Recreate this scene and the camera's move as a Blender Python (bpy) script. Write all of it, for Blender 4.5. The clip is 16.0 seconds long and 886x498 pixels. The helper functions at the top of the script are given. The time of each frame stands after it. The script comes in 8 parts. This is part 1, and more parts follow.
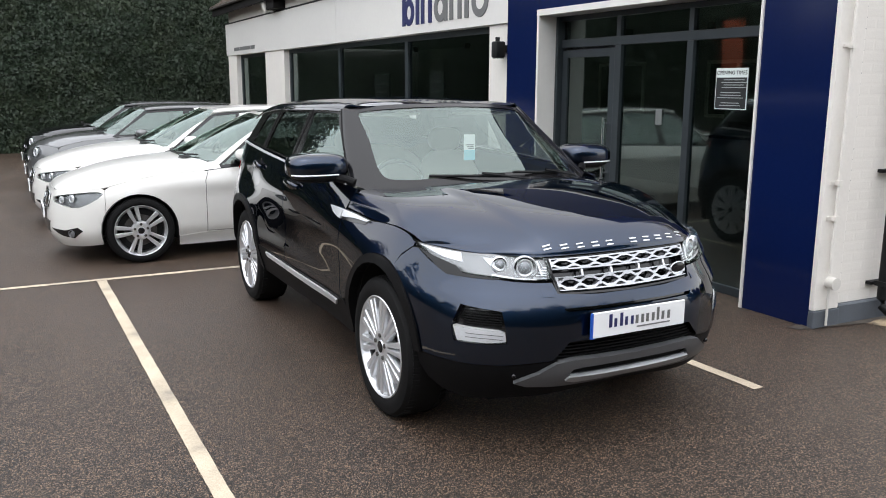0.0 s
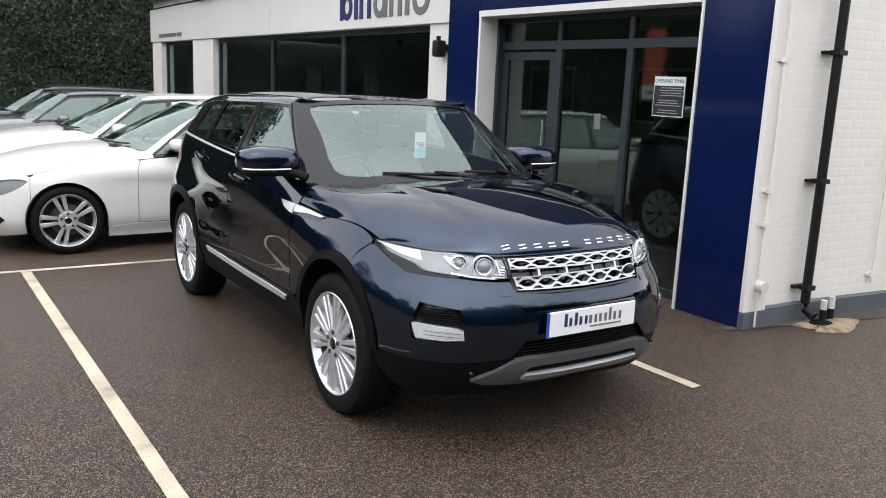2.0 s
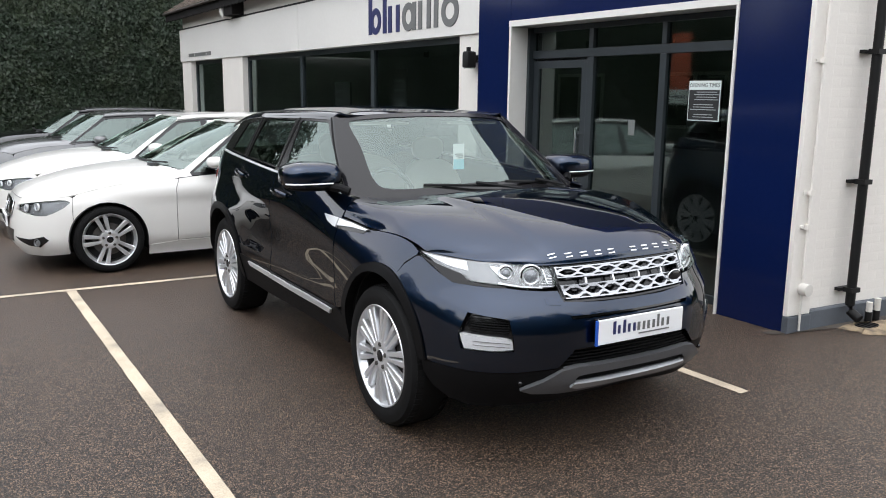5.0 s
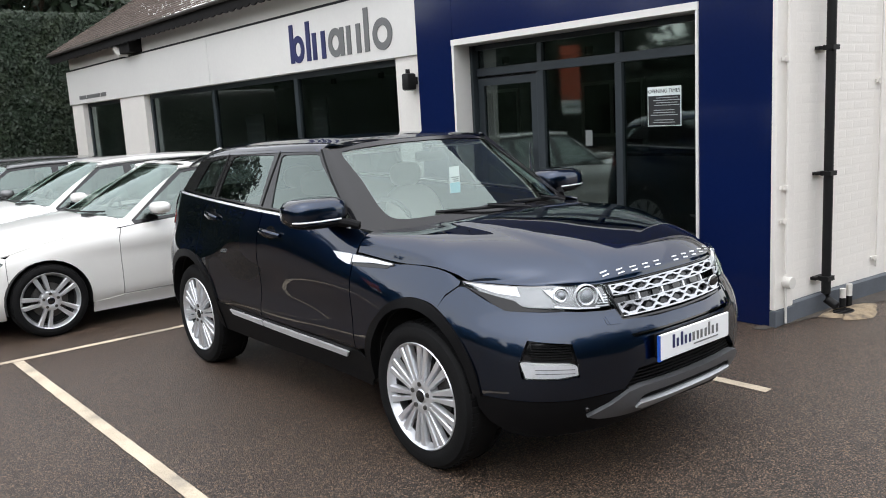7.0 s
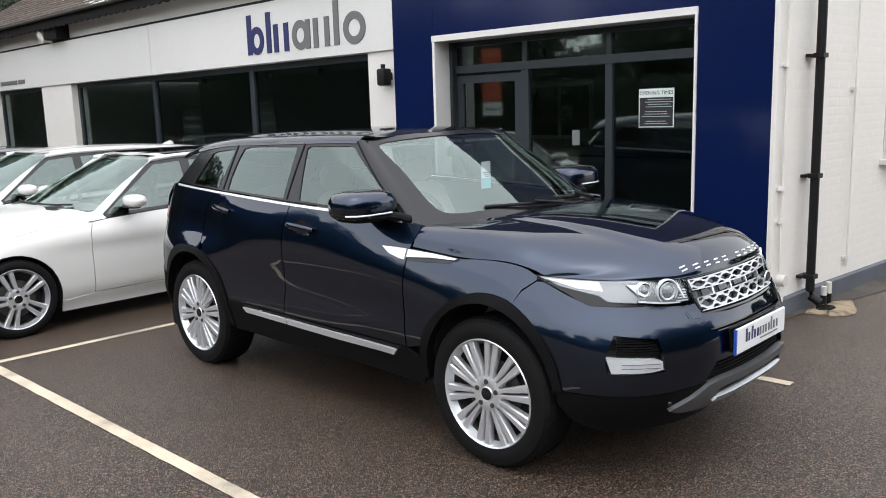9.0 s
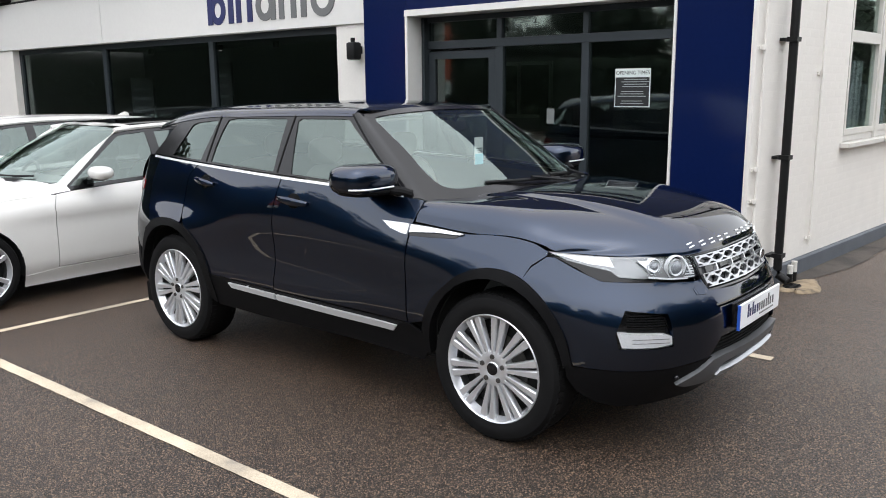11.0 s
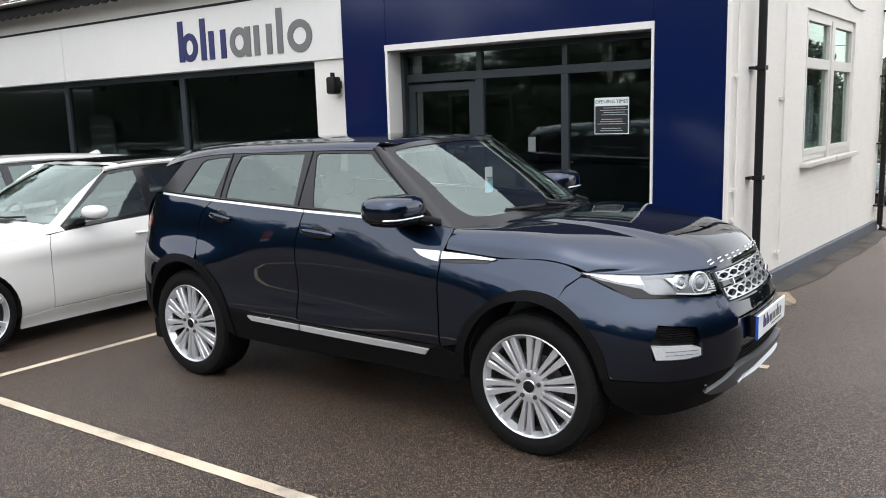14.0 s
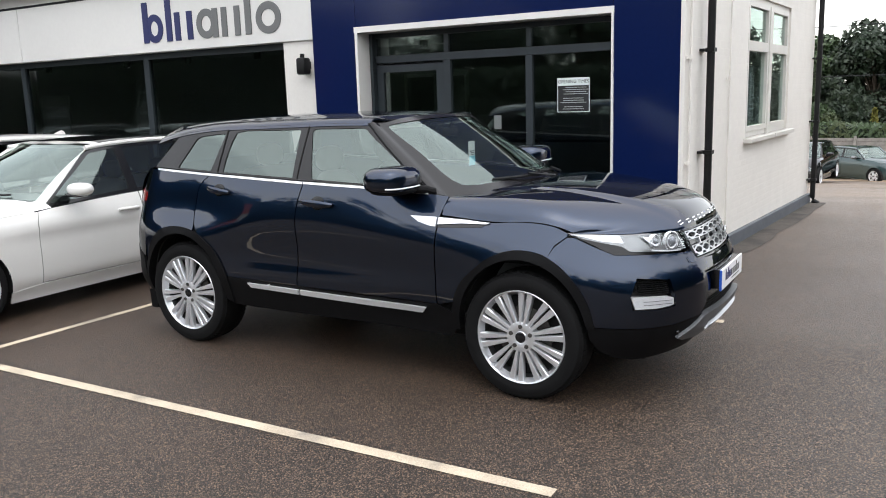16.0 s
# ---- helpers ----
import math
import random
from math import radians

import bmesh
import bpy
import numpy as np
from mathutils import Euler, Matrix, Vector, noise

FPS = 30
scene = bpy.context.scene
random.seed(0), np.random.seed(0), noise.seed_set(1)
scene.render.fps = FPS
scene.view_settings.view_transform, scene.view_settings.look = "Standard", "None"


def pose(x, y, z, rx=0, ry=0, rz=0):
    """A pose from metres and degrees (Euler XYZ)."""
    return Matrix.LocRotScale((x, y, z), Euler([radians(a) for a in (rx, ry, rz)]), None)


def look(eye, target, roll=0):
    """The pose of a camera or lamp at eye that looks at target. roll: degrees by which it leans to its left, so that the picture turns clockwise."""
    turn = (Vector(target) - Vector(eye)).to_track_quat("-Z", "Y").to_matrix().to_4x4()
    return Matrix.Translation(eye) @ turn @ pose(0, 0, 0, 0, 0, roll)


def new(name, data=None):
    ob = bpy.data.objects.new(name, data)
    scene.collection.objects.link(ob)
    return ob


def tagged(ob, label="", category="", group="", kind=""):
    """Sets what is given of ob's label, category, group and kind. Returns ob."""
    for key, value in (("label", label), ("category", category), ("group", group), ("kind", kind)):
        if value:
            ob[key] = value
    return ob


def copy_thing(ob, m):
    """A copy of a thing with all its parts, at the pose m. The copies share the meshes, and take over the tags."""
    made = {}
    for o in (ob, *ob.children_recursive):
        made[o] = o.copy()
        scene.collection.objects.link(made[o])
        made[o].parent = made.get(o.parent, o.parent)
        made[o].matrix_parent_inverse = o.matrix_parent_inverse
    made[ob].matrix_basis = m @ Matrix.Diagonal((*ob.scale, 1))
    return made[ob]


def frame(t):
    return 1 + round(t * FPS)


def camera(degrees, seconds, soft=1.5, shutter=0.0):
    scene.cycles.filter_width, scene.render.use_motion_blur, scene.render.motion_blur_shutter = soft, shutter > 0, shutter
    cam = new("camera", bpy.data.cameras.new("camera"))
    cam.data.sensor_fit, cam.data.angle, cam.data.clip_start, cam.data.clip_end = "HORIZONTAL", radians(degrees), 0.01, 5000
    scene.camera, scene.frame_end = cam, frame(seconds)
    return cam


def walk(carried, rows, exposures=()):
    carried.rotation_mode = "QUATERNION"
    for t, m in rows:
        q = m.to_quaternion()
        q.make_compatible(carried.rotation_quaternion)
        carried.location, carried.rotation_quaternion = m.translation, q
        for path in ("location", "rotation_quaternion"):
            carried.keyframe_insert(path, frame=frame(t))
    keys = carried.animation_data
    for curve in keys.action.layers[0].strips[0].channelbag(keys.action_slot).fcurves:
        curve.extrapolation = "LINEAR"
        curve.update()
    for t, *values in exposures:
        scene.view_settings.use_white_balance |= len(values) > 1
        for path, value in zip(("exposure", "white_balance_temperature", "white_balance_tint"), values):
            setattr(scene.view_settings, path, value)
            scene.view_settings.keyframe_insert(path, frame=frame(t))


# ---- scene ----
cam = camera(56.9, 16.0, soft=1.0)
PATH = [
    (0, (0.187, -0.211, 1.717), (1.099, 1.524, 1.321), 0.2),
    (0.5, (0.201, -0.222, 1.706), (1.085, 1.527, 1.309), 1.0),
    (1, (0.188, -0.2, 1.695), (1.092, 1.533, 1.271), 2.6),
    (1.5, (0.136, -0.178, 1.704), (1.129, 1.506, 1.28), 3.2),
    (2, (0.023, -0.129, 1.719), (1.103, 1.507, 1.321), 2.5),
    (2.5, (-0.055, -0.105, 1.731), (1.016, 1.542, 1.352), 1.5),
    (3, (-0.076, -0.092, 1.737), (0.955, 1.58, 1.362), 1.4),
    (3.2, (-0.07, -0.095, 1.724), (0.948, 1.585, 1.348), 1.4),
    (5.5, (-0.063, -0.092, 1.72), (0.978, 1.574, 1.345), 0.3),
    (6, (-0.124, 0.056, 1.713), (1.018, 1.659, 1.36), -0.5),
    (6.5, (-0.238, 0.3, 1.729), (0.978, 1.853, 1.399), -1.6),
    (7, (-0.507, 0.485, 1.733), (0.738, 2.016, 1.405), -3.2),
    (7.5, (-0.744, 0.642, 1.755), (0.545, 2.133, 1.416), -3.9),
    (8, (-0.818, 0.835, 1.721), (0.51, 2.288, 1.369), -3.9),
    (8.5, (-0.876, 1.005, 1.721), (0.486, 2.426, 1.364), -3.3),
    (9, (-1.047, 1.095, 1.721), (0.376, 2.46, 1.386), -1.7),
    (9.2, (-1.089, 1.122, 1.73), (0.356, 2.466, 1.402), -1.8),
    (11.5, (-1.258, 1.452, 1.698), (0.271, 2.68, 1.303), -0.2),
    (12, (-1.295, 1.562, 1.706), (0.264, 2.756, 1.324), -0.5),
    (12.5, (-1.43, 1.649, 1.718), (0.175, 2.787, 1.357), -1.3),
    (13, (-1.551, 1.709, 1.729), (0.08, 2.814, 1.386), -1.8),
    (13.5, (-1.617, 1.709, 1.727), (0.007, 2.827, 1.393), -2.1),
    (14, (-1.682, 1.614, 1.736), (-0.069, 2.752, 1.413), -1.7),
    (14.5, (-1.82, 1.5, 1.721), (-0.237, 2.682, 1.407), -0.7),
    (15, (-1.944, 1.488, 1.73), (-0.348, 2.647, 1.398), -1.2),
    (15.5, (-2.113, 1.601, 1.711), (-0.454, 2.665, 1.373), -2.7),
    (16, (-2.208, 1.648, 1.715), (-0.523, 2.66, 1.347), -1.8),
]
walk(cam, [(t, look(eye, target, roll)) for t, eye, target, roll in PATH])

# world and sun: bright overcast sky
world = bpy.data.worlds.new("overcast_sky")
scene.world = world
world.use_nodes = True
wn, wl = world.node_tree.nodes, world.node_tree.links
wn.clear()
w_out = wn.new("ShaderNodeOutputWorld")
w_bg = wn.new("ShaderNodeBackground")
w_hsv = wn.new("ShaderNodeHueSaturation")
w_sky = wn.new("ShaderNodeTexSky")
w_sky.sky_type, w_sky.sun_disc = "NISHITA", False
w_sky.sun_elevation, w_sky.sun_rotation = radians(70), radians(-135)
w_sky.air_density, w_sky.dust_density, w_sky.ozone_density = 1.0, 0.5, 1.0
w_hsv.inputs["Saturation"].default_value = 0.22
w_bg.inputs["Strength"].default_value = 0.15
# cloud cover: brighter overhead than at the horizon
w_co, w_sep, w_map, w_mul = wn.new("ShaderNodeTexCoord"), wn.new("ShaderNodeSeparateXYZ"), wn.new("ShaderNodeMapRange"), wn.new("ShaderNodeVectorMath")
w_tint = wn.new("ShaderNodeVectorMath")
w_map.inputs[1].default_value, w_map.inputs[2].default_value = 0.0, 1.0
w_map.inputs[3].default_value, w_map.inputs[4].default_value = 1.30, 2.42
w_mul.operation, w_tint.operation = "SCALE", "MULTIPLY"
w_tint.inputs[1].default_value = (1.015, 1.0, 0.975)
wl.new(w_co.outputs["Generated"], w_sep.inputs[0])
wl.new(w_sep.outputs["Z"], w_map.inputs[0])
wl.new(w_sky.outputs[0], w_hsv.inputs["Color"])
wl.new(w_hsv.outputs[0], w_mul.inputs[0])
wl.new(w_map.outputs[0], w_mul.inputs["Scale"])
wl.new(w_mul.outputs[0], w_tint.inputs[0])
wl.new(w_tint.outputs[0], w_bg.inputs["Color"])
wl.new(w_bg.outputs[0], w_out.inputs["Surface"])
sun_data = bpy.data.lights.new("sun", "SUN")
sun_data.energy, sun_data.angle, sun_data.color = 0.5, radians(120), (1.0, 0.99, 0.97)
sun = new("sun", sun_data)
sun.matrix_world = look((-1.4, -1.4, 18), (0, 0, 0))
scene.view_settings.exposure = 0.95


# ---- materials ----
def mat(name, color, rough=0.6, metal=0.0, vary=0.12, scale=6.0, fine=90.0, bump=0.1, dist=0.004, coat=0.0, second=None, amount=0.5, rand=0.0, spec=0.5):
    """A surface with two scales of variation: patches and grain, and fine relief."""
    m = bpy.data.materials.new(name)
    m.use_nodes = True
    n, l = m.node_tree.nodes, m.node_tree.links
    p = n["Principled BSDF"]
    p.inputs["Roughness"].default_value = rough
    p.inputs["Metallic"].default_value = metal
    p.inputs["Specular IOR Level"].default_value = spec
    if coat:
        p.inputs["Coat Weight"].default_value, p.inputs["Coat Roughness"].default_value = coat, 0.008
    co = n.new("ShaderNodeTexCoord")
    big, small = n.new("ShaderNodeTexNoise"), n.new("ShaderNodeTexNoise")
    big.inputs["Scale"].default_value, big.inputs["Detail"].default_value = scale, 6
    small.inputs["Scale"].default_value, small.inputs["Detail"].default_value = fine, 4
    l.new(co.outputs["Object"], big.inputs["Vector"])
    l.new(co.outputs["Object"], small.inputs["Vector"])
    r1, r2 = n.new("ShaderNodeMapRange"), n.new("ShaderNodeMapRange")
    r1.inputs[1].default_value, r1.inputs[2].default_value = 0.3, 0.7
    r1.inputs[3].default_value, r1.inputs[4].default_value = 1 - vary, 1 + vary
    r2.inputs[1].default_value, r2.inputs[2].default_value = 0.3, 0.7
    r2.inputs[3].default_value, r2.inputs[4].default_value = 1 - vary * 0.7, 1 + vary * 0.7
    l.new(big.outputs[0], r1.inputs[0])
    l.new(small.outputs[0], r2.inputs[0])
    mul = n.new("ShaderNodeMath")
    mul.operation = "MULTIPLY"
    l.new(r1.outputs[0], mul.inputs[0])
    l.new(r2.outputs[0], mul.inputs[1])
    value = mul.outputs[0]
    if rand:
        info = n.new("ShaderNodeObjectInfo")
        rr, m2 = n.new("ShaderNodeMapRange"), n.new("ShaderNodeMath")
        rr.inputs[3].default_value, rr.inputs[4].default_value = 1 - rand, 1 + rand
        m2.operation = "MULTIPLY"
        l.new(info.outputs["Random"], rr.inputs[0])
        l.new(value, m2.inputs[0])
        l.new(rr.outputs[0], m2.inputs[1])
        value = m2.outputs[0]
    vm = n.new("ShaderNodeVectorMath")
    vm.operation = "SCALE"
    vm.inputs[0].default_value = color[:3]
    if second:
        mix = n.new("ShaderNodeMix")
        mix.data_type = "RGBA"
        mix.inputs["A"].default_value, mix.inputs["B"].default_value = (*color, 1), (*second, 1)
        r3 = n.new("ShaderNodeMapRange")
        r3.inputs[1].default_value, r3.inputs[2].default_value = amount - 0.08, amount + 0.08
        r3.inputs[3].default_value, r3.inputs[4].default_value = 1, 0
        l.new(big.outputs[0], r3.inputs[0])
        l.new(r3.outputs[0], mix.inputs["Factor"])
        l.new(mix.outputs["Result"], vm.inputs[0])
    l.new(value, vm.inputs["Scale"])
    l.new(vm.outputs[0], p.inputs["Base Color"])
    if bump:
        b = n.new("ShaderNodeBump")
        b.inputs["Strength"].default_value, b.inputs["Distance"].default_value = bump, dist
        l.new(small.outputs[0], b.inputs["Height"])
        l.new(b.outputs[0], p.inputs["Normal"])
    return m


def asphalt():
    m = mat("asphalt", (0.0165, 0.0122, 0.0092), 0.4, vary=0.25, scale=0.55, fine=150, bump=0.3, dist=0.006, spec=0.42)
    n, l = m.node_tree.nodes, m.node_tree.links
    p = n["Principled BSDF"]
    co = n.new("ShaderNodeTexCoord")
    v = n.new("ShaderNodeTexVoronoi")
    v.inputs["Scale"].default_value = 175
    l.new(co.outputs["Object"], v.inputs["Vector"])
    sep = n.new("ShaderNodeSeparateColor")
    l.new(v.outputs["Color"], sep.inputs[0])
    chip = n.new("ShaderNodeMapRange")
    chip.inputs[1].default_value, chip.inputs[2].default_value = 0.64, 1.0
    chip.inputs[3].default_value, chip.inputs[4].default_value = 0.0, 1.0
    l.new(sep.outputs[0], chip.inputs[0])
    # each stone stands proud of the binder
    old_bump = p.inputs["Normal"].links[0].from_socket
    stone = n.new("ShaderNodeBump")
    stone.invert = True
    stone.inputs["Strength"].default_value, stone.inputs["Distance"].default_value = 0.75, 0.006
    l.new(v.outputs["Distance"], stone.inputs["Height"])
    l.new(old_bump, stone.inputs["Normal"])
    l.new(stone.outputs[0], p.inputs["Normal"])
    old = p.inputs["Base Color"].links[0].from_socket
    mix = n.new("ShaderNodeMix")
    mix.data_type = "RGBA"
    mix.inputs["B"].default_value = (0.25, 0.165, 0.110, 1)
    l.new(chip.outputs[0], mix.inputs["Factor"])
    l.new(old, mix.inputs["A"])
    l.new(mix.outputs["Result"], p.inputs["Base Color"])
    # paler and browner towards larger X, broken up by noise
    geo, axis, far, far_tone = n.new("ShaderNodeNewGeometry"), n.new("ShaderNodeSeparateXYZ"), n.new("ShaderNodeMapRange"), n.new("ShaderNodeMix")
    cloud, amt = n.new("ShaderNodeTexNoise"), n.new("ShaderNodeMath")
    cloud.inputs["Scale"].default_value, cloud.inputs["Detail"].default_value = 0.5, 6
    far_tone.data_type, amt.operation = "RGBA", "MULTIPLY"
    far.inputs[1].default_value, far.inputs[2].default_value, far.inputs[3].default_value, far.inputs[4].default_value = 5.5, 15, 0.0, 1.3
    far_tone.inputs["B"].default_value = (0.23, 0.172, 0.125, 1)
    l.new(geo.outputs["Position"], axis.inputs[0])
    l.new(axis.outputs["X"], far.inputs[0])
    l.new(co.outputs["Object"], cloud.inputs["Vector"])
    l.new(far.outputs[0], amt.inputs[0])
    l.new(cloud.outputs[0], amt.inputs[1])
    l.new(amt.outputs[0], far_tone.inputs["Factor"])
    l.new(mix.outputs["Result"], far_tone.inputs["A"])
    l.new(far_tone.outputs["Result"], p.inputs["Base Color"])
    # dry and damp patches
    damp = n.new("ShaderNodeTexNoise")
    damp.inputs["Scale"].default_value, damp.inputs["Detail"].default_value = 0.35, 5
    l.new(co.outputs["Object"], damp.inputs["Vector"])
    rr = n.new("ShaderNodeMapRange")
    rr.inputs[1].default_value, rr.inputs[2].default_value = 0.35, 0.65
    rr.inputs[3].default_value, rr.inputs[4].default_value = 0.36, 0.50
    l.new(damp.outputs[0], rr.inputs[0])
    l.new(rr.outputs[0], p.inputs["Roughness"])
    return m


def glass(name, tint=(0.8, 0.85, 0.83), clear=0.9, film=0.012):
    """Thin pane: tinted see-through sheet with a mirror gloss by Fresnel."""
    m = bpy.data.materials.new(name)
    m.use_nodes = True
    n, l = m.node_tree.nodes, m.node_tree.links
    n.clear()
    out, mix = n.new("ShaderNodeOutputMaterial"), n.new("ShaderNodeMixShader")
    lw, tr, gl = n.new("ShaderNodeLayerWeight"), n.new("ShaderNodeBsdfTransparent"), n.new("ShaderNodeBsdfGlossy")
    lw.inputs["Blend"].default_value = 0.5
    index = 1.5 + clear * 0.8
    f0 = ((index - 1) / (index + 1)) ** 2
    rise, gain = n.new("ShaderNodeMath"), n.new("ShaderNodeMath")
    rise.operation, gain.operation = "POWER", "MULTIPLY_ADD"
    rise.inputs[1].default_value = 5.0
    gain.inputs[1].default_value, gain.inputs[2].default_value = 1 - f0, f0
    l.new(lw.outputs["Facing"], rise.inputs[0])
    l.new(rise.outputs[0], gain.inputs[0])
    tr.inputs["Color"].default_value = (*tint, 1)
    gl.inputs["Roughness"].default_value = film
    gl.inputs["Color"].default_value = (0.86, 1.0, 0.94, 1)
    l.new(gain.outputs[0], mix.inputs[0])
    l.new(tr.outputs[0], mix.inputs[1])
    l.new(gl.outputs[0], mix.inputs[2])
    l.new(mix.outputs[0], out.inputs[0])
    return m


M = {
    "asphalt": asphalt(),
    "line": mat("road_paint", (0.46, 0.388, 0.29), 0.7, vary=0.3, scale=3, fine=160, bump=0.5, second=(0.33, 0.3, 0.25), amount=0.36),
    "concrete": mat("worn_concrete", (0.062, 0.051, 0.042), 0.85, vary=0.2, scale=2.5, fine=120, bump=0.4, second=(0.035, 0.029, 0.025), amount=0.45),
    "render_white": mat("white_wall_paint", (0.71, 0.68, 0.635), 0.6, vary=0.03, scale=1.5, fine=40, bump=0.15),
    "brick_white": mat("white_painted_brick", (0.73, 0.70, 0.652), 0.55, vary=0.03, scale=4, fine=70, bump=0.2, rand=0.012),
    "plinth": mat("dark_grey_plinth_paint", (0.075, 0.085, 0.1), 0.6, vary=0.15, scale=4, bump=0.25),
    "blue": mat("blue_gloss_panel", (0.0036, 0.0095, 0.052), 0.13, vary=0.06, scale=0.8, fine=30, bump=0.01, spec=0.32),
    "sign": mat("white_sign_panel", (0.68, 0.665, 0.635), 0.35, vary=0.02, scale=0.7, fine=20, bump=0.01),
    "sign_blue": mat("dark_blue_letter", (0.02, 0.025, 0.10), 0.4, vary=0.04, bump=0),
    "sign_grey": mat("grey_letter", (0.14, 0.142, 0.14), 0.4, vary=0.04, bump=0),
    "frame_grey": mat("dark_grey_aluminium", (0.027, 0.034, 0.039), 0.42, 0.1, vary=0.05, bump=0.02, spec=0.35),
    "black": mat("black_plastic", (0.010, 0.010, 0.0105), 0.5, vary=0.1, bump=0.05, spec=0.2),
    "white_upvc": mat("white_window_frame", (0.60, 0.58, 0.54), 0.4, vary=0.03, bump=0.02),
    "tile": mat("brown_roof_tile", (0.085, 0.062, 0.050), 0.85, vary=0.25, scale=5, bump=0.4, rand=0.1),
    "wood_dark": mat("dark_stained_rafter", (0.03, 0.024, 0.02), 0.7, vary=0.2, scale=9, bump=0.3),
    "black_wood": mat("black_stained_board", (0.010, 0.009, 0.009), 0.8, vary=0.25, scale=9, bump=0.3, spec=0.2),
    "shop_glass": glass("shop_glass", (0.48, 0.51, 0.51), 0.6, 0.035),
    "window_glass": glass("showroom_glass", (0.58, 0.61, 0.62), 0.15, 0.04),
    "house_glass": glass("house_glass", (0.75, 0.79, 0.77), -0.2),
    "dark_room": mat("dark_wall", (0.26, 0.265, 0.27), 0.8, vary=0.08, bump=0.05),
    "carpet": mat("dark_carpet", (0.20, 0.20, 0.205), 0.9, vary=0.12, bump=0.3),
    "poster_black": mat("black_print", (0.015, 0.016, 0.017), 0.4, vary=0.03, bump=0),
    "poster_white": mat("white_print", (0.72, 0.78, 0.76), 0.5, vary=0.02, bump=0),
    "poster_grey": mat("grey_print", (0.42, 0.45, 0.44), 0.5, vary=0.02, bump=0),
    "chrome": mat("chrome", (0.75, 0.76, 0.78), 0.08, 1.0, vary=0.02, bump=0),
    "leaf_dark": mat("dark_conifer_leaf", (0.0092, 0.0205, 0.0078), 0.6, vary=0.4, scale=1.2, fine=30, bump=0, second=(0.020, 0.036, 0.011), amount=0.45),
    "leaf_mid": mat("green_leaf", (0.032, 0.056, 0.019), 0.6, vary=0.4, scale=0.5, fine=20, bump=0, second=(0.06, 0.08, 0.026), amount=0.45),
    "bark": mat("bark", (0.10, 0.075, 0.055), 0.9, vary=0.3, scale=8, bump=0.6),
    "fence": mat("weathered_fence_board", (0.24, 0.22, 0.20), 0.85, vary=0.2, scale=5, bump=0.3, rand=0.12),
    "gravel": mat("pale_gravel", (0.34, 0.25, 0.17), 0.9, vary=0.2, scale=1.2, fine=120, bump=0.6),
    "notice": mat("grey_notice_print", (0.15, 0.162, 0.158), 0.5, vary=0.03, bump=0),
    "banner": mat("orange_red_banner_cloth", (0.46, 0.10, 0.05), 0.7, vary=0.08, scale=3, bump=0.05),
    # glowing lens of the lamps added to brighten the showroom
    "spot": mat("downlight", (0.8, 0.8, 0.78), 0.4, vary=0.02, bump=0),
    "curtain": mat("pale_blue_grey_curtain", (0.42, 0.46, 0.5), 0.85, vary=0.1, scale=6, bump=0.1),
    "gloss_dark": mat("dark_glossy_pane", (0.03, 0.033, 0.036), 0.1, vary=0.05, bump=0),
    "red_brick": mat("red_brick", (0.36, 0.13, 0.08), 0.8, vary=0.2, scale=3, fine=60, bump=0.3),
    "soil": mat("dry_soil", (0.24, 0.185, 0.12), 0.95, vary=0.25, scale=12, fine=120, bump=0.7, second=(0.14, 0.11, 0.08), amount=0.42),
}


# ---- building helpers ----
def box(bm, x0, y0, z0, x1, y1, z1, bev=0.0):
    vs = [bm.verts.new((x, y, z)) for z in (z0, z1) for x, y in ((x0, y0), (x1, y0), (x1, y1), (x0, y1))]
    fs = [bm.faces.new([vs[i] for i in f]) for f in ((3, 2, 1, 0), (4, 5, 6, 7), (0, 1, 5, 4), (1, 2, 6, 5), (2, 3, 7, 6), (3, 0, 4, 7))]
    if bev:
        bmesh.ops.bevel(bm, geom=list({e for f in fs for e in f.edges}), offset=bev, segments=2, affect="EDGES", profile=0.5)
    return bm


def boxes(*list_of):
    bm = bmesh.new()
    for b in list_of:
        box(bm, *b)
    return bm


def lathe(profile, seg=64):
    """Turned about the x axis: profile of (x, radius)."""
    bm = bmesh.new()
    rings = [[bm.verts.new((x, r * math.cos(2 * math.pi * k / seg), r * math.sin(2 * math.pi * k / seg))) for k in range(seg)] for x, r in profile]
    for a, b in zip(rings, rings[1:]):
        for k in range(seg):
            bm.faces.new((a[k], a[(k + 1) % seg], b[(k + 1) % seg], b[k]))
    bmesh.ops.recalc_face_normals(bm, faces=bm.faces)
    return bm


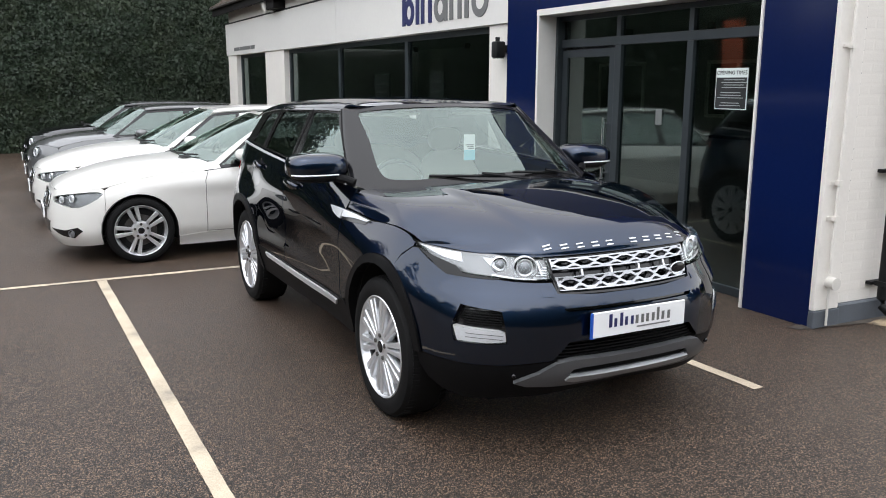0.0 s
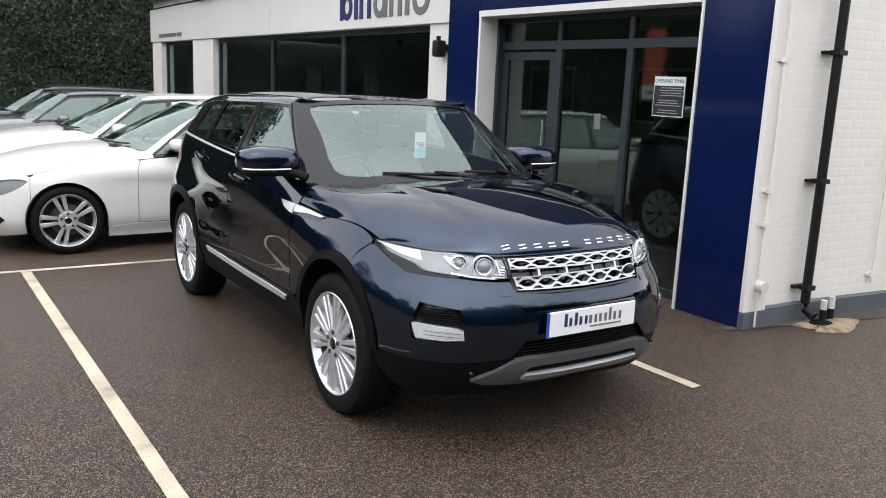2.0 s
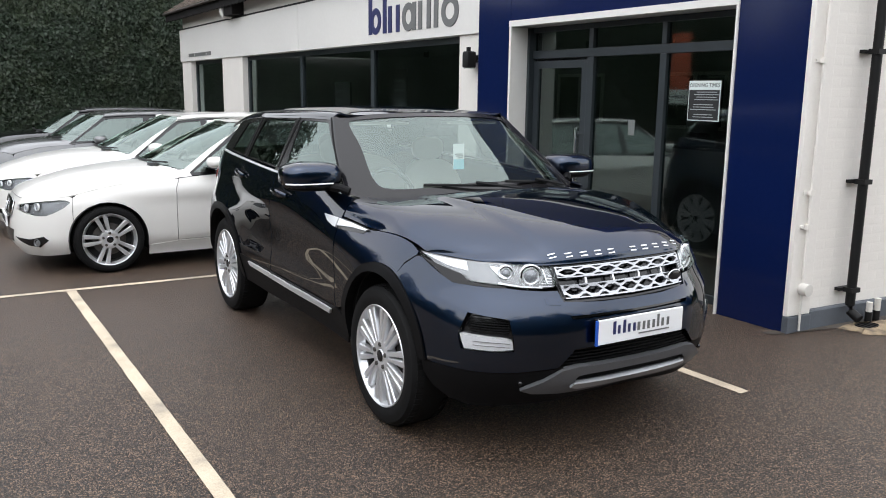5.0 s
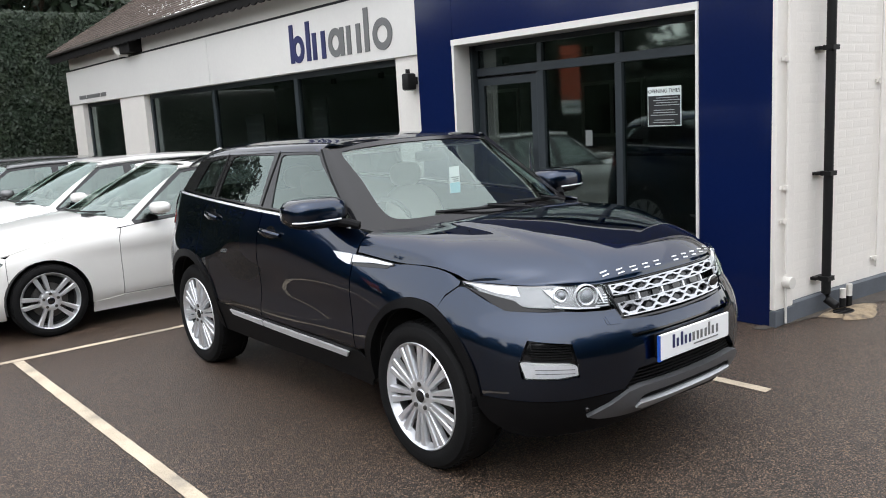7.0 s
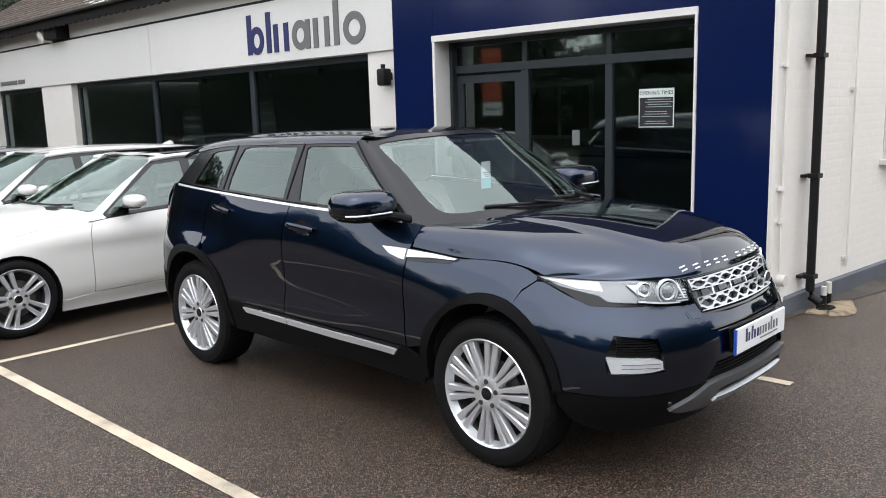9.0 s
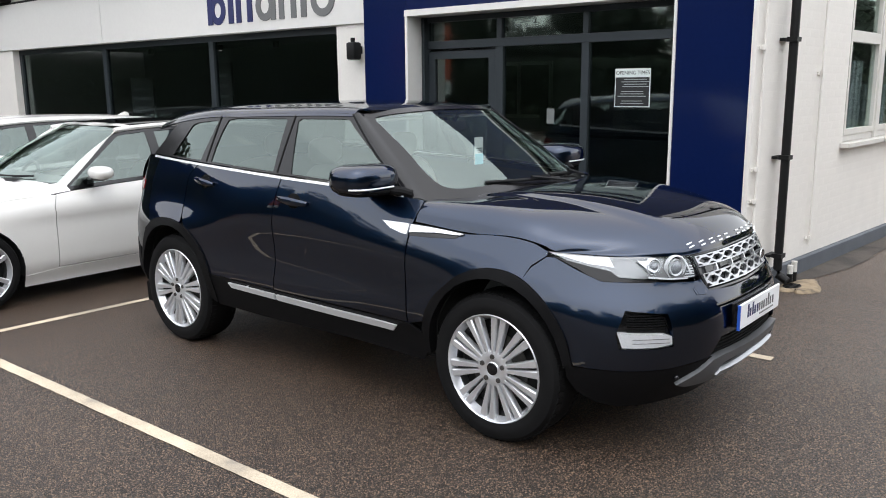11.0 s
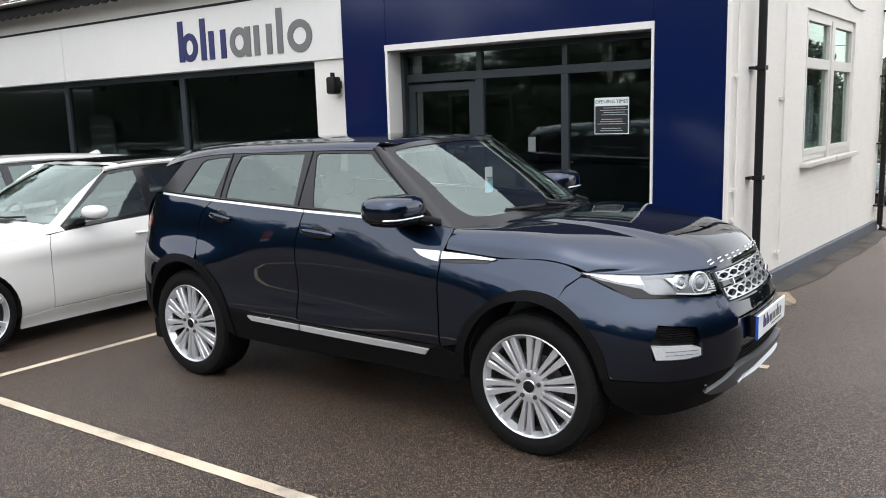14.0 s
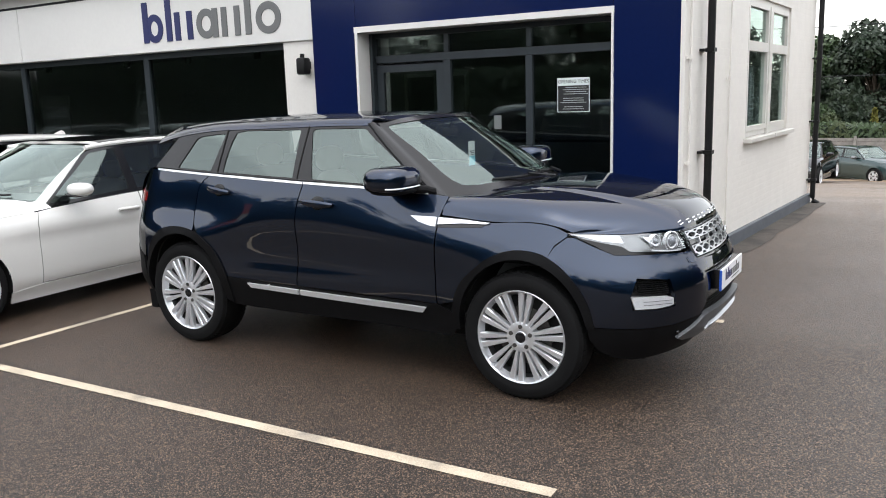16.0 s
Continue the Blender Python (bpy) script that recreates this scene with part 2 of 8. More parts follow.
def tube(points, r, seg=12, cap=True, radii=None):
    """A round bar along a line of points."""
    bm = bmesh.new()
    pts = [Vector(p) for p in points]
    rings = []
    for i, p in enumerate(pts):
        d = (pts[min(i + 1, len(pts) - 1)] - pts[max(i - 1, 0)]).normalized()
        a = d.orthogonal().normalized() if abs(d.z) < 0.9 else d.cross(Vector((0, 1, 0))).normalized()
        if abs(d.z) < 0.9:
            a = d.cross(Vector((0, 0, 1))).normalized()
        b = d.cross(a)
        rr = radii[i] if radii else r
        rings.append([bm.verts.new(p + rr * (math.cos(2 * math.pi * k / seg) * a + math.sin(2 * math.pi * k / seg) * b)) for k in range(seg)])
    for r0, r1 in zip(rings, rings[1:]):
        for k in range(seg):
            bm.faces.new((r0[k], r0[(k + 1) % seg], r1[(k + 1) % seg], r1[k]))
    if cap:
        bm.faces.new(rings[0][::-1])
        bm.faces.new(rings[-1])
    bmesh.ops.recalc_face_normals(bm, faces=bm.faces)
    return bm


def part(name, bm, material, parent=None, label="", smooth=False, angle=35):
    me = bpy.data.meshes.new(name)
    bm.to_mesh(me)
    bm.free()
    me.materials.append(M[material] if isinstance(material, str) else material)
    if smooth:
        me.shade_smooth()
        me.set_sharp_from_angle(angle=radians(angle))
    ob = new(name, me)
    if parent:
        ob.parent = parent
    if label:
        ob["label"] = label
    return ob


def thing(name, label, category, group="", kind="", at=None):
    ob = new(name)
    ob.empty_display_size = 0.1
    if at is not None:
        ob.matrix_basis = at
    return tagged(ob, label, category, group, kind)


def structure(name, bm, material, label, category, smooth=False):
    return tagged(part(name, bm, material, None, label, smooth), label, category, kind="structure")


# ---- ground ----
def ground_z(x):
    """The yard is level and falls away past the building's far corner."""
    return -0.021 * max(0.0, min(x, 11.76) - 6.0) - 0.0905 * max(0.0, x - 11.76)


bm = bmesh.new()
xs = [-400, -60, -20, 0, 6, 9, 11.76, 13, 16, 20, 28, 40, 46, 80, 400]
ys = [-400, -60, -20, 0, 8, 22, 40, 80, 400]
grid = [[bm.verts.new((x, y, ground_z(min(x, 46)))) for y in ys] for x in xs]
for i in range(len(xs) - 1):
    for j in range(len(ys) - 1):
        bm.faces.new((grid[i][j], grid[i + 1][j], grid[i + 1][j + 1], grid[i][j + 1]))
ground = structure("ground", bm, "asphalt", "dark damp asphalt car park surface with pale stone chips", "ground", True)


def strip(x0, y0, x1, y1, w, z=0.004):
    d = Vector((x1 - x0, y1 - y0, 0)).normalized()
    a = Vector((-d.y, d.x, 0)) * (w / 2)
    bm = bmesh.new()
    n = max(2, int(math.hypot(x1 - x0, y1 - y0) / 0.06))
    rng = random.Random(int(1000 * (x0 + y1)))
    lo, hi = [], []
    for i in range(n + 1):
        c = Vector((x0 + (x1 - x0) * i / n, y0 + (y1 - y0) * i / n, z))
        lo.append(bm.verts.new(c - a * (1 + rng.uniform(-0.035, 0.035))))
        hi.append(bm.verts.new(c + a * (1 + rng.uniform(-0.035, 0.035))))
    for i in range(n):
        bm.faces.new((lo[i], lo[i + 1], hi[i + 1], hi[i]))
    return bm


for nm, a in (("bay_line", (0.785, 7.40, 0.85, 2.96, 0.078)), ("bay_line", (-2.2, 7.49, 4.4, 7.39, 0.07)), ("bay_line", (3.715, 7.35, 3.878, 2.89, 0.078))):
    structure(nm, strip(*a), "line", "worn cream painted parking bay line on asphalt", "road marking")

# pale worn concrete along the end wall
bm = bmesh.new()
rng = random.Random(5)
edge0 = [(5.0 + 0.52 * i, 3.66 - 0.0234 * i) for i in range(14)]
edge1 = [(5.05 + 0.52 * i, 3.60 - 0.0234 * i - 0.27 * min(1.0, i / 4) - 0.05 * rng.random()) for i in range(14)]
va, vb = [bm.verts.new((x, y, ground_z(x) + 0.006)) for x, y in edge0], [bm.verts.new((x, y, ground_z(x) + 0.006)) for x, y in edge1]
for i in range(13):
    bm.faces.new((vb[i], vb[i + 1], va[i + 1], va[i]))
structure("pavement", bm, "concrete", "worn pale concrete strip along the white wall", "pavement")


# ---- building: blue entrance, sign, showroom, white end wall ----
portal = thing("wall_portal", "glossy dark blue cladding round the entrance", "wall", kind="structure")
for b in ((5.10, 3.58, 0, 5.45, 4.2025, 3.75), (5.10, 7.0555, 0, 5.45, 7.64, 3.75), (5.10, 4.2055, 2.41, 5.45, 7.0525, 3.75)):
    part("cladding_panel", box(bmesh.new(), *b, 0.003), "blue", portal)
# white trim and reveal of the entrance
trims = [structure("trim_1", boxes((5.085, 4.193, 2.405, 5.36, 7.065, 2.465)), "sign", "white flat trim above the entrance", "trim")]
trims.append(structure("trim_2", boxes((5.085, 7.025, 0, 5.31, 7.058, 2.404)), "sign", "white side lining of the entrance", "trim"))
trims.append(structure("trim_3", boxes((5.085, 4.195, 0, 5.30, 4.217, 2.404)), "sign", "white side lining of the entrance", "trim"))

# the cladding stands a degree out of line with the showroom front
TURN_P = Matrix.Translation((5.10, 7.64, 0)) @ Matrix.Rotation(math.atan(0.017), 4, "Z") @ Matrix.Translation((-5.10, -7.64, 0))
for ob in (portal, *trims):
    ob.matrix_basis = TURN_P

door = thing("door_1", "glazed entrance door and screen in dark grey aluminium frame, closed", "door", kind="structure")
X0, X1 = 5.36, 5.42
for nm, b in (("frame_jamb", (5.31, 6.985, 0.0, X1, 7.024, 2.40)), ("frame_jamb", (X0, 4.14, 0.0, X1, 4.25, 2.40)), ("frame_head", (X0, 4.25, 2.35, X1, 6.985, 2.40)),
              ("frame_transom", (X0, 4.25, 2.085, X1, 6.985, 2.165)), ("frame_mullion", (X0, 6.035, 0.0, X1, 6.125, 2.085)), ("frame_mullion", (X0, 5.10, 0.0, X1, 5.175, 2.085)),
              ("frame_mullion", (X0, 6.05, 2.165, X1, 6.11, 2.35)), ("frame_mullion", (X0, 5.11, 2.165, X1, 5.165, 2.35)), ("frame_sill", (X0, 4.25, 0.0, X1, 5.10, 0.07)),
              ("frame_sill", (X0, 5.175, 0.0, X1, 6.035, 0.07))):
    part(nm, box(bmesh.new(), *b, 0.004), "frame_grey", door)
leaf = part("door_leaf", boxes((5.375, 6.130, 0.01, 5.415, 6.215, 2.06), (5.375, 6.895, 0.01, 5.415, 6.98, 2.06), (5.375, 6.215, 1.985, 5.415, 6.895, 2.06), (5.375, 6.215, 0.01, 5.415, 6.895, 0.2)), "frame_grey", door)
part("pull_handle", tube([(5.385, 6.2, 0.86), (5.32, 6.2, 0.86), (5.32, 6.2, 0.80), (5.32, 6.2, 1.40), (5.32, 6.2, 1.34), (5.385, 6.2, 1.34)], 0.014), "chrome", leaf, "brushed steel pull handle")
for b in ((4.25, 2.165, 5.11, 2.35), (5.165, 2.165, 6.05, 2.35), (6.11, 2.165, 6.985, 2.35), (4.25, 0.07, 5.10, 2.085), (5.175, 0.07, 6.035, 2.085), (6.215, 0.2, 6.895, 1.985)):
    g = part("pane", boxes((5.392, b[0], b[1], 5.398, b[2], b[3])), "shop_glass", door, "dark reflecting glass")
    g.visible_shadow = False

# poster with opening hours on the glass
poster = thing("opening_hours_poster", "black and white opening hours poster stuck on the entrance glass", "poster")
part("sheet", boxes((5.386, 4.512, 1.52, 5.390, 4.845, 1.85)), "poster_white", poster, "white border and heading")
part("print", boxes((5.383, 4.520, 1.528, 5.387, 4.837, 1.775)), "poster_black", poster, "black printed field")
fc = bpy.data.curves.new("heading", "FONT")
fc.body, fc.size, fc.align_x, fc.align_y, fc.extrude = "OPENING TIMES", 0.044, "CENTER", "CENTER", 0.0005
txt = new("heading", fc)
txt.matrix_basis = Matrix.Translation((5.384, 4.678, 1.812)) @ Euler((radians(90), 0, radians(-90))).to_matrix().to_4x4()
txt.data.materials.append(M["poster_black"])
txt.parent = poster
rng = random.Random(8)
for i in range(11):
    if i in (4, 8):
        continue
    w = rng.uniform(0.10, 0.135) if i < 8 else rng.uniform(0.09, 0.12)
    z = 1.757 - i * 0.0205
    c = 4.65 if i < 4 else 4.678
    part("text_bar", boxes((5.3805, c - w, z - 0.0026, 5.3835, c + w, z + 0.0026)), "poster_grey", poster)
note = tagged(part("door_notice", boxes((5.386, 5.465, 1.36, 5.39, 5.545, 1.50)), "notice"), "small pale notice stuck on the entrance glass", "notice")

# fascia sign
sign = thing("fascia_sign", "long white fascia sign with dark blue and grey shapes", "sign")
for y0, y1 in ((7.645, 13.045), (13.055, 20.80)):
    part("panel", box(bmesh.new(), 5.13, y0, 2.375, 5.20, y1, 3.115, 0.004), "sign", sign)
part("drip_trim", boxes((5.125, 7.645, 3.117, 5.24, 20.80, 3.145)), "black", sign, "thin black edge strip")
X = 5.118


def sign_bar(y0, y1, z0, z1, material):
    part("letter_bar", box(bmesh.new(), X, y1, z0, 5.131, y0, z1, 0.003), material, sign)


def sign_ring(y, z, ry, rz, w, material):
    bm = bmesh.new()
    n = 40
    rows = []
    for k in range(n):
        a = 2 * math.pi * k / n
        c, s = math.cos(a), math.sin(a)
        rows.append([bm.verts.new(q) for q in ((X + 0.002, y + ry * c, z + rz * s), (X + 0.002, y + (ry - w) * c, z + (rz - w) * s), (5.1308, y + (ry - w) * c, z + (rz - w) * s), (5.1308, y + ry * c, z + rz * s))])
    for k in range(n):
        p, q = rows[k], rows[(k + 1) % n]
        for i in range(4):
            bm.faces.new((p[i], q[i], q[(i + 1) % 4], p[(i + 1) % 4]))
    bmesh.ops.recalc_face_normals(bm, faces=bm.faces)
    part("letter_ring", bm, material, sign, "", True)


# the wordmark as plain bars and rings of its size and colours
sign_bar(10.41, 10.31, 2.49, 2.99, "sign_blue")
sign_ring(10.20, 2.66, 0.155, 0.175, 0.085, "sign_blue")
sign_bar(9.985, 9.885, 2.49, 2.99, "sign_blue")
sign_bar(9.83, 9.735, 2.49, 2.83, "sign_blue")
sign_bar(9.615, 9.52, 2.49, 2.83, "sign_blue")
sign_ring(9.285, 2.66, 0.165, 0.175, 0.085, "sign_grey")
sign_bar(9.18, 9.09, 2.49, 2.83, "sign_grey")
sign_bar(9.03, 8.94, 2.49, 2.83, "sign_grey")
sign_bar(8.82, 8.73, 2.49, 2.83, "sign_grey")
sign_bar(8.65, 8.555, 2.49, 2.99, "sign_grey")
sign_ring(8.29, 2.66, 0.19, 0.18, 0.085, "sign_grey")
for y, w in ((20.0, 0.5), (19.45, 0.9), (18.5, 0.35)):
    part("letter_bar", boxes((5.124, y - w, 2.465, 5.131, y, 2.545)), "sign_grey", sign)

# showroom front under the sign: piers, frames, panes
structure("wall_front", boxes((5.16, 7.641, 0, 5.45, 8.12, 2.373), (5.16, 16.10, 0, 5.45, 17.44, 2.373), (5.16, 19.95, 0, 5.45, 20.75, 2.373),
                              (5.22, 8.12, 0, 5.42, 16.10, 0.45), (5.22, 17.44, 0, 5.42, 19.95, 0.45), (5.205, 7.645, 2.373, 5.45, 20.75, 3.62)), "render_white",
          "white painted showroom front wall with wide window openings", "wall")
for n, (y0, y1, mull) in enumerate(((8.12, 16.10, (10.59, 13.28)), (17.44, 19.95, ()))):
    win = thing("window_%d" % (n + 1), "wide showroom window with dark grey frames", "window", kind="structure")
    part("window_frame", boxes((5.27, y0, 0.45, 5.33, y0 + 0.08, 2.373), (5.27, y1 - 0.08, 0.45, 5.33, y1, 2.373), (5.27, y0 + 0.08, 2.30, 5.33, y1 - 0.08, 2.373), (5.27, y0 + 0.08, 0.45, 5.33, y1 - 0.08, 0.52)), "frame_grey", win)
    for y in mull:
        part("mullion", box(bmesh.new(), 5.265, y - 0.05, 0.52, 5.335, y + 0.05, 2.30, 0.004), "frame_grey", win)
    cuts = [y0 + 0.08, *[v for y in mull for v in (y - 0.05, y + 0.05)], y1 - 0.08]
    for a, b in zip(cuts[::2], cuts[1::2]):
        g = part("pane", boxes((5.297, a, 0.52, 5.303, b, 2.30)), "window_glass", win, "dark reflecting glass")
        g.visible_shadow = False

# wall lamp
lamp = thing("wall_lamp", "black outdoor floodlight fixed to the white pier", "lamp")
part("housing", box(bmesh.new(), 5.0, 7.70, 2.0, 5.12, 7.82, 2.18, 0.02), "black", lamp, "", True)
part("bracket", boxes((5.11, 7.73, 2.06, 5.165, 7.79, 2.14)), "black", lamp)
part("sensor", tube([(5.05, 7.76, 2.18), (5.05, 7.76, 2.225)], 0.025), "black", lamp, "", True)
part("lens", boxes((5.02, 7.715, 1.992, 5.11, 7.805, 2.001)), "house_glass", lamp)

# interior of the showroom
structure("floor", boxes((5.45, 3.8, 0.0, 10.4, 20.7, 0.012)), "carpet", "dark carpet floor of the showroom", "floor")
structure("ceiling", boxes((5.45, 3.8, 2.62, 10.4, 20.7, 2.7)), "dark_room", "grey showroom ceiling", "ceiling")
structure("wall_back", boxes((10.4, 3.8, 0, 10.6, 20.9, 3.6)), "dark_room", "dark back wall of the showroom", "wall")
structure("wall_left", boxes((5.46, 20.75, 0, 10.4, 20.95, 3.6)), "render_white", "plain side wall of the showroom", "wall")

# things inside the showroom, dim behind the glass
for y0, z0, w in ((14.2, 0.9, 0.7), (12.0, 1.1, 0.5)):
    bd = thing("display_board", "pale display board with printed rows inside the showroom", "board", "display boards")
    part("board", boxes((6.6, y0, z0, 6.63, y0 + w, z0 + 1.0)), "notice", bd)
    part("leg", boxes((6.6, y0 + 0.05, 0.012, 6.63, y0 + 0.09, z0)), "frame_grey", bd)
    part("leg", boxes((6.6, y0 + w - 0.09, 0.012, 6.63, y0 + w - 0.05, z0)), "frame_grey", bd)
    for k in range(5):
        part("print_bar", boxes((6.594, y0 + 0.08, z0 + 0.15 + 0.16 * k, 6.598, y0 + w - 0.08, z0 + 0.2 + 0.16 * k)), "dark_room", bd)
for y0 in (8.6, 11.4):
    iw = thing("window_%d" % (4 if y0 < 9 else 5), "small white framed window in the showroom back wall", "window", kind="structure")
    for bb in ((10.36, y0, 1.25, 10.398, y0 + 0.06, 2.05), (10.36, y0 + 1.24, 1.25, 10.398, y0 + 1.3, 2.05), (10.36, y0 + 0.62, 1.25, 10.398, y0 + 0.68, 2.05), (10.36, y0, 2.053, 10.398, y0 + 1.3, 2.11), (10.36, y0, 1.19, 10.398, y0 + 1.3, 1.247)):
        part("window_frame", boxes(bb), "white_upvc", iw)
    part("pane", boxes((10.385, y0 + 0.06, 1.25, 10.395, y0 + 1.24, 2.05)), "gloss_dark", iw)
desk = thing("reception_desk", "dark reception desk inside the entrance", "desk")
part("front_panel", box(bmesh.new(), 8.2, 5.2, 0.012, 8.25, 7.6, 1.05, 0.004), "dark_room", desk)
part("desktop", box(bmesh.new(), 8.1, 5.15, 1.053, 8.8, 7.65, 1.09, 0.004), "frame_grey", desk)
part("side_panel", box(bmesh.new(), 8.253, 5.2, 0.012, 8.75, 5.24, 1.05, 0.004), "dark_room", desk)
part("side_panel", box(bmesh.new(), 8.253, 7.56, 0.012, 8.75, 7.6, 1.05, 0.004), "dark_room", desk)
pic = thing("framed_notice", "pale framed notice standing on the reception desk", "notice")
part("frame", box(bmesh.new(), 8.3, 7.0, 1.092, 8.34, 7.5, 1.42, 0.004), "notice", pic)
part("print_bar", boxes((8.294, 7.08, 1.18, 8.298, 7.42, 1.26)), "poster_black", pic)

# small downlights added under the showroom ceiling to brighten walls and boards
spot_nodes = M["spot"].node_tree.nodes["Principled BSDF"]
spot_nodes.inputs["Emission Color"].default_value, spot_nodes.inputs["Emission Strength"].default_value = (1.0, 0.95, 0.88, 1), 85.0
for x, y in ((9.2, 6.2), (5.95, 12.3), (5.95, 14.6), (9.3, 8.8), (9.3, 10.6), (9.3, 12.4), (9.3, 14.2), (9.3, 16.0), (9.3, 18.6)):
    dl = thing("ceiling_spotlight", "black can lamp added under the ceiling to brighten the showroom", "lamp", "ceiling spotlights", at=Matrix.Translation((x, y, 2.60)))
    can = lathe([(0.0, 0.0), (0.0, 0.062), (-0.11, 0.062), (-0.11, 0.055), (-0.012, 0.055), (-0.012, 0.0)], 20)
    bmesh.ops.rotate(can, verts=can.verts, cent=(0, 0, 0), matrix=Matrix.Rotation(radians(-90), 3, "Y"))
    part("can", can, "black", dl, "black cylindrical can", True)
    part("lens", tube([(0, 0, -0.020), (0, 0, -0.030)], 0.045, 16), "spot", dl, "glowing lens", True)

# white brick end wall, slightly out of square
END = Matrix.Translation((5.12, 3.60, 0)) @ Matrix.Rotation(math.atan(-0.045), 4, "Z")
LEN = 6.66


def end_box(name, b, material, label, cat, bev=0.0, parent=None):
    ob = part(name, box(bmesh.new(), *b, bev), material, parent, label if parent else "")
    if not parent:
        ob.matrix_basis = END
        tagged(ob, label, cat, kind="structure")
    return ob


WX0, WX1, WXM, WZ0, WZ1 = 2.49, 4.80, 3.67, 1.13, 2.72
wall_end = thing("wall_end", "white painted brick end wall of the building", "wall", kind="structure", at=END)
for b in ((0.20, 0.0012, -0.2, WX0, 0.28, 3.7), (WX1, 0.0012, -0.3, LEN, 0.28, 3.7), (WX0, 0.0012, -0.2, WX1, 0.28, WZ0), (WX0, 0.0012, WZ1, WX1, 0.28, 3.7)):
    part("wall_core", boxes(b), "brick_white", wall_end)
end_box("wall_corner", (0.04, -0.045, 0.13, 0.29, -0.002, 3.7), "render_white", "smooth white corner board", "wall", 0.006)
bm = bmesh.new()
rows = [[bm.verts.new((x, y, ground_z(x + 5.12) + z)) for y, z in ((-0.003, -0.1), (-0.045, -0.1), (-0.045, 0.14), (-0.035, 0.15), (-0.003, 0.15))] for x in (0.296, 0.9, 2.0, 4.0, LEN + 0.02)]
for p, q in zip(rows, rows[1:]):
    for k in range(4):
        bm.faces.new((p[k], q[k], q[k + 1], p[k + 1]))
bm.faces.new(rows[0][::-1])
bm.faces.new(rows[-1])
bmesh.ops.recalc_face_normals(bm, faces=bm.faces)
pl = part("plinth", bm, "plinth")
pl.matrix_basis = END
tagged(pl, "dark grey painted plinth at the foot of the wall", "plinth", kind="structure")
end_box("plinth", (0.035, -0.055, 0.0, 0.295, -0.003, 0.128), "plinth", "dark grey painted foot of the corner board", "plinth", 0.006)
win = thing("window_3", "white timber casement window in two lights, closed", "window", kind="structure", at=END)
for nm, b in (("window_frame", (WX0, 0.03, WZ0, WX0 + 0.07, 0.11, WZ1)), ("window_frame", (WX1 - 0.07, 0.03, WZ0, WX1, 0.11, WZ1)), ("window_frame", (WX0 + 0.07, 0.03, WZ1 - 0.06, WX1 - 0.07, 0.11, WZ1)),
              ("window_frame", (WXM - 0.07, 0.0, WZ0, WXM + 0.07, 0.11, WZ1 - 0.06)), ("window_frame", (WX0 + 0.07, 0.03, WZ0, WXM - 0.07, 0.11, WZ0 + 0.07)), ("window_frame", (WXM + 0.07, 0.03, WZ0, WX1 - 0.07, 0.11, WZ0 + 0.07)),
              ("window_sill", (WX0 - 0.08, -0.09, WZ0 - 0.05, WXM - 0.03, 0.03, WZ0)), ("window_sill", (WXM + 0.03, -0.09, WZ0 - 0.05, WX1 + 0.08, 0.03, WZ0))):
    part(nm, box(bmesh.new(), *b, 0.006), "white_upvc", win)
for x0, x1 in ((WX0 + 0.07, WXM - 0.07), (WXM + 0.07, WX1 - 0.07)):
    for z0, z1 in ((WZ0 + 0.07, 2.17), (2.17, WZ1 - 0.06)):
        e = 0.055
        sash = part("sash", boxes((x0, 0.015, z0, x0 + e, 0.09, z1), (x1 - e, 0.015, z0, x1, 0.09, z1), (x0 + e, 0.015, z0, x1 - e, 0.09, z0 + e), (x0 + e, 0.015, z1 - e, x1 - e, 0.09, z1)), "white_upvc", win)
        g = part("pane", boxes((x0 + e, 0.05, z0 + e, x1 - e, 0.055, z1 - e)), "house_glass", sash)
        g.visible_shadow = False

bl = thing("window_blind", "pale curtain hanging behind the lower window lights", "curtain", at=END)
for k in range(26):
    x = WX0 + 0.12 + 0.08 * k
    if abs(x - WXM) > 0.09 and x < WX1 - 0.12:
        part("fold", tube([(x, 0.20 + 0.012 * (k % 2), WZ0 + 0.02), (x, 0.20 + 0.012 * (k % 2), 1.95 - (0.25 if k % 9 > 5 else 0))], 0.034, 8), "curtain", bl, "", True)
# pipes on the end wall
def wall_pipe(name, label, x, r, z0, z1, material, brackets, off=0.0):
    p = thing(name, label, "pipe", at=END)
    y = -0.05 - r - off
    pts = [(x, y, z1), (x, y, z0 + 0.1)]
    if r > 0.03:
        pts += [(x, y - 0.01, z0 + 0.05), (x, y - 0.09, z0 + 0.005)]
    part("pipe", tube(pts, r, 14), material, p, "", True)
    for z in brackets:
        part("bracket", boxes((x - r - 0.012, y - r - 0.006, z - 0.018, x + r + 0.012, y + r + 0.004, z + 0.018), (x - r - 0.05, y + r + 0.004, z - 0.012, x + r + 0.03, -0.002, z + 0.012)), material, p)
    return p


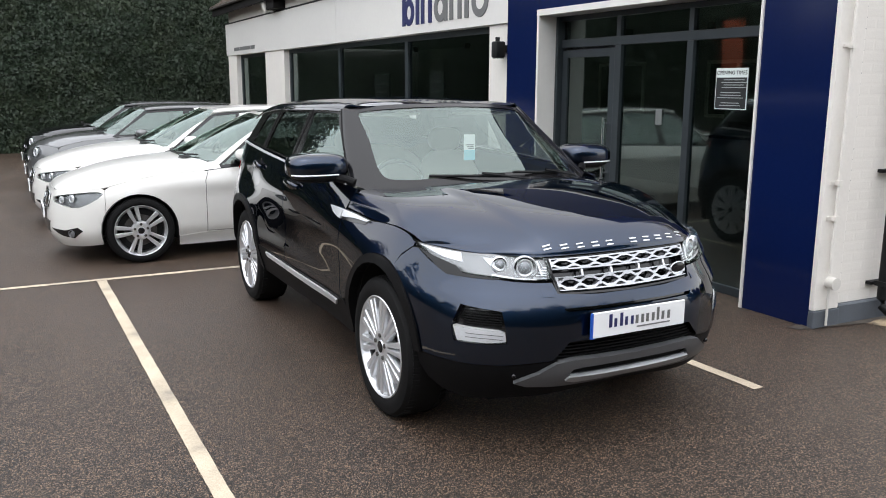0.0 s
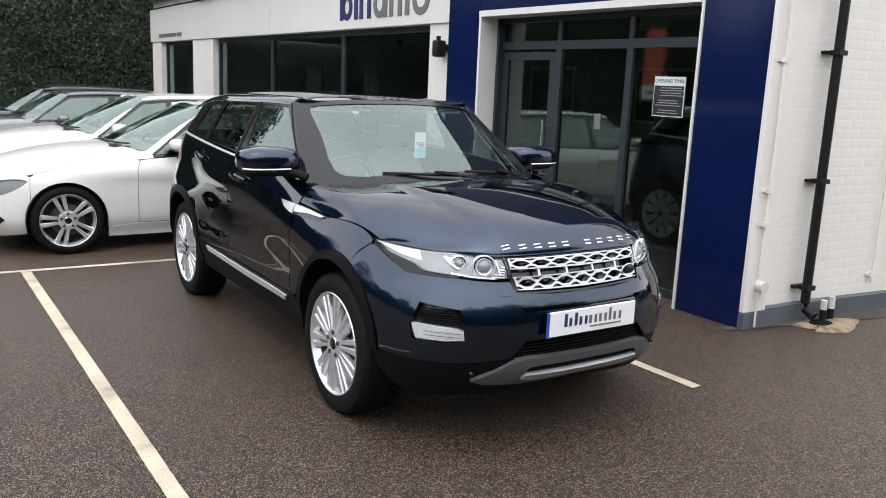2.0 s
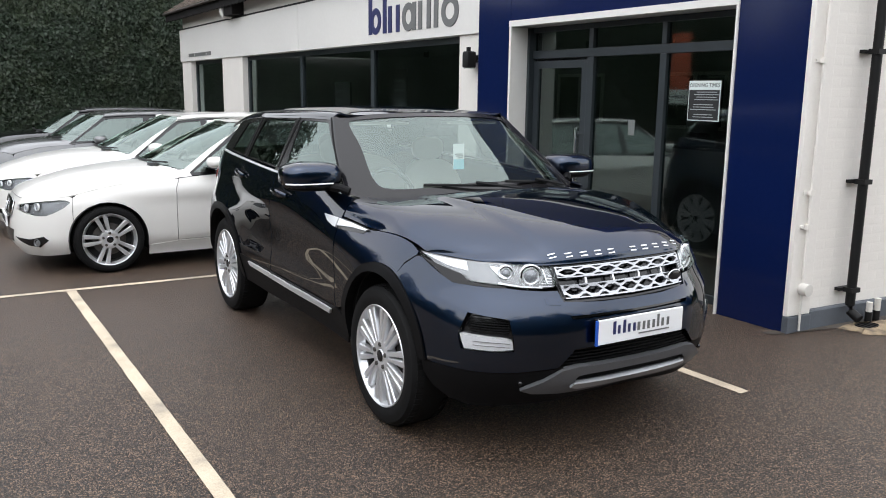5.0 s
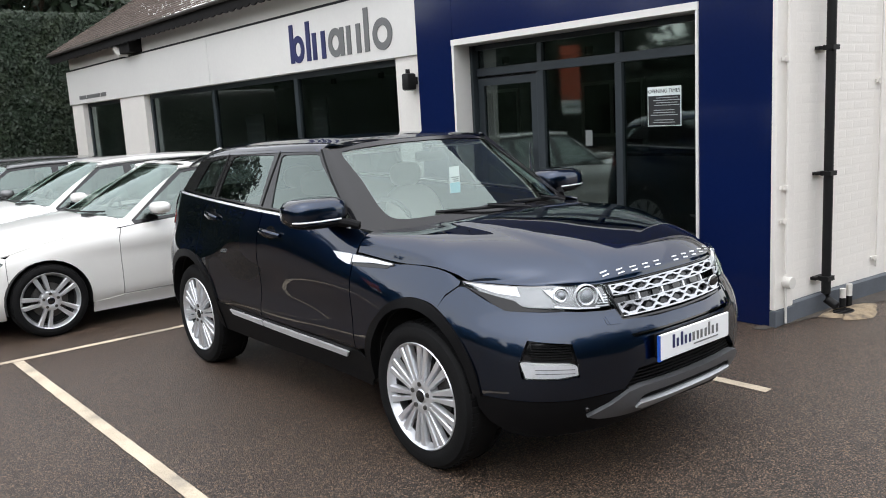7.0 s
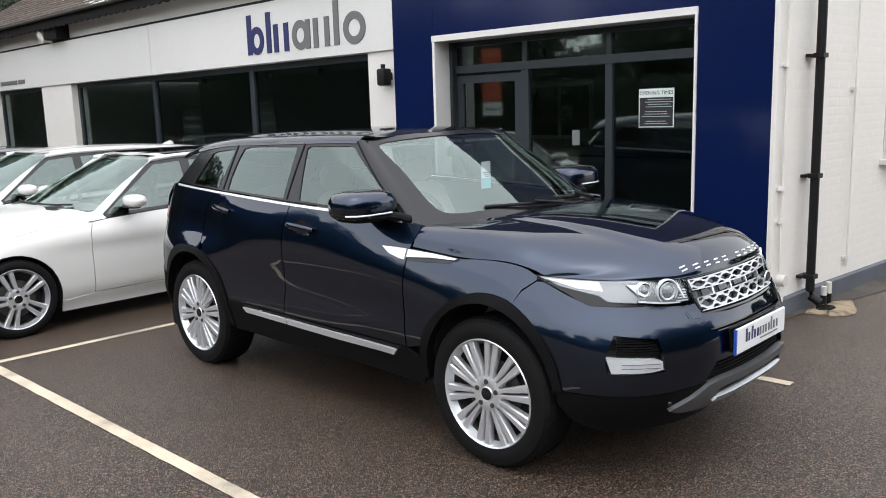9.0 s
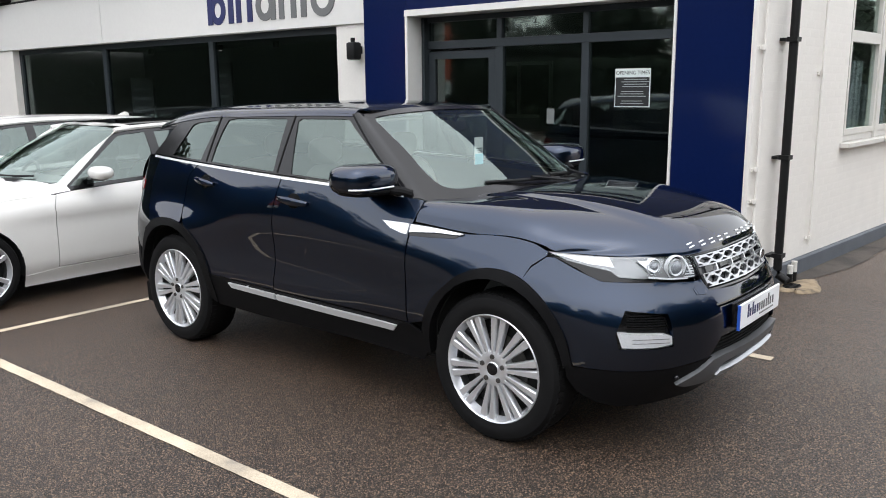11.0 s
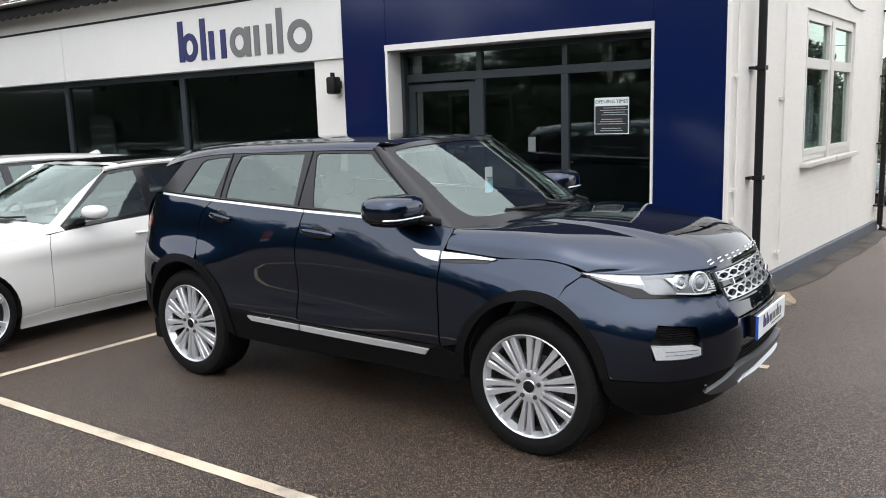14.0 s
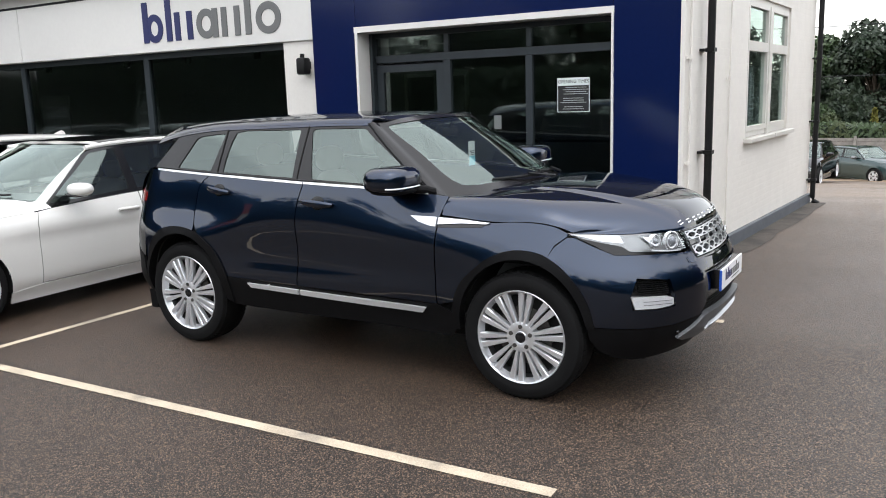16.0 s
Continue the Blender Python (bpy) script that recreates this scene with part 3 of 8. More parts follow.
wall_pipe("downpipe", "black downpipe fixed to the white wall with brackets", 0.70, 0.036, 0.06, 3.7, "black", (0.28, 1.11, 2.06, 2.9))
wall_pipe("downpipe", "black downpipe at the far corner of the white wall", LEN - 0.06, 0.038, -0.13, 3.7, "black", (0.25, 1.15, 2.1, 3.0))
cond = wall_pipe("conduit", "thin white conduit with clips on the corner board", 0.145, 0.011, 0.30, 3.7, "brick_white", (0.80, 1.05, 1.98), 0.008)
part("junction_box", tube([(0.17, -0.045, 0.33), (0.17, -0.11, 0.33)], 0.045, 18), "white_upvc", cond, "round white junction box", True)
part("tail", tube([(0.15, -0.066, 0.30), (0.15, -0.07, 0.02)], 0.009), "white_upvc", cond, "", True)
cb = thing("wall_cable", "slack grey cable looped across the white wall above the window", "cable", at=END)
part("cable", tube([(x, -0.012, 3.02 - 0.12 * ((x - 3.9) / 1.3) - 0.06 * math.sin(math.pi * (x - 3.9) / 1.3)) for x in np.linspace(3.9, 5.2, 12)], 0.008, 6), "sign_grey", cb, "", True)
wall_pipe("conduit", "thin white painted cable down the wall", 1.63, 0.009, 0.12, 3.7, "brick_white", (0.3, 1.8), -0.03)
for i, (x, h) in enumerate(((0.88, 0.17), (0.98, 0.19))):
    st = thing("pipe_stub", "white capped pipe stub with black base beside the downpipe", "pipe", "pipe stubs", at=END @ Matrix.Translation((x, -0.13, 0)))
    part("pipe", tube([(0, 0, 0.09), (0, 0, h)], 0.024, 14), "white_upvc", st, "", True)
    part("base", tube([(0, 0, 0.0), (0, 0, 0.095)], 0.026, 14), "black", st, "", True)
gul = thing("gully", "yellowed crumbling concrete gully surround below the downpipe", "drain", at=END @ Matrix.Translation((0.76, -0.24, 0)))
bm = bmesh.new()
rng = random.Random(77)
ring0, ring1, ring2 = [], [], []
for k in range(28):
    a = 2 * math.pi * k / 28
    c, sn = math.cos(a), math.sin(a)
    w = 1 + 0.22 * math.sin(3 * a + 1) + rng.uniform(-0.1, 0.1)
    ring0.append(bm.verts.new((0.06 + 0.31 * w * c, min(0.19, 0.16 * w * sn), 0.004)))
    ring1.append(bm.verts.new((0.05 + 0.23 * w * c, min(0.185, 0.115 * w * sn), 0.022 + rng.uniform(-0.006, 0.006))))
    ring2.append(bm.verts.new((0.02 + 0.11 * c, 0.05 + 0.07 * sn, 0.014)))
for p, q in ((ring0, ring1), (ring1, ring2)):
    for k in range(28):
        bm.faces.new((p[k], p[(k + 1) % 28], q[(k + 1) % 28], q[k]))
part("surround", bm, "soil", gul, "", True)
part("grate", boxes(*[(-0.10 + 0.045 * k, -0.03, 0.004, -0.075 + 0.045 * k, 0.13, 0.013) for k in range(6)]), "black", gul)

br = thing("eaves_bracket", "weathered white wedge bracket with black box under the tiled eaves", "bracket")
bm = bmesh.new()
rows = [[bm.verts.new((x, y, z)) for y, z in ((17.02, 3.46), (16.82, 3.46), (16.70, 3.34), (16.57, 3.15), (16.61, 3.12), (16.80, 3.22), (16.93, 3.34))] for x in (4.95, 5.205)]
for k in range(7):
    bm.faces.new((rows[0][k], rows[0][(k + 1) % 7], rows[1][(k + 1) % 7], rows[1][k]))
bm.faces.new(rows[0])
bm.faces.new(rows[1][::-1])
bmesh.ops.recalc_face_normals(bm, faces=bm.faces)
part("wedge", bm, "white_upvc", br, "flaking white wedge")
part("box", box(bmesh.new(), 4.96, 16.04, 3.16, 5.204, 16.565, 3.46, 0.01), "black_wood", br, "black box")
# roof over the showroom front, with eaves
EX, EZ, RY = 4.88, 3.50, 21.15
bm = bmesh.new()
n = 34
pitch_run, pitch_rise = 0.098, 0.068
for i in range(n):
    x0, z0 = EX + i * pitch_run, EZ + 0.06 + i * pitch_rise
    y1 = RY - i * pitch_run
    k = int((y1 - 7.7) / 0.17)
    rngt = random.Random(i)
    for j in range(k + 1):
        ya, yb = y1 - j * 0.17 + 0.002, max(7.7, y1 - (j + 1) * 0.17 + 0.006)
        dz = rngt.uniform(-0.004, 0.006)
        q = [(x0 - 0.02, ya, z0 - 0.004 + dz), (x0 - 0.02, yb, z0 - 0.004 + dz), (x0 + 0.13, yb, z0 + 0.068), (x0 + 0.13, ya, z0 + 0.068),
             (x0 - 0.02, ya, z0 - 0.024 + dz), (x0 - 0.02, yb, z0 - 0.024 + dz)]
        v = [bm.verts.new(p) for p in q]
        bm.faces.new((v[0], v[1], v[2], v[3]))
        bm.faces.new((v[4], v[5], v[1], v[0]))
tagged(part("roof", bm, "tile"), "brown clay tiled pitched roof over the showroom", "roof", kind="structure")
structure("roof_deck", boxes((EX + 0.03, 7.7, EZ - 0.0, 5.3, RY, EZ + 0.03)), "wood_dark", "dark stained eaves boarding", "roof")
bm = bmesh.new()
rngt = random.Random(8)
rows = []
for i in range(int((RY - 7.7) / 0.055) + 1):
    y = RY - 0.055 * i
    low = EZ - 0.150 - 0.034 * abs(math.sin(math.pi * i / 4.0)) ** 0.6 + rngt.uniform(-0.006, 0.006)
    rows.append([bm.verts.new(p) for p in ((EX + 0.025, y, EZ - 0.003), (EX + 0.025, y, low), (EX + 0.045, y, low), (EX + 0.045, y, EZ - 0.003))])
for p, q in zip(rows, rows[1:]):
    for k in range(4):
        bm.faces.new((p[k], q[k], q[(k + 1) % 4], p[(k + 1) % 4]))
bmesh.ops.recalc_face_normals(bm, faces=bm.faces)
structure("fascia_board", bm, "black_wood", "black scalloped board under the eaves", "trim")
for k in range(27):
    y = RY - 0.1 - k * 0.5
    if y > 7.8:
        tagged(part("rafter_end", boxes((EX + 0.05, y - 0.03, EZ - 0.05, 5.21, y + 0.03, EZ - 0.002)), "wood_dark"), "dark stained rafter end below the tiled eaves", "rafter", "rafter ends", kind="structure")
tagged(part("gutter", tube([(EX - 0.02, 7.7, EZ + 0.0), (EX - 0.02, RY, EZ + 0.0)], 0.030, 10), "wood_dark", None, "", True), "slim dark gutter along the tiled eaves", "gutter", kind="structure")


# ---- cars: shells, panels, wheels ----
from mathutils.bvhtree import BVHTree
from mathutils.geometry import delaunay_2d_cdt

M.update({
    "paint_navy": mat("dark_navy_metallic_paint", (0.0072, 0.0180, 0.0425), 0.42, 0.0, vary=0.03, scale=2, fine=900, bump=0.0, coat=1.0, spec=0.0),
    "paint_white": mat("white_car_paint", (0.70, 0.69, 0.66), 0.3, 0.0, vary=0.015, scale=2, fine=300, bump=0.0, coat=0.8),
    "paint_grey": mat("grey_metallic_paint", (0.12, 0.122, 0.125), 0.32, 0.5, vary=0.03, scale=2, fine=500, bump=0.0, coat=1.0),
    "paint_black": mat("black_car_paint", (0.005, 0.005, 0.006), 0.4, 0.0, vary=0.03, bump=0.0, coat=1.0, spec=0.0),
    "paint_teal": mat("dark_green_car_paint", (0.015, 0.04, 0.042), 0.3, 0.2, vary=0.03, bump=0.0, coat=1.0),
    "cladding": mat("black_textured_plastic", (0.0055, 0.0055, 0.006), 0.5, vary=0.12, scale=12, fine=700, bump=0.25, dist=0.001, spec=0.1),
    "gloss_black": mat("gloss_black_trim", (0.008, 0.008, 0.009), 0.12, vary=0.05, bump=0.0),
    "satin_black": mat("grey_black_pillar_trim", (0.009, 0.0085, 0.009), 0.16, vary=0.05, bump=0.0, spec=0.36),
    "well": mat("well_lining_and_gap_shade", (0.006, 0.006, 0.006), 0.9, vary=0.2, bump=0.2),
    "rubber": mat("tyre_rubber", (0.0065, 0.0065, 0.0068), 0.7, vary=0.15, scale=14, fine=200, bump=0.2, dist=0.002, spec=0.15),
    "alloy": mat("silver_alloy_wheel", (0.70, 0.71, 0.73), 0.3, 0.7, vary=0.04, scale=8, bump=0.0),
    # darker copy of the wheel alloy, with the barrel's shade in its colour
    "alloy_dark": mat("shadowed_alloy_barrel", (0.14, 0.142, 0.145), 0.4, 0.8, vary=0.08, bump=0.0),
    "skid": mat("satin_grey_skid_plate", (0.12, 0.123, 0.13), 0.42, 0.5, vary=0.04, scale=8, bump=0.03),
    "silver": mat("bright_silver_trim", (0.80, 0.81, 0.83), 0.3, 0.6, vary=0.02, bump=0.0),
    "grille_silver": mat("satin_grille_silver", (0.47, 0.48, 0.50), 0.28, 0.8, vary=0.02, bump=0.0),
    "skid_bar": mat("satin_light_bar", (0.42, 0.43, 0.45), 0.35, 0.7, vary=0.03, bump=0.0),
    "disc": mat("brake_disc", (0.10, 0.095, 0.09), 0.5, 0.8, vary=0.2, scale=30, bump=0.1),
    "car_glass": glass("car_glass", (0.34, 0.38, 0.37), 0.85),
    "screen_glass": glass("windscreen_glass", (0.70, 0.77, 0.74), 1.0),
    "tint_glass": glass("tinted_glass", (0.30, 0.33, 0.32), 0.6),
    "lamp_glass": glass("lamp_cover", (0.95, 0.96, 0.97), -0.22),
    "lens": mat("clear_lamp_lens", (0.22, 0.23, 0.25), 0.06, 0.0, vary=0.03, bump=0.0, coat=1.0),
    "reflector": mat("lamp_reflector", (0.8, 0.81, 0.83), 0.25, 0.35, vary=0.05, scale=30, bump=0.0),
    "lamp_grey": mat("lamp_inner_silver", (0.15, 0.153, 0.16), 0.25, 0.4, vary=0.05, bump=0.0),
    "lamp_silver": mat("headlamp_inner_silver", (0.25, 0.25, 0.252), 0.22, 0.6, vary=0.05, bump=0.0),
    "red_lamp": mat("red_tail_lamp", (0.22, 0.008, 0.008), 0.15, vary=0.05, bump=0.0, coat=1.0),
    "seat": mat("pale_leather", (0.42, 0.39, 0.35), 0.5, vary=0.05, scale=8, bump=0.1),
    "seat_dark": mat("dark_leather", (0.03, 0.03, 0.031), 0.5, vary=0.1, bump=0.1),
    "dash": mat("dark_dashboard", (0.045, 0.045, 0.047), 0.6, vary=0.1, bump=0.1),
    "lining": mat("pale_headlining", (0.5, 0.49, 0.46), 0.9, vary=0.04, bump=0.05),
    "plate_white": mat("white_number_plate", (0.82, 0.83, 0.84), 0.35, vary=0.01, bump=0.0),
    "plate_blue": mat("blue_plate_band", (0.02, 0.09, 0.45), 0.35, vary=0.02, bump=0.0),
    "tag_blue": mat("pale_blue_tag", (0.25, 0.6, 0.72), 0.6, vary=0.03, bump=0.0),
})

navy = M["paint_navy"].node_tree.nodes["Principled BSDF"]
navy.inputs["Coat IOR"].default_value = 1.58
navy.inputs["Metallic"].default_value, navy.inputs["Specular Tint"].default_value, navy.inputs["Roughness"].default_value = 1.0, (0.10, 0.14, 0.22, 1), 0.33


def hermite(xs, ys, x):
    """Smooth curve through the points, its slope held flat where they level out. ys may hold rows."""
    xs, ys = np.asarray(xs, float), np.asarray(ys, float)
    x = min(max(x, xs[0]), xs[-1])
    i = min(max(int(np.searchsorted(xs, x)) - 1, 0), len(xs) - 2)
    h = xs[i + 1] - xs[i]

    def slope(k):
        if k == 0:
            return (ys[1] - ys[0]) / (xs[1] - xs[0])
        if k == len(xs) - 1:
            return (ys[-1] - ys[-2]) / (xs[-1] - xs[-2])
        a, b = xs[k] - xs[k - 1], xs[k + 1] - xs[k]
        return ((ys[k] - ys[k - 1]) / a * b + (ys[k + 1] - ys[k]) / b * a) / (a + b)

    t = (x - xs[i]) / h
    return (2 * t**3 - 3 * t**2 + 1) * ys[i] + (t**3 - 2 * t**2 + t) * h * slope(i) + (3 * t**2 - 2 * t**3) * ys[i + 1] + (t**3 - t**2) * h * slope(i + 1)


class Shell:
    """The side and ends of a body: an outline in plan, moved in and out by height. u across, v back from the front axle."""

    def __init__(self, plan, zs, stations):
        k = list(range(len(plan)))
        fine = [hermite(k, plan, t) for t in np.linspace(0, len(plan) - 1, 600)]
        self.pts = np.array(fine)
        d = np.hypot(*np.diff(self.pts, axis=0).T)
        self.s = np.concatenate([[0], np.cumsum(d)])
        self.v_up = np.maximum.accumulate(self.pts[:, 1] + np.arange(600) * 1e-7)
        self.u_max = int(np.argmax(self.pts[:, 0]))
        self.zs = zs
        self.stations = [(self.sv(v), o) for v, o in stations]
        self.ss = [a for a, _ in self.stations]
        self.oo = [o for _, o in self.stations]

    def sv(self, v):
        return float(np.interp(v, self.v_up, self.s))

    def su(self, u):
        n = self.u_max + 1
        return float(np.interp(u, np.maximum.accumulate(self.pts[:n, 0] + np.arange(n) * 1e-7), self.s[:n]))

    def at(self, s, z, lift=0.0):
        sign = 1.0 if s >= 0 else -1.0
        s = abs(s)
        u, v = np.interp(s, self.s, self.pts[:, 0]), np.interp(s, self.s, self.pts[:, 1])
        a, b = s - 0.03, s + 0.03
        du = np.interp(b, self.s, self.pts[:, 0]) - (np.interp(a, self.s, self.pts[:, 0]) if a >= 0 else -np.interp(-a, self.s, self.pts[:, 0]))
        dv = np.interp(b, self.s, self.pts[:, 1]) - np.interp(abs(a), self.s, self.pts[:, 1])
        n = math.hypot(du, dv) or 1.0
        off = float(hermite(self.zs, hermite(self.ss, self.oo, s), z)) + lift
        return Vector((sign * (u + dv / n * off), v - du / n * off, z))


def dense(poly, res):
    out = []
    for i, p in enumerate(poly):
        q = poly[(i + 1) % len(poly)]
        n = max(1, int(math.ceil(math.hypot(q[0] - p[0], q[1] - p[1]) / res)))
        out += [(p[0] + (q[0] - p[0]) * k / n, p[1] + (q[1] - p[1]) * k / n) for k in range(n)]
    return out


def inside(x, y, poly):
    c = False
    j = len(poly) - 1
    for i in range(len(poly)):
        xi, yi = poly[i]
        xj, yj = poly[j]
        if (yi > y) != (yj > y) and x < (xj - xi) * (y - yi) / (yj - yi) + xi:
            c = not c
        j = i
    return c


def curve(pts, n=6):
    """A smooth line through open points, for outlines."""
    k = list(range(len(pts)))
    return [tuple(hermite(k, pts, t)) for t in np.linspace(0, len(pts) - 1, (len(pts) - 1) * n + 1)]


def arc(cx, cy, rx, a0, a1, n=18, ry=None):
    ry = ry or rx
    return [(cx + rx * math.cos(radians(a0 + (a1 - a0) * i / n)), cy + ry * math.sin(radians(a0 + (a1 - a0) * i / n))) for i in range(n + 1)]


def panel(name, poly, place, material, parent, res=0.04, holes=(), skirt=0.012, ref=None, label="", mirror=False, flip=False):
    """A sheet cut to an outline, laid on a curved surface place(a, b), with its edges turned in. mirror: laid on the other side."""
    loops = [dense(poly, res)] + [dense(h, min(res, 0.02)) for h in holes]
    pts, edges = [], []
    for lp in loops:
        k = len(pts)
        pts += lp
        edges += [(k + i, k + (i + 1) % len(lp)) for i in range(len(lp))]
    nb = len(pts)
    border = np.array(pts)
    xs, ys = [p[0] for p in poly], [p[1] for p in poly]
    row, y = 0, min(ys) + res * 0.5
    while y < max(ys):
        x = min(xs) + res * (0.5 if row % 2 else 0.0)
        while x < max(xs):
            if inside(x, y, poly) and not any(inside(x, y, h) for h in holes) and ((border - (x, y)) ** 2).sum(1).min() > (0.45 * res) ** 2:
                pts.append((x, y))
            x += res
        y += res * 0.87
        row += 1
    vs, _, fs, *_ = delaunay_2d_cdt([Vector(p) for p in pts], edges, [], 0, 1e-6)
    bm = bmesh.new()
    sg = -1.0 if mirror else 1.0
    verts = []
    for p in vs:
        q = place(p[0], p[1])
        verts.append(bm.verts.new((q[0] * sg, q[1], q[2])))
    for f in fs:
        cx, cy = sum(vs[i][0] for i in f) / len(f), sum(vs[i][1] for i in f) / len(f)
        if inside(cx, cy, poly) and not any(inside(cx, cy, h) for h in holes):
            try:
                bm.faces.new([verts[i] for i in f])
            except ValueError:
                pass
    bmesh.ops.delete(bm, geom=[v for v in bm.verts if not v.link_faces], context="VERTS")
    bmesh.ops.recalc_face_normals(bm, faces=bm.faces)
    bm.normal_update()
    c = Vector(ref) if ref else None
    score = 0.0
    for f in bm.faces:
        m = f.calc_center_median()
        o = m - (c if c else Vector((0, min(max(m.y, 0.0), 2.6), 0.6)))
        score += f.normal.dot(o.normalized()) * f.calc_area()
    if (score < 0) != flip:
        bmesh.ops.reverse_faces(bm, faces=bm.faces)
        bm.normal_update()
    if skirt:
        rim = [e for e in bm.edges if len(e.link_faces) == 1]
        inner = {}
        for e in rim:
            for v in e.verts:
                if v not in inner:
                    inner[v] = v.co - v.normal * skirt
        made = {v: bm.verts.new(co) for v, co in inner.items()}
        for e in rim:
            f = e.link_faces[0]
            a, b = e.verts
            lv = list(f.verts)
            if lv[(lv.index(a) + 1) % len(lv)] != b:
                a, b = b, a
            bm.faces.new((b, a, made[a], made[b]))
    return part(name, bm, material, parent, label, True, 40)


def net(name, rows, material, parent, nu=36, nv=36, mirrored=True, label="", shape=None, skirt=0.0, up=(0, 0, 1)):
    """A smooth sheet through a grid of points, mirrored about the middle."""
    rows = np.array(rows, float)
    if mirrored:
        left = rows[:, :0:-1].copy()
        left[:, :, 0] *= -1
        rows = np.concatenate([left, rows], axis=1)
        nu = nu * 2
    a, b = list(range(rows.shape[0])), list(range(rows.shape[1]))
    grid = []
    for t in np.linspace(0, a[-1], nv):
        line = hermite(a, rows, t)
        grid.append([hermite(b, line, s) for s in np.linspace(0, b[-1], nu)])
    bm = bmesh.new()
    g = [[bm.verts.new(shape(p) if shape else p) for p in r] for r in grid]
    for i in range(nv - 1):
        for j in range(nu - 1):
            bm.faces.new((g[i][j], g[i + 1][j], g[i + 1][j + 1], g[i][j + 1]))
    bm.normal_update()
    n = sum((f.normal for f in bm.faces), Vector())
    if n.dot(Vector(up)) < 0:
        bmesh.ops.reverse_faces(bm, faces=bm.faces)
        bm.normal_update()
    if skirt:
        rim = [e for e in bm.edges if len(e.link_faces) == 1]
        made = {}
        for e in rim:
            for v in e.verts:
                if v not in made:
                    made[v] = bm.verts.new(v.co - v.normal * skirt)
        for e in rim:
            f = e.link_faces[0]
            p, q = e.verts
            lv = list(f.verts)
            if lv[(lv.index(p) + 1) % len(lv)] != q:
                p, q = q, p
            bm.faces.new((q, p, made[p], made[q]))
    return part(name, bm, material, parent, label, True, 40)


def spoke(a, half0, half1, r0, r1, x0, x1, thick, q0=0.0, q1=0.0):
    """One spoke of a wheel, rounded on its face, from hub to rim."""
    bm = bmesh.new()
    n = 9
    rings = []
    for i in range(n):
        t = i / (n - 1)
        r = r0 + (r1 - r0) * t
        w = half0 + (half1 - half0) * t
        x = x0 + (x1 - x0) * (t ** 1.6)
        prof = [(-w, -thick), (-w, -0.006), (-w * 0.72, 0.0), (w * 0.72, 0.0), (w, -0.006), (w, -thick)]
        o = q0 + (q1 - q0) * t
        rings.append([bm.verts.new((x + d, r * math.cos(a) - (q + o) * math.sin(a), r * math.sin(a) + (q + o) * math.cos(a))) for q, d in prof])
    for p, q in zip(rings, rings[1:]):
        for k in range(5):
            bm.faces.new((p[k], q[k], q[k + 1], p[k + 1]))
    bmesh.ops.recalc_face_normals(bm, faces=bm.faces)
    return bm


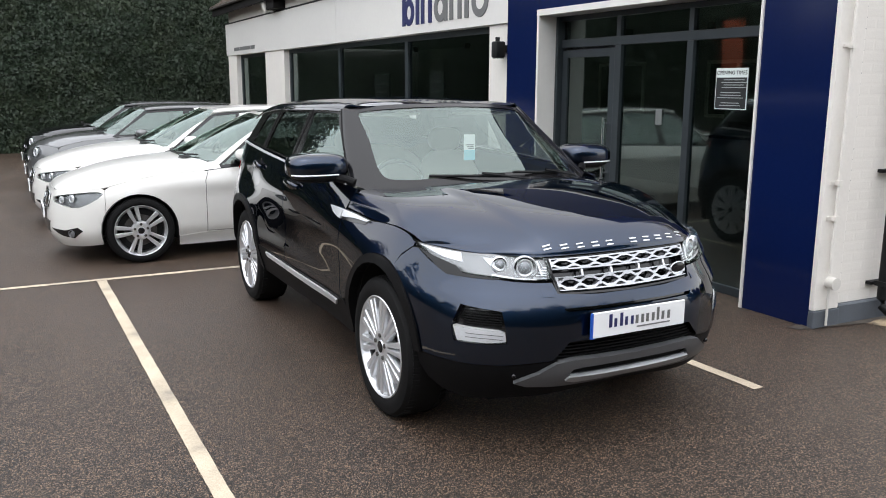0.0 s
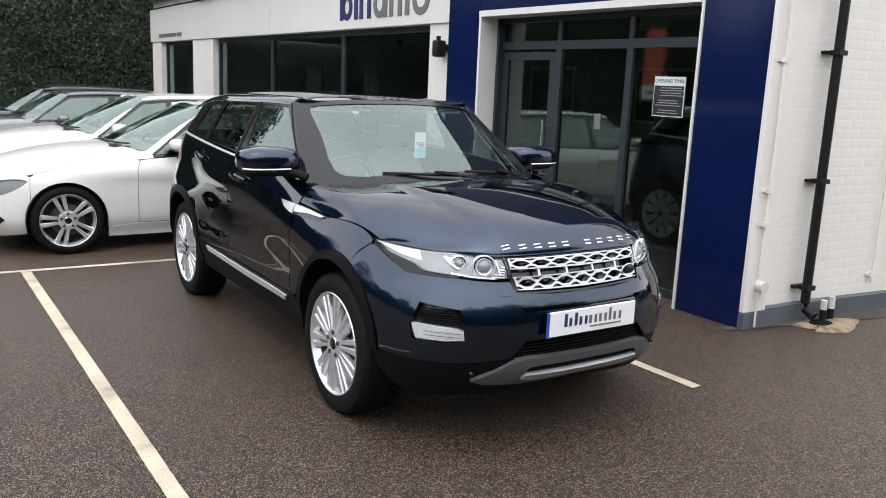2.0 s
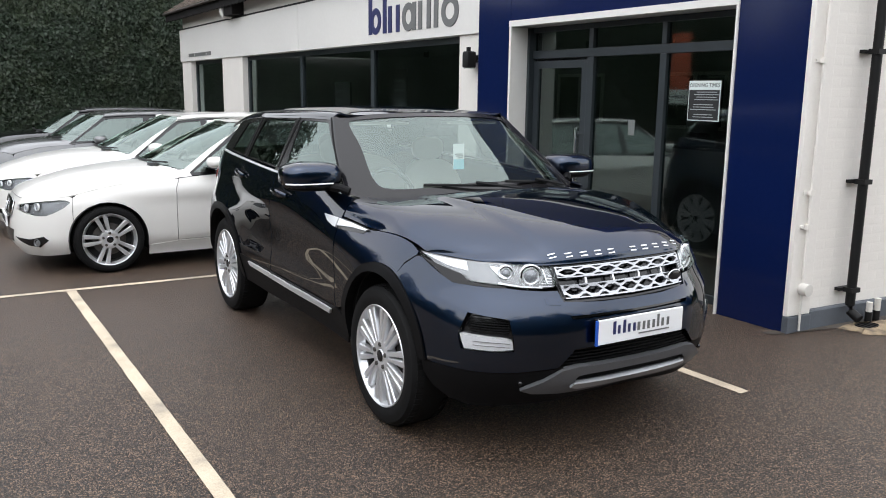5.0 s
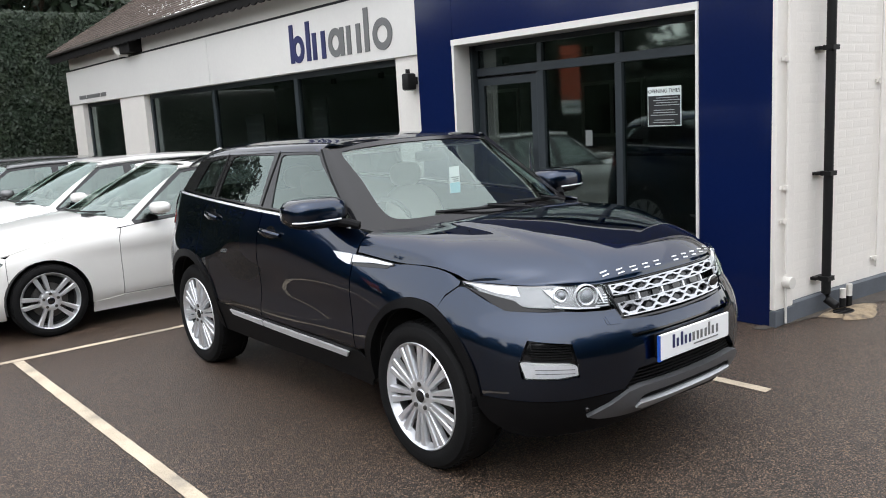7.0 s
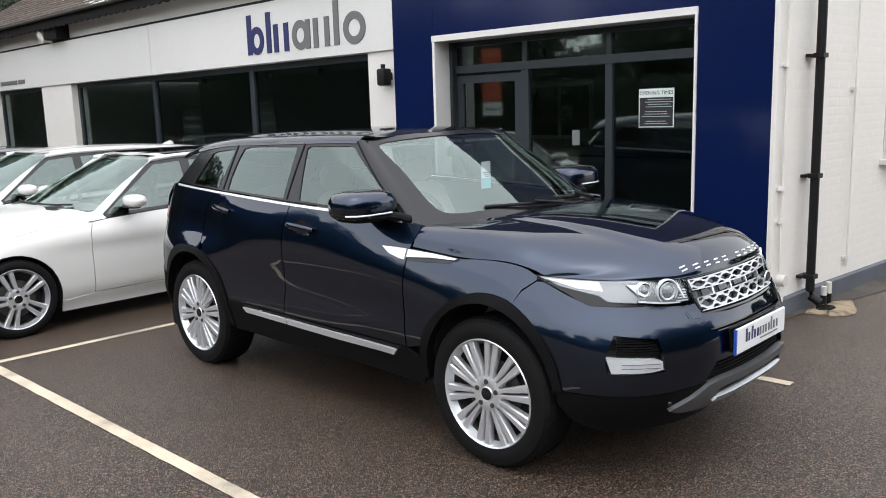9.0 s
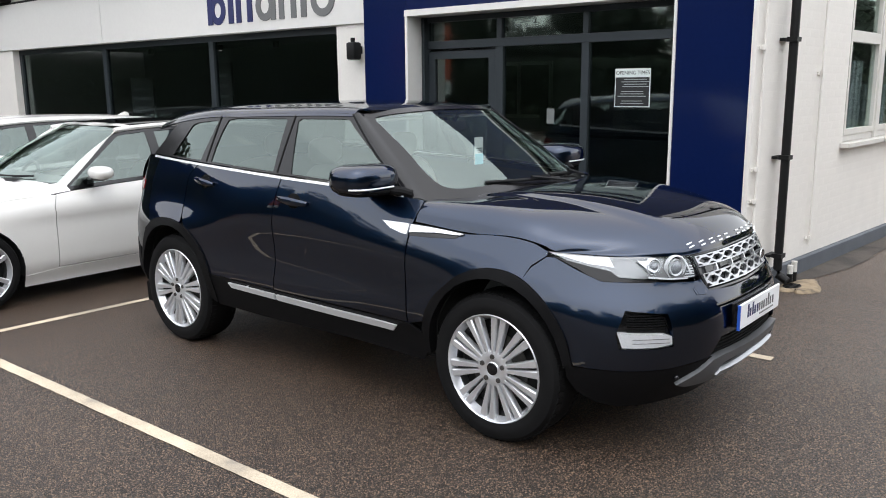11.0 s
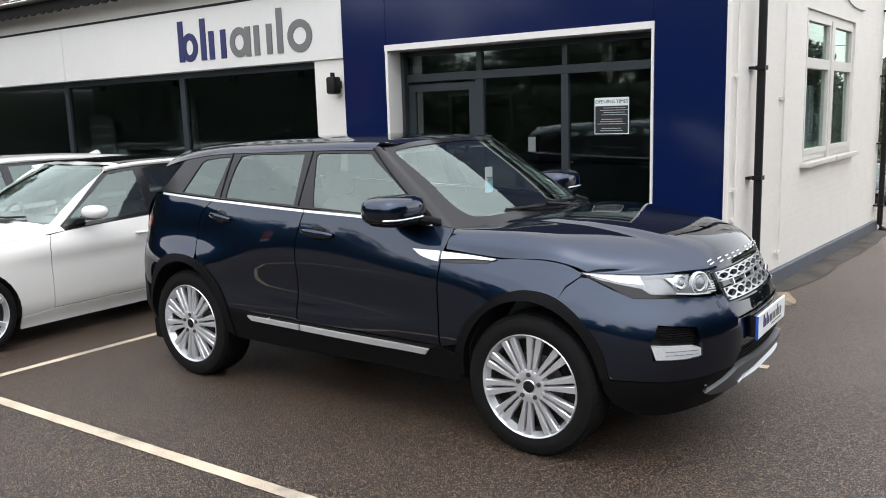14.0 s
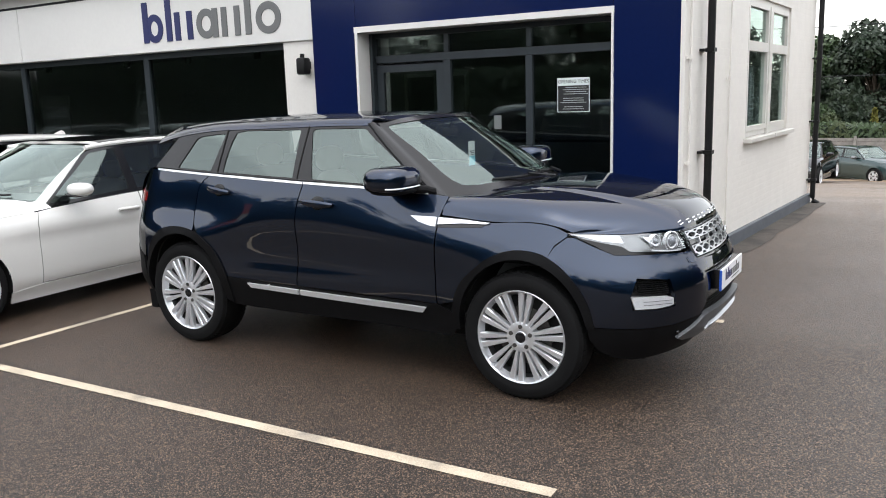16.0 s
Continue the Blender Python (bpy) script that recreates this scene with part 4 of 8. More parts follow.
def wheel(parent, at, R, rim, width, style, face=1.0, label=""):
    """A wheel whose outer face looks along +x (face 1) or -x; at: its centre on the outer face."""
    w = new("wheel")
    w.parent = parent
    w.matrix_basis = Matrix.Translation(at) @ (Matrix.Identity(4) if face > 0 else Matrix.Rotation(math.pi, 4, "Z"))
    w["label"] = label or "alloy wheel with black tyre"
    W = width
    k = R - rim
    tyre = part("tyre", lathe([(-0.02, rim - 0.012), (0.004, rim + 0.004), (0.012, rim + 0.25 * k), (0.013, rim + 0.5 * k), (0.004, rim + 0.8 * k), (-0.012, R - 0.008), (-0.03, R - 0.001), (-0.06, R),
                              (-W * 0.5, R + 0.001), (-W + 0.06, R), (-W + 0.02, R - 0.008), (-W, rim + 0.6 * k), (-W + 0.01, rim), (-W + 0.03, rim - 0.012)], 72), "rubber", w, "black road tyre with grooved tread", True)
    bm = bmesh.new()
    for j in range(72):
        a = 2 * math.pi * (j + 0.5) / 72
        for x0, x1, tw in ((-0.052, -0.016, 0.010), (-W + 0.016, -W + 0.052, 0.010)):
            c, s = math.cos(a), math.sin(a)
            q = []
            for x in (x0, x1):
                for d in (-tw, tw):
                    for r in (R - 0.012, R + 0.0045 - (0.006 if x in (-0.016, -W + 0.016) else 0)):
                        q.append(bm.verts.new((x, r * c - d * s, r * s + d * c)))
            for f in ((1, 3, 7, 5), (0, 1, 5, 4), (2, 6, 7, 3), (0, 2, 3, 1), (4, 5, 7, 6)):
                bm.faces.new([q[i] for i in f])
    bmesh.ops.recalc_face_normals(bm, faces=bm.faces)
    tagged(part("tread", bm, "rubber", tyre), kind="stuff")
    part("rim", lathe([(-0.012, rim - 0.004), (0.004, rim + 0.004), (0.009, rim), (0.006, rim - 0.005), (-0.004, rim - 0.009), (-0.016, rim - 0.013), (-0.034, rim - 0.024)], 72), "alloy", w, "polished rim", True)
    part("barrel", lathe([(-0.034, rim - 0.024), (-0.05, rim - 0.030), (-W + 0.03, rim - 0.035), (-W, rim - 0.006)], 72), "alloy_dark", w, "inner barrel of the rim, coloured as in shade", True)
    # black disc added behind the spokes as the shade inside the wheel
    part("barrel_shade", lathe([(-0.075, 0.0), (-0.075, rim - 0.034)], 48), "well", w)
    part("brake_disc", lathe([(-0.060, 0.05), (-0.056, 0.09), (-0.056, rim * 0.62), (-0.060, rim * 0.63)], 48), "disc", w, "", True)
    if style == "twin":
        for j in range(10):
            for d in (-1, 1):
                part("spoke", spoke(2 * math.pi * (j + 0.3) / 10, 0.0085, 0.0200, 0.078, rim - 0.010, 0.0, -0.002, 0.034, d * 0.0122, d * 0.0275), "alloy", w, "", True)
    else:
        for j in range(5):
            for d in (-1, 1):
                part("spoke", spoke(math.pi / 2 + 2 * math.pi * (j + 0.25) / 5, 0.013, 0.021, 0.065, rim - 0.010, 0.0, -0.004, 0.034, d * 0.02, d * 0.040), "alloy", w, "", True)
    part("hub", lathe([(0.002, 0.0), (0.002, 0.030), (-0.004, 0.036), (-0.001, 0.042), (0.002, 0.075), (-0.004, 0.088), (-0.05, 0.092)], 32), "alloy", w, "", True)
    part("centre_cap", lathe([(0.0065, 0.0), (0.006, 0.026), (0.003, 0.031), (-0.01, 0.031)], 24), "gloss_black", w, "black centre cap", True)
    for j in range(5):
        a = math.pi / 2 + 2 * math.pi * j / 5
        bm = lathe([(0.008, 0.0), (0.008, 0.012), (-0.004, 0.0145)], 8)
        bmesh.ops.translate(bm, verts=bm.verts, vec=(-0.001, 0.062 * math.cos(a), 0.062 * math.sin(a)))
        part("wheel_nut", bm, "disc", w)
    return w


def ellipsoid(name, c, r, material, parent, label="", seg=20, power=2.0):
    bm = bmesh.new()
    bmesh.ops.create_uvsphere(bm, u_segments=seg, v_segments=seg // 2 + 4, radius=1)
    for v in bm.verts:
        d = (abs(v.co.x) ** power + abs(v.co.y) ** power + abs(v.co.z) ** power) ** (1 / power)
        v.co = Vector((c[0] + r[0] * v.co.x / d, c[1] + r[1] * v.co.y / d, c[2] + r[2] * v.co.z / d))
    return part(name, bm, material, parent, label, True, 60)


def seat(parent, u, v, z, material, w=0.25, tall=0.62):
    s = new("seat")
    s.parent = parent
    s.matrix_basis = Matrix.Translation((u, v, z))
    ellipsoid("cushion", (0, 0, 0.07), (w, 0.26, 0.09), material, s, power=3.5)
    bm = bmesh.new()
    bmesh.ops.create_uvsphere(bm, u_segments=16, v_segments=12, radius=1)
    for q in bm.verts:
        d = (abs(q.co.x) ** 3.5 + abs(q.co.y) ** 3.5 + abs(q.co.z) ** 3.5) ** (1 / 3.5)
        q.co = Vector((w * q.co.x / d, 0.07 * q.co.y / d, tall / 2 * q.co.z / d))
        q.co = Vector((q.co.x * (1 - 0.15 * max(0, q.co.z / tall)), q.co.y + 0.25 + 0.32 * (q.co.z / tall + 0.5) * 0.6, q.co.z + tall / 2 + 0.06))
    part("backrest", bm, material, s, "", True, 60)
    ellipsoid("headrest", (0, 0.47, tall + 0.14), (0.13, 0.05, 0.085), material, s, power=3.0)
    return s


# ---- the dark blue five-door off-roader ----
SUV_Z = [0.22, 0.32, 0.40, 0.47, 0.55, 0.60, 0.65, 0.75, 0.82, 0.88, 0.95, 1.02, 1.10, 1.18, 1.27]
SUV = Shell(
    [(0, -0.925), (0.22, -0.917), (0.42, -0.886), (0.597, -0.808), (0.738, -0.704), (0.825, -0.58), (0.884, -0.425), (0.914, -0.25), (0.932, -0.05), (0.942, 0.2), (0.936, 0.55), (0.926, 1.0), (0.930, 1.5), (0.938, 2.0),
     (0.952, 2.35), (0.955, 2.7), (0.93, 3.0), (0.86, 3.2), (0.70, 3.33), (0.40, 3.41), (0, 3.43)], SUV_Z,
    [(-0.925, [-0.20, -0.11, -0.03, -0.003, 0, 0, -0.002, -0.028, -0.066, -0.09, -0.125, -0.17, -0.20, -0.25, -0.30]),
     (-0.60, [-0.09, -0.045, -0.016, -0.003, 0, 0, -0.002, -0.026, -0.062, -0.085, -0.118, -0.16, -0.19, -0.24, -0.29]),
     (-0.38, [-0.07, -0.035, -0.012, -0.003, 0, 0, 0, -0.012, -0.042, -0.066, -0.095, -0.135, -0.175, -0.21, -0.26]),
     (-0.15, [-0.07, -0.035, -0.014, -0.005, 0, 0, 0, 0, -0.012, -0.035, -0.066, -0.10, -0.14, -0.18, -0.22]),
     (0.20, [-0.10, -0.05, -0.025, -0.012, -0.003, 0, 0, 0, -0.006, -0.018, -0.046, -0.082, -0.12, -0.15, -0.19]),
     (0.55, [-0.09, -0.06, -0.045, -0.026, -0.008, -0.006, -0.008, -0.005, -0.001, -0.003, -0.018, -0.043, -0.076, -0.112, -0.15]),
     (1.20, [-0.08, -0.05, -0.03, -0.013, -0.001, -0.002, -0.009, -0.008, -0.003, 0.001, -0.001, -0.009, -0.023, -0.044, -0.080]),
     (2.00, [-0.08, -0.05, -0.03, -0.012, 0, -0.001, -0.008, -0.007, -0.002, 0.002, -0.003, -0.012, -0.028, -0.052, -0.090]),
     (2.60, [-0.08, -0.05, -0.03, -0.01, 0, 0, 0, 0.002, -0.002, -0.022, -0.054, -0.072, -0.082, -0.097, -0.122]),
     (3.20, [-0.10, -0.06, -0.02, 0, 0, 0, 0, 0, -0.008, -0.02, -0.04, -0.056, -0.075, -0.10, -0.13])])
sv, su = SUV.sv, SUV.su


def suv_side(lift=0.0):
    return lambda s, z: SUV.at(s, z, lift)


def suv_glass(lift=0.0):
    """The leaning side of the cabin."""
    vs, us = [0.4, 0.6, 0.8, 1.2, 1.6, 2.2, 2.6, 3.0, 3.3], [0.77, 0.79, 0.812, 0.842, 0.858, 0.858, 0.846, 0.815, 0.77]

    def place(v, z):
        d = z - 1.2
        return Vector((float(hermite(vs, us, v)) - 0.46 * d - 0.14 * d * abs(d) + lift, v, z))
    return place


def V(pts):
    return [(sv(v), z) for v, z in pts]


def U(pts):
    return [(su(u) if u >= 0 else -su(-u), z) for u, z in pts]


def belt(v):
    return float(hermite([0.4, 0.83, 1.07, 1.58, 1.92, 2.17, 2.44, 2.9, 3.1], [1.138, 1.166, 1.177, 1.195, 1.207, 1.217, 1.227, 1.247, 1.255], v))


def drip(v):
    return float(hermite([0.9, 0.96, 1.2, 1.6, 2.1, 2.59, 2.83, 3.0, 3.1], [1.545, 1.561, 1.572, 1.568, 1.556, 1.537, 1.508, 1.475, 1.45], v))


suv = thing("parked_suv", "dark navy blue five-door off-roader with silver wheels, parked in a bay", "car", "parked cars", at=Matrix.Translation((2.715, 3.568, 0)))

F_ARCH = [(0.425, 0.50), (0.405, 0.575), (0.355, 0.665), (0.27, 0.745), (0.165, 0.822), (0.03, 0.864), (-0.12, 0.852), (-0.24, 0.786), (-0.33, 0.695), (-0.395, 0.58), (-0.425, 0.46)]
R_ARCH = [(2.205, 0.465), (2.228, 0.555), (2.29, 0.665), (2.385, 0.765), (2.50, 0.832), (2.665, 0.858), (2.83, 0.838), (2.955, 0.74), (3.03, 0.60), (3.065, 0.45)]
F_OPEN = arc(0.0, 0.365, 0.392, 0, 180, ry=0.452)
R_OPEN = arc(2.655, 0.365, 0.398, 0, 180, ry=0.448)
SHUT = [(0.512, 1.030), (0.36, 1.020), (0.19, 1.006), (0.09, 1.012), (-0.064, 1.013), (-0.183, 0.997), (-0.262, 0.966)]
G = 0.004
for side in (True, False):
    # wings, doors, quarters
    panel("front_wing", V(curve([(v + 0.003, z) for v, z in ((0.528, 0.505), (0.530, 0.784), (0.516, 0.995), (0.512, 1.022))]) + curve([(v, z - 0.005) for v, z in SHUT])[1:] + [(-0.262, 0.945), (-0.195, 0.897)] + curve(F_ARCH[::-1])[22:-3]),
          suv_side(), "paint_navy", suv, mirror=side)
    fd = panel("front_door", V(curve([(0.540, 0.508), (0.541, 0.784), (0.526, 0.995), (0.486, 1.138)]) + [(v, belt(v) - 0.004) for v in np.linspace(0.6, 1.525, 12)] + curve([(1.530, 1.185), (1.577, 0.99), (1.581, 0.75), (1.600, 0.520)])),
               suv_side(), "paint_navy", suv, mirror=side)
    rd = panel("rear_door", V(curve([(1.608, 0.520), (1.589, 0.75), (1.585, 0.99), (1.538, 1.187)]) + [(v, belt(v) - 0.004) for v in np.linspace(1.6, 2.385, 10)] + curve([(2.392, 1.222), (2.487, 1.141), (2.527, 0.972), (2.512, 0.882)]) + curve(R_ARCH)[23:8:-1] + [(2.238, 0.534)]),
               suv_side(), "paint_navy", suv, mirror=side)
    panel("rear_quarter", V(curve([(2.520, 0.884), (2.535, 0.972), (2.495, 1.141), (2.400, 1.225)]) + [(v, belt(v) - 0.004) for v in np.linspace(2.45, 3.0, 8)] + [(3.12, 1.25), (3.26, 1.12), (3.26, 0.70), (3.10, 0.62)] + curve(R_ARCH)[48:24:-1]), suv_side(), "paint_navy", suv, mirror=side)
    panel("rear_bumper", V([(3.105, 0.615), (3.265, 0.69), (3.34, 0.69), (3.40, 0.68), (3.425, 0.66), (3.425, 0.33), (3.2, 0.31), (3.06, 0.33)]), suv_side(0.004), "cladding", suv, mirror=side)
    # black lower cladding and arches
    panel("sill_cladding", V([(0.53, 0.503), (1.06, 0.503), (1.6, 0.514), (2.215, 0.53), (2.205, 0.44), (2.20, 0.33), (1.8, 0.318), (1.0, 0.322), (0.46, 0.31), (0.425, 0.36), (0.43, 0.46)]), suv_side(0.003), "cladding", suv, mirror=side)
    fo = [(0.43, 0.36)] + curve(F_ARCH) + [(-0.384, 0.462)] + [p for p in F_OPEN[::-1] if p[0] > 0 or p[1] > 0.47]
    panel("front_arch_trim", V(fo), suv_side(0.012), "cladding", suv, mirror=side, skirt=0.05, res=0.03)
    ro = [(2.20, 0.34)] + curve(R_ARCH) + [(3.09, 0.34)] + R_OPEN
    panel("rear_arch_trim", V(ro), suv_side(0.012), "cladding", suv, mirror=side, skirt=0.05, res=0.03)
    panel("mud_flap", [(3.06, 0.20), (3.06, 0.34), (3.14, 0.34), (3.13, 0.20)], lambda v, z: Vector((0.86, v, z)), "cladding", suv, mirror=side)
    # bright strips
    for a, b, c, d in ((0.615, 1.575, 0.0, 0.0), (1.592, 2.035, 0.0, 0.0)):
        xs = list(np.linspace(a, b, 10))
        top = [(v, float(np.interp(v, [0.6, 1.0, 2.05], [0.474, 0.482, 0.503]))) for v in xs]
        low = [(v, float(np.interp(v, [0.6, 1.0, 2.05], [0.440, 0.444, 0.474]))) for v in xs]
        if a < 1:
            low[0] = (a + 0.03, low[0][1])
        else:
            low[-1] = (b - 0.03, low[-1][1])
        panel("sill_strip", V(top + low[::-1]), suv_side(0.016), "silver", suv, mirror=side, res=0.03, skirt=0.018, label="bright silver sill strip")
    for a, b in ((0.62, 1.527), (1.535, 2.985)):
        xs = list(np.linspace(a, b, 22))
        panel("belt_strip", V([(v, belt(v) + 0.009) for v in xs] + [(v, belt(v) - 0.005) for v in xs[::-1]]), suv_side(0.008), "silver", suv, mirror=side, res=0.03, skirt=0.02, label="bright waistline strip")
    # side vent
    vent = panel("side_vent", V([(0.518, 1.024), (0.36, 1.016), (0.195, 1.003), (0.245, 0.976), (0.40, 0.968), (0.522, 0.966)]), suv_side(0.003), "gloss_black", suv, mirror=side, res=0.03, label="black side vent with silver blade")
    panel("vent_blade", V([(0.518, 1.024), (0.36, 1.016), (0.195, 1.003), (0.215, 0.995), (0.36, 0.996), (0.519, 0.985)]), suv_side(0.014), "silver", vent, mirror=side, res=0.03, label="silver blade")
    panel("vent_blade", V([(0.71, 1.028), (0.55, 1.026), (0.53, 1.024), (0.533, 0.972), (0.57, 0.975), (0.65, 0.994)]), suv_side(0.012), "silver", fd, mirror=side, res=0.03, label="silver blade")
    # handles
    for v0, v1, z0, z1, pr in ((1.275, 1.527, 1.064, 1.080, fd), (2.170, 2.395, 1.113, 1.136, rd)):
        vm, zm = (v0 + v1) / 2, (z0 + z1) / 2
        cup = panel("handle_cup", [(sv(vm) + 0.055 * math.cos(a), zm + 0.043 * math.sin(a)) for a in np.linspace(0, 2 * math.pi, 25)[:-1]], suv_side(0.003), "gloss_black", pr, mirror=side, res=0.02, skirt=0.002)
        bm = bmesh.new()
        rows = []
        for i in range(13):
            t = i / 12
            c = SUV.at(sv(v0 + (v1 - v0) * t), z0 + (z1 - z0) * t, 0.012 + 0.022 * math.sin(math.pi * t) ** 0.5)
            h = 0.011 + 0.012 * math.sin(math.pi * t) ** 0.6
            sgn = -1 if side else 1
            rows.append([bm.verts.new((sgn * (c.x + 0.011 * math.cos(a)), c.y, c.z + h * math.sin(a))) for a in np.linspace(0, 2 * math.pi, 11)[:-1]])
        for p, q in zip(rows, rows[1:]):
            for k in range(10):
                bm.faces.new((p[k], p[(k + 1) % 10], q[(k + 1) % 10], q[k]))
        bm.faces.new(rows[0][::-1])
        bm.faces.new(rows[-1])
        bmesh.ops.recalc_face_normals(bm, faces=bm.faces)
        part("door_handle", bm, "paint_navy", pr, "body-coloured door handle", True, 50)
    # cabin side: black pillars and panes
    wf = [(0.65, 1.176), (0.735, 1.222), (0.918, 1.352), (1.120, 1.486), (1.16, 1.520), (1.20, 1.530), (1.560, 1.527), (1.585, 1.51), (1.525, 1.30), (1.497, belt(1.49) + 0.022)]
    wr = [(1.655, belt(1.65) + 0.022), (1.662, 1.30), (1.683, 1.515), (1.70, 1.524), (2.18, 1.519), (2.262, 1.505), (2.285, 1.44), (2.298, 1.33), (2.296, belt(2.3) + 0.022)]
    wq = [(2.415, belt(2.41) + 0.022), (2.39, 1.36), (2.365, 1.498), (2.42, 1.499), (2.60, 1.482), (2.65, 1.466), (2.712, 1.36), (2.770, belt(2.77) + 0.022)]
    dlo = [(0.60, belt(0.6) + 0.012)] + [(0.66, 1.165), (0.80, 1.262), (0.945, 1.385), (1.08, 1.492), (1.15, 1.548)] + [(v, drip(v) - 0.01) for v in np.linspace(1.2, 2.84, 12)] + [(2.88, 1.44), (2.99, 1.31), (3.03, belt(3.0) + 0.012)] + [(v, belt(v) + 0.012) for v in np.linspace(2.9, 0.7, 14)]
    panel("side_pillar", dlo, suv_glass(0.0), "satin_black", suv, mirror=side, holes=(wf, wr, wq), res=0.04, skirt=0.012, label="satin black window pillar trim")
    for nm, w in (("front_door_glass", wf), ("rear_door_glass", wr), ("quarter_glass", wq)):
        g = panel(nm, w, suv_glass(-0.006), "car_glass", suv, mirror=side, res=0.06, skirt=0, label="lightly tinted glass")
        g.visible_shadow = False
    for x in (2.345, 1.617):
        sgn = -1 if side else 1
        pts = [suv_glass(0.003)(x + 0.012 * (z - 1.22), z) for z in np.linspace(belt(x) + 0.02, drip(x) - 0.02, 8)]
        part("door_gap", tube([(sgn * p.x, p.y, p.z) for p in pts], 0.004, 6), "well", suv)
    # headlamp
    lamp_poly = V(curve([(-0.252, 0.957), (-0.36, 0.954), (-0.50, 0.950), (-0.60, 0.947)])) + U([(0.60, 0.946), (0.52, 0.944), (0.455, 0.940), (0.438, 0.90), (0.432, 0.842), (0.50, 0.838), (0.60, 0.843), (0.68, 0.852)]) + V(curve([(-0.50, 0.868), (-0.40, 0.905), (-0.32, 0.937), (-0.252, 0.957)]))[:-1]
    hl = panel("headlamp", lamp_poly, suv_side(-0.028), "lamp_silver", suv, mirror=side, res=0.03, skirt=0.01, label="clear headlamp with round projector")
    panel("headlamp_cover", lamp_poly, suv_side(0.004), "lamp_glass", hl, mirror=side, res=0.03, skirt=0.03, label="clear cover").visible_shadow = False
    sgn = -1 if side else 1
    for uu, zz, rr in ((0.555, 0.894, 0.056), (0.672, 0.905, 0.038)):
        c = SUV.at(su(uu), zz, -0.034)
        fwd = Vector((0.42 * sgn, -0.9, 0.0)).normalized()
        rot = Matrix.Translation((sgn * c.x, c.y, c.z)) @ fwd.to_track_quat("X", "Z").to_matrix().to_4x4()
        for nm, prof, ma in (("reflector_bowl", [(0.0, rr), (0.020, rr), (0.022, rr * 0.92), (0.006, rr * 0.82)], "reflector"), ("bezel", [(0.006, rr * 0.82), (0.012, rr * 0.72)], "gloss_black"),
                             ("projector_ring", [(0.012, rr * 0.72), (0.024, rr * 0.69), (0.020, rr * 0.56)], "reflector"), ("projector_lens", [(0.018, rr * 0.57), (0.030, rr * 0.35), (0.034, 0.0)], "lens")):
            bm = lathe(prof, 32)
            bmesh.ops.transform(bm, matrix=rot, verts=bm.verts)
            part(nm, bm, ma, hl, "", True, 60)
    for k in range(5):
        z = 0.852 + 0.011 * k
        panel("lamp_flute", U([(0.515 - 0.012 * k, z), (0.448, z - 0.002), (0.448, z - 0.007), (0.515 - 0.012 * k, z - 0.005)]), suv_side(-0.02), "reflector", hl, mirror=side, res=0.03, skirt=0.006)
    panel("lamp_blade", U([(0.70, 0.866), (0.60, 0.852), (0.50, 0.846), (0.50, 0.840), (0.60, 0.845), (0.70, 0.858)]), suv_side(-0.016), "reflector", hl, mirror=side, res=0.03, skirt=0.006)
    panel("lamp_blade", V([(-0.27, 0.951), (-0.42, 0.948), (-0.56, 0.945), (-0.585, 0.905), (-0.46, 0.917), (-0.33, 0.942)]), suv_side(-0.025), "reflector", hl, mirror=side, res=0.03)
    panel("lamp_blade", U([(0.535, 0.940), (0.452, 0.935), (0.440, 0.85), (0.50, 0.846)]), suv_side(-0.035), "reflector", hl, mirror=side, res=0.03)
    panel("lamp_shade", V([(-0.285, 0.949), (-0.333, 0.938), (-0.442, 0.918), (-0.569, 0.895), (-0.612, 0.866)]) + U([(0.66, 0.851), (0.685, 0.846)]) + V([(-0.53, 0.852), (-0.473, 0.874), (-0.419, 0.900), (-0.33, 0.934)]), suv_side(0.0065), "satin_black", hl, mirror=side, res=0.03, skirt=0.006, label="black lower lid")
    panel("lamp_blade", U([(0.50, 0.925), (0.492, 0.925), (0.470, 0.862), (0.478, 0.858)]), suv_side(-0.012), "reflector", hl, mirror=side, res=0.03, skirt=0.006)
    panel("lamp_blade", U([(0.745, 0.935), (0.700, 0.930), (0.690, 0.905), (0.660, 0.885), (0.672, 0.880), (0.705, 0.898)]), suv_side(-0.012), "reflector", hl, mirror=side, res=0.03, skirt=0.006)
    panel("washer_cap", U([(0.491, 0.806), (0.428, 0.799), (0.424, 0.772), (0.478, 0.775)]), suv_side(0.0035), "paint_navy", suv, mirror=side, res=0.02, skirt=0.006, label="small body-coloured washer cap")
    # fog lamp and its recess
    FOG = U([(0.795, 0.733), (0.650, 0.712), (0.632, 0.625), (0.628, 0.566), (0.70, 0.558), (0.808, 0.562), (0.815, 0.632)])
    panel("fog_recess", FOG, suv_side(-0.035), "gloss_black", suv, mirror=side, res=0.03, skirt=0, label="black fog lamp recess")
    for j in range(8):
        z = 0.640 + j * 0.0112
        panel("recess_slat", U([(0.788, z), (0.650, z - 0.003), (0.650, z - 0.008), (0.788, z - 0.005)]), suv_side(-0.026), "cladding", suv, mirror=side, res=0.04, skirt=0.01)
    fg = panel("fog_lamp", U([(0.812, 0.632), (0.73, 0.627), (0.66, 0.622), (0.636, 0.612), (0.632, 0.574), (0.70, 0.565), (0.800, 0.566)]), suv_side(-0.006), "reflector", suv, mirror=side, res=0.02, skirt=0.03, label="clear fog lamp")
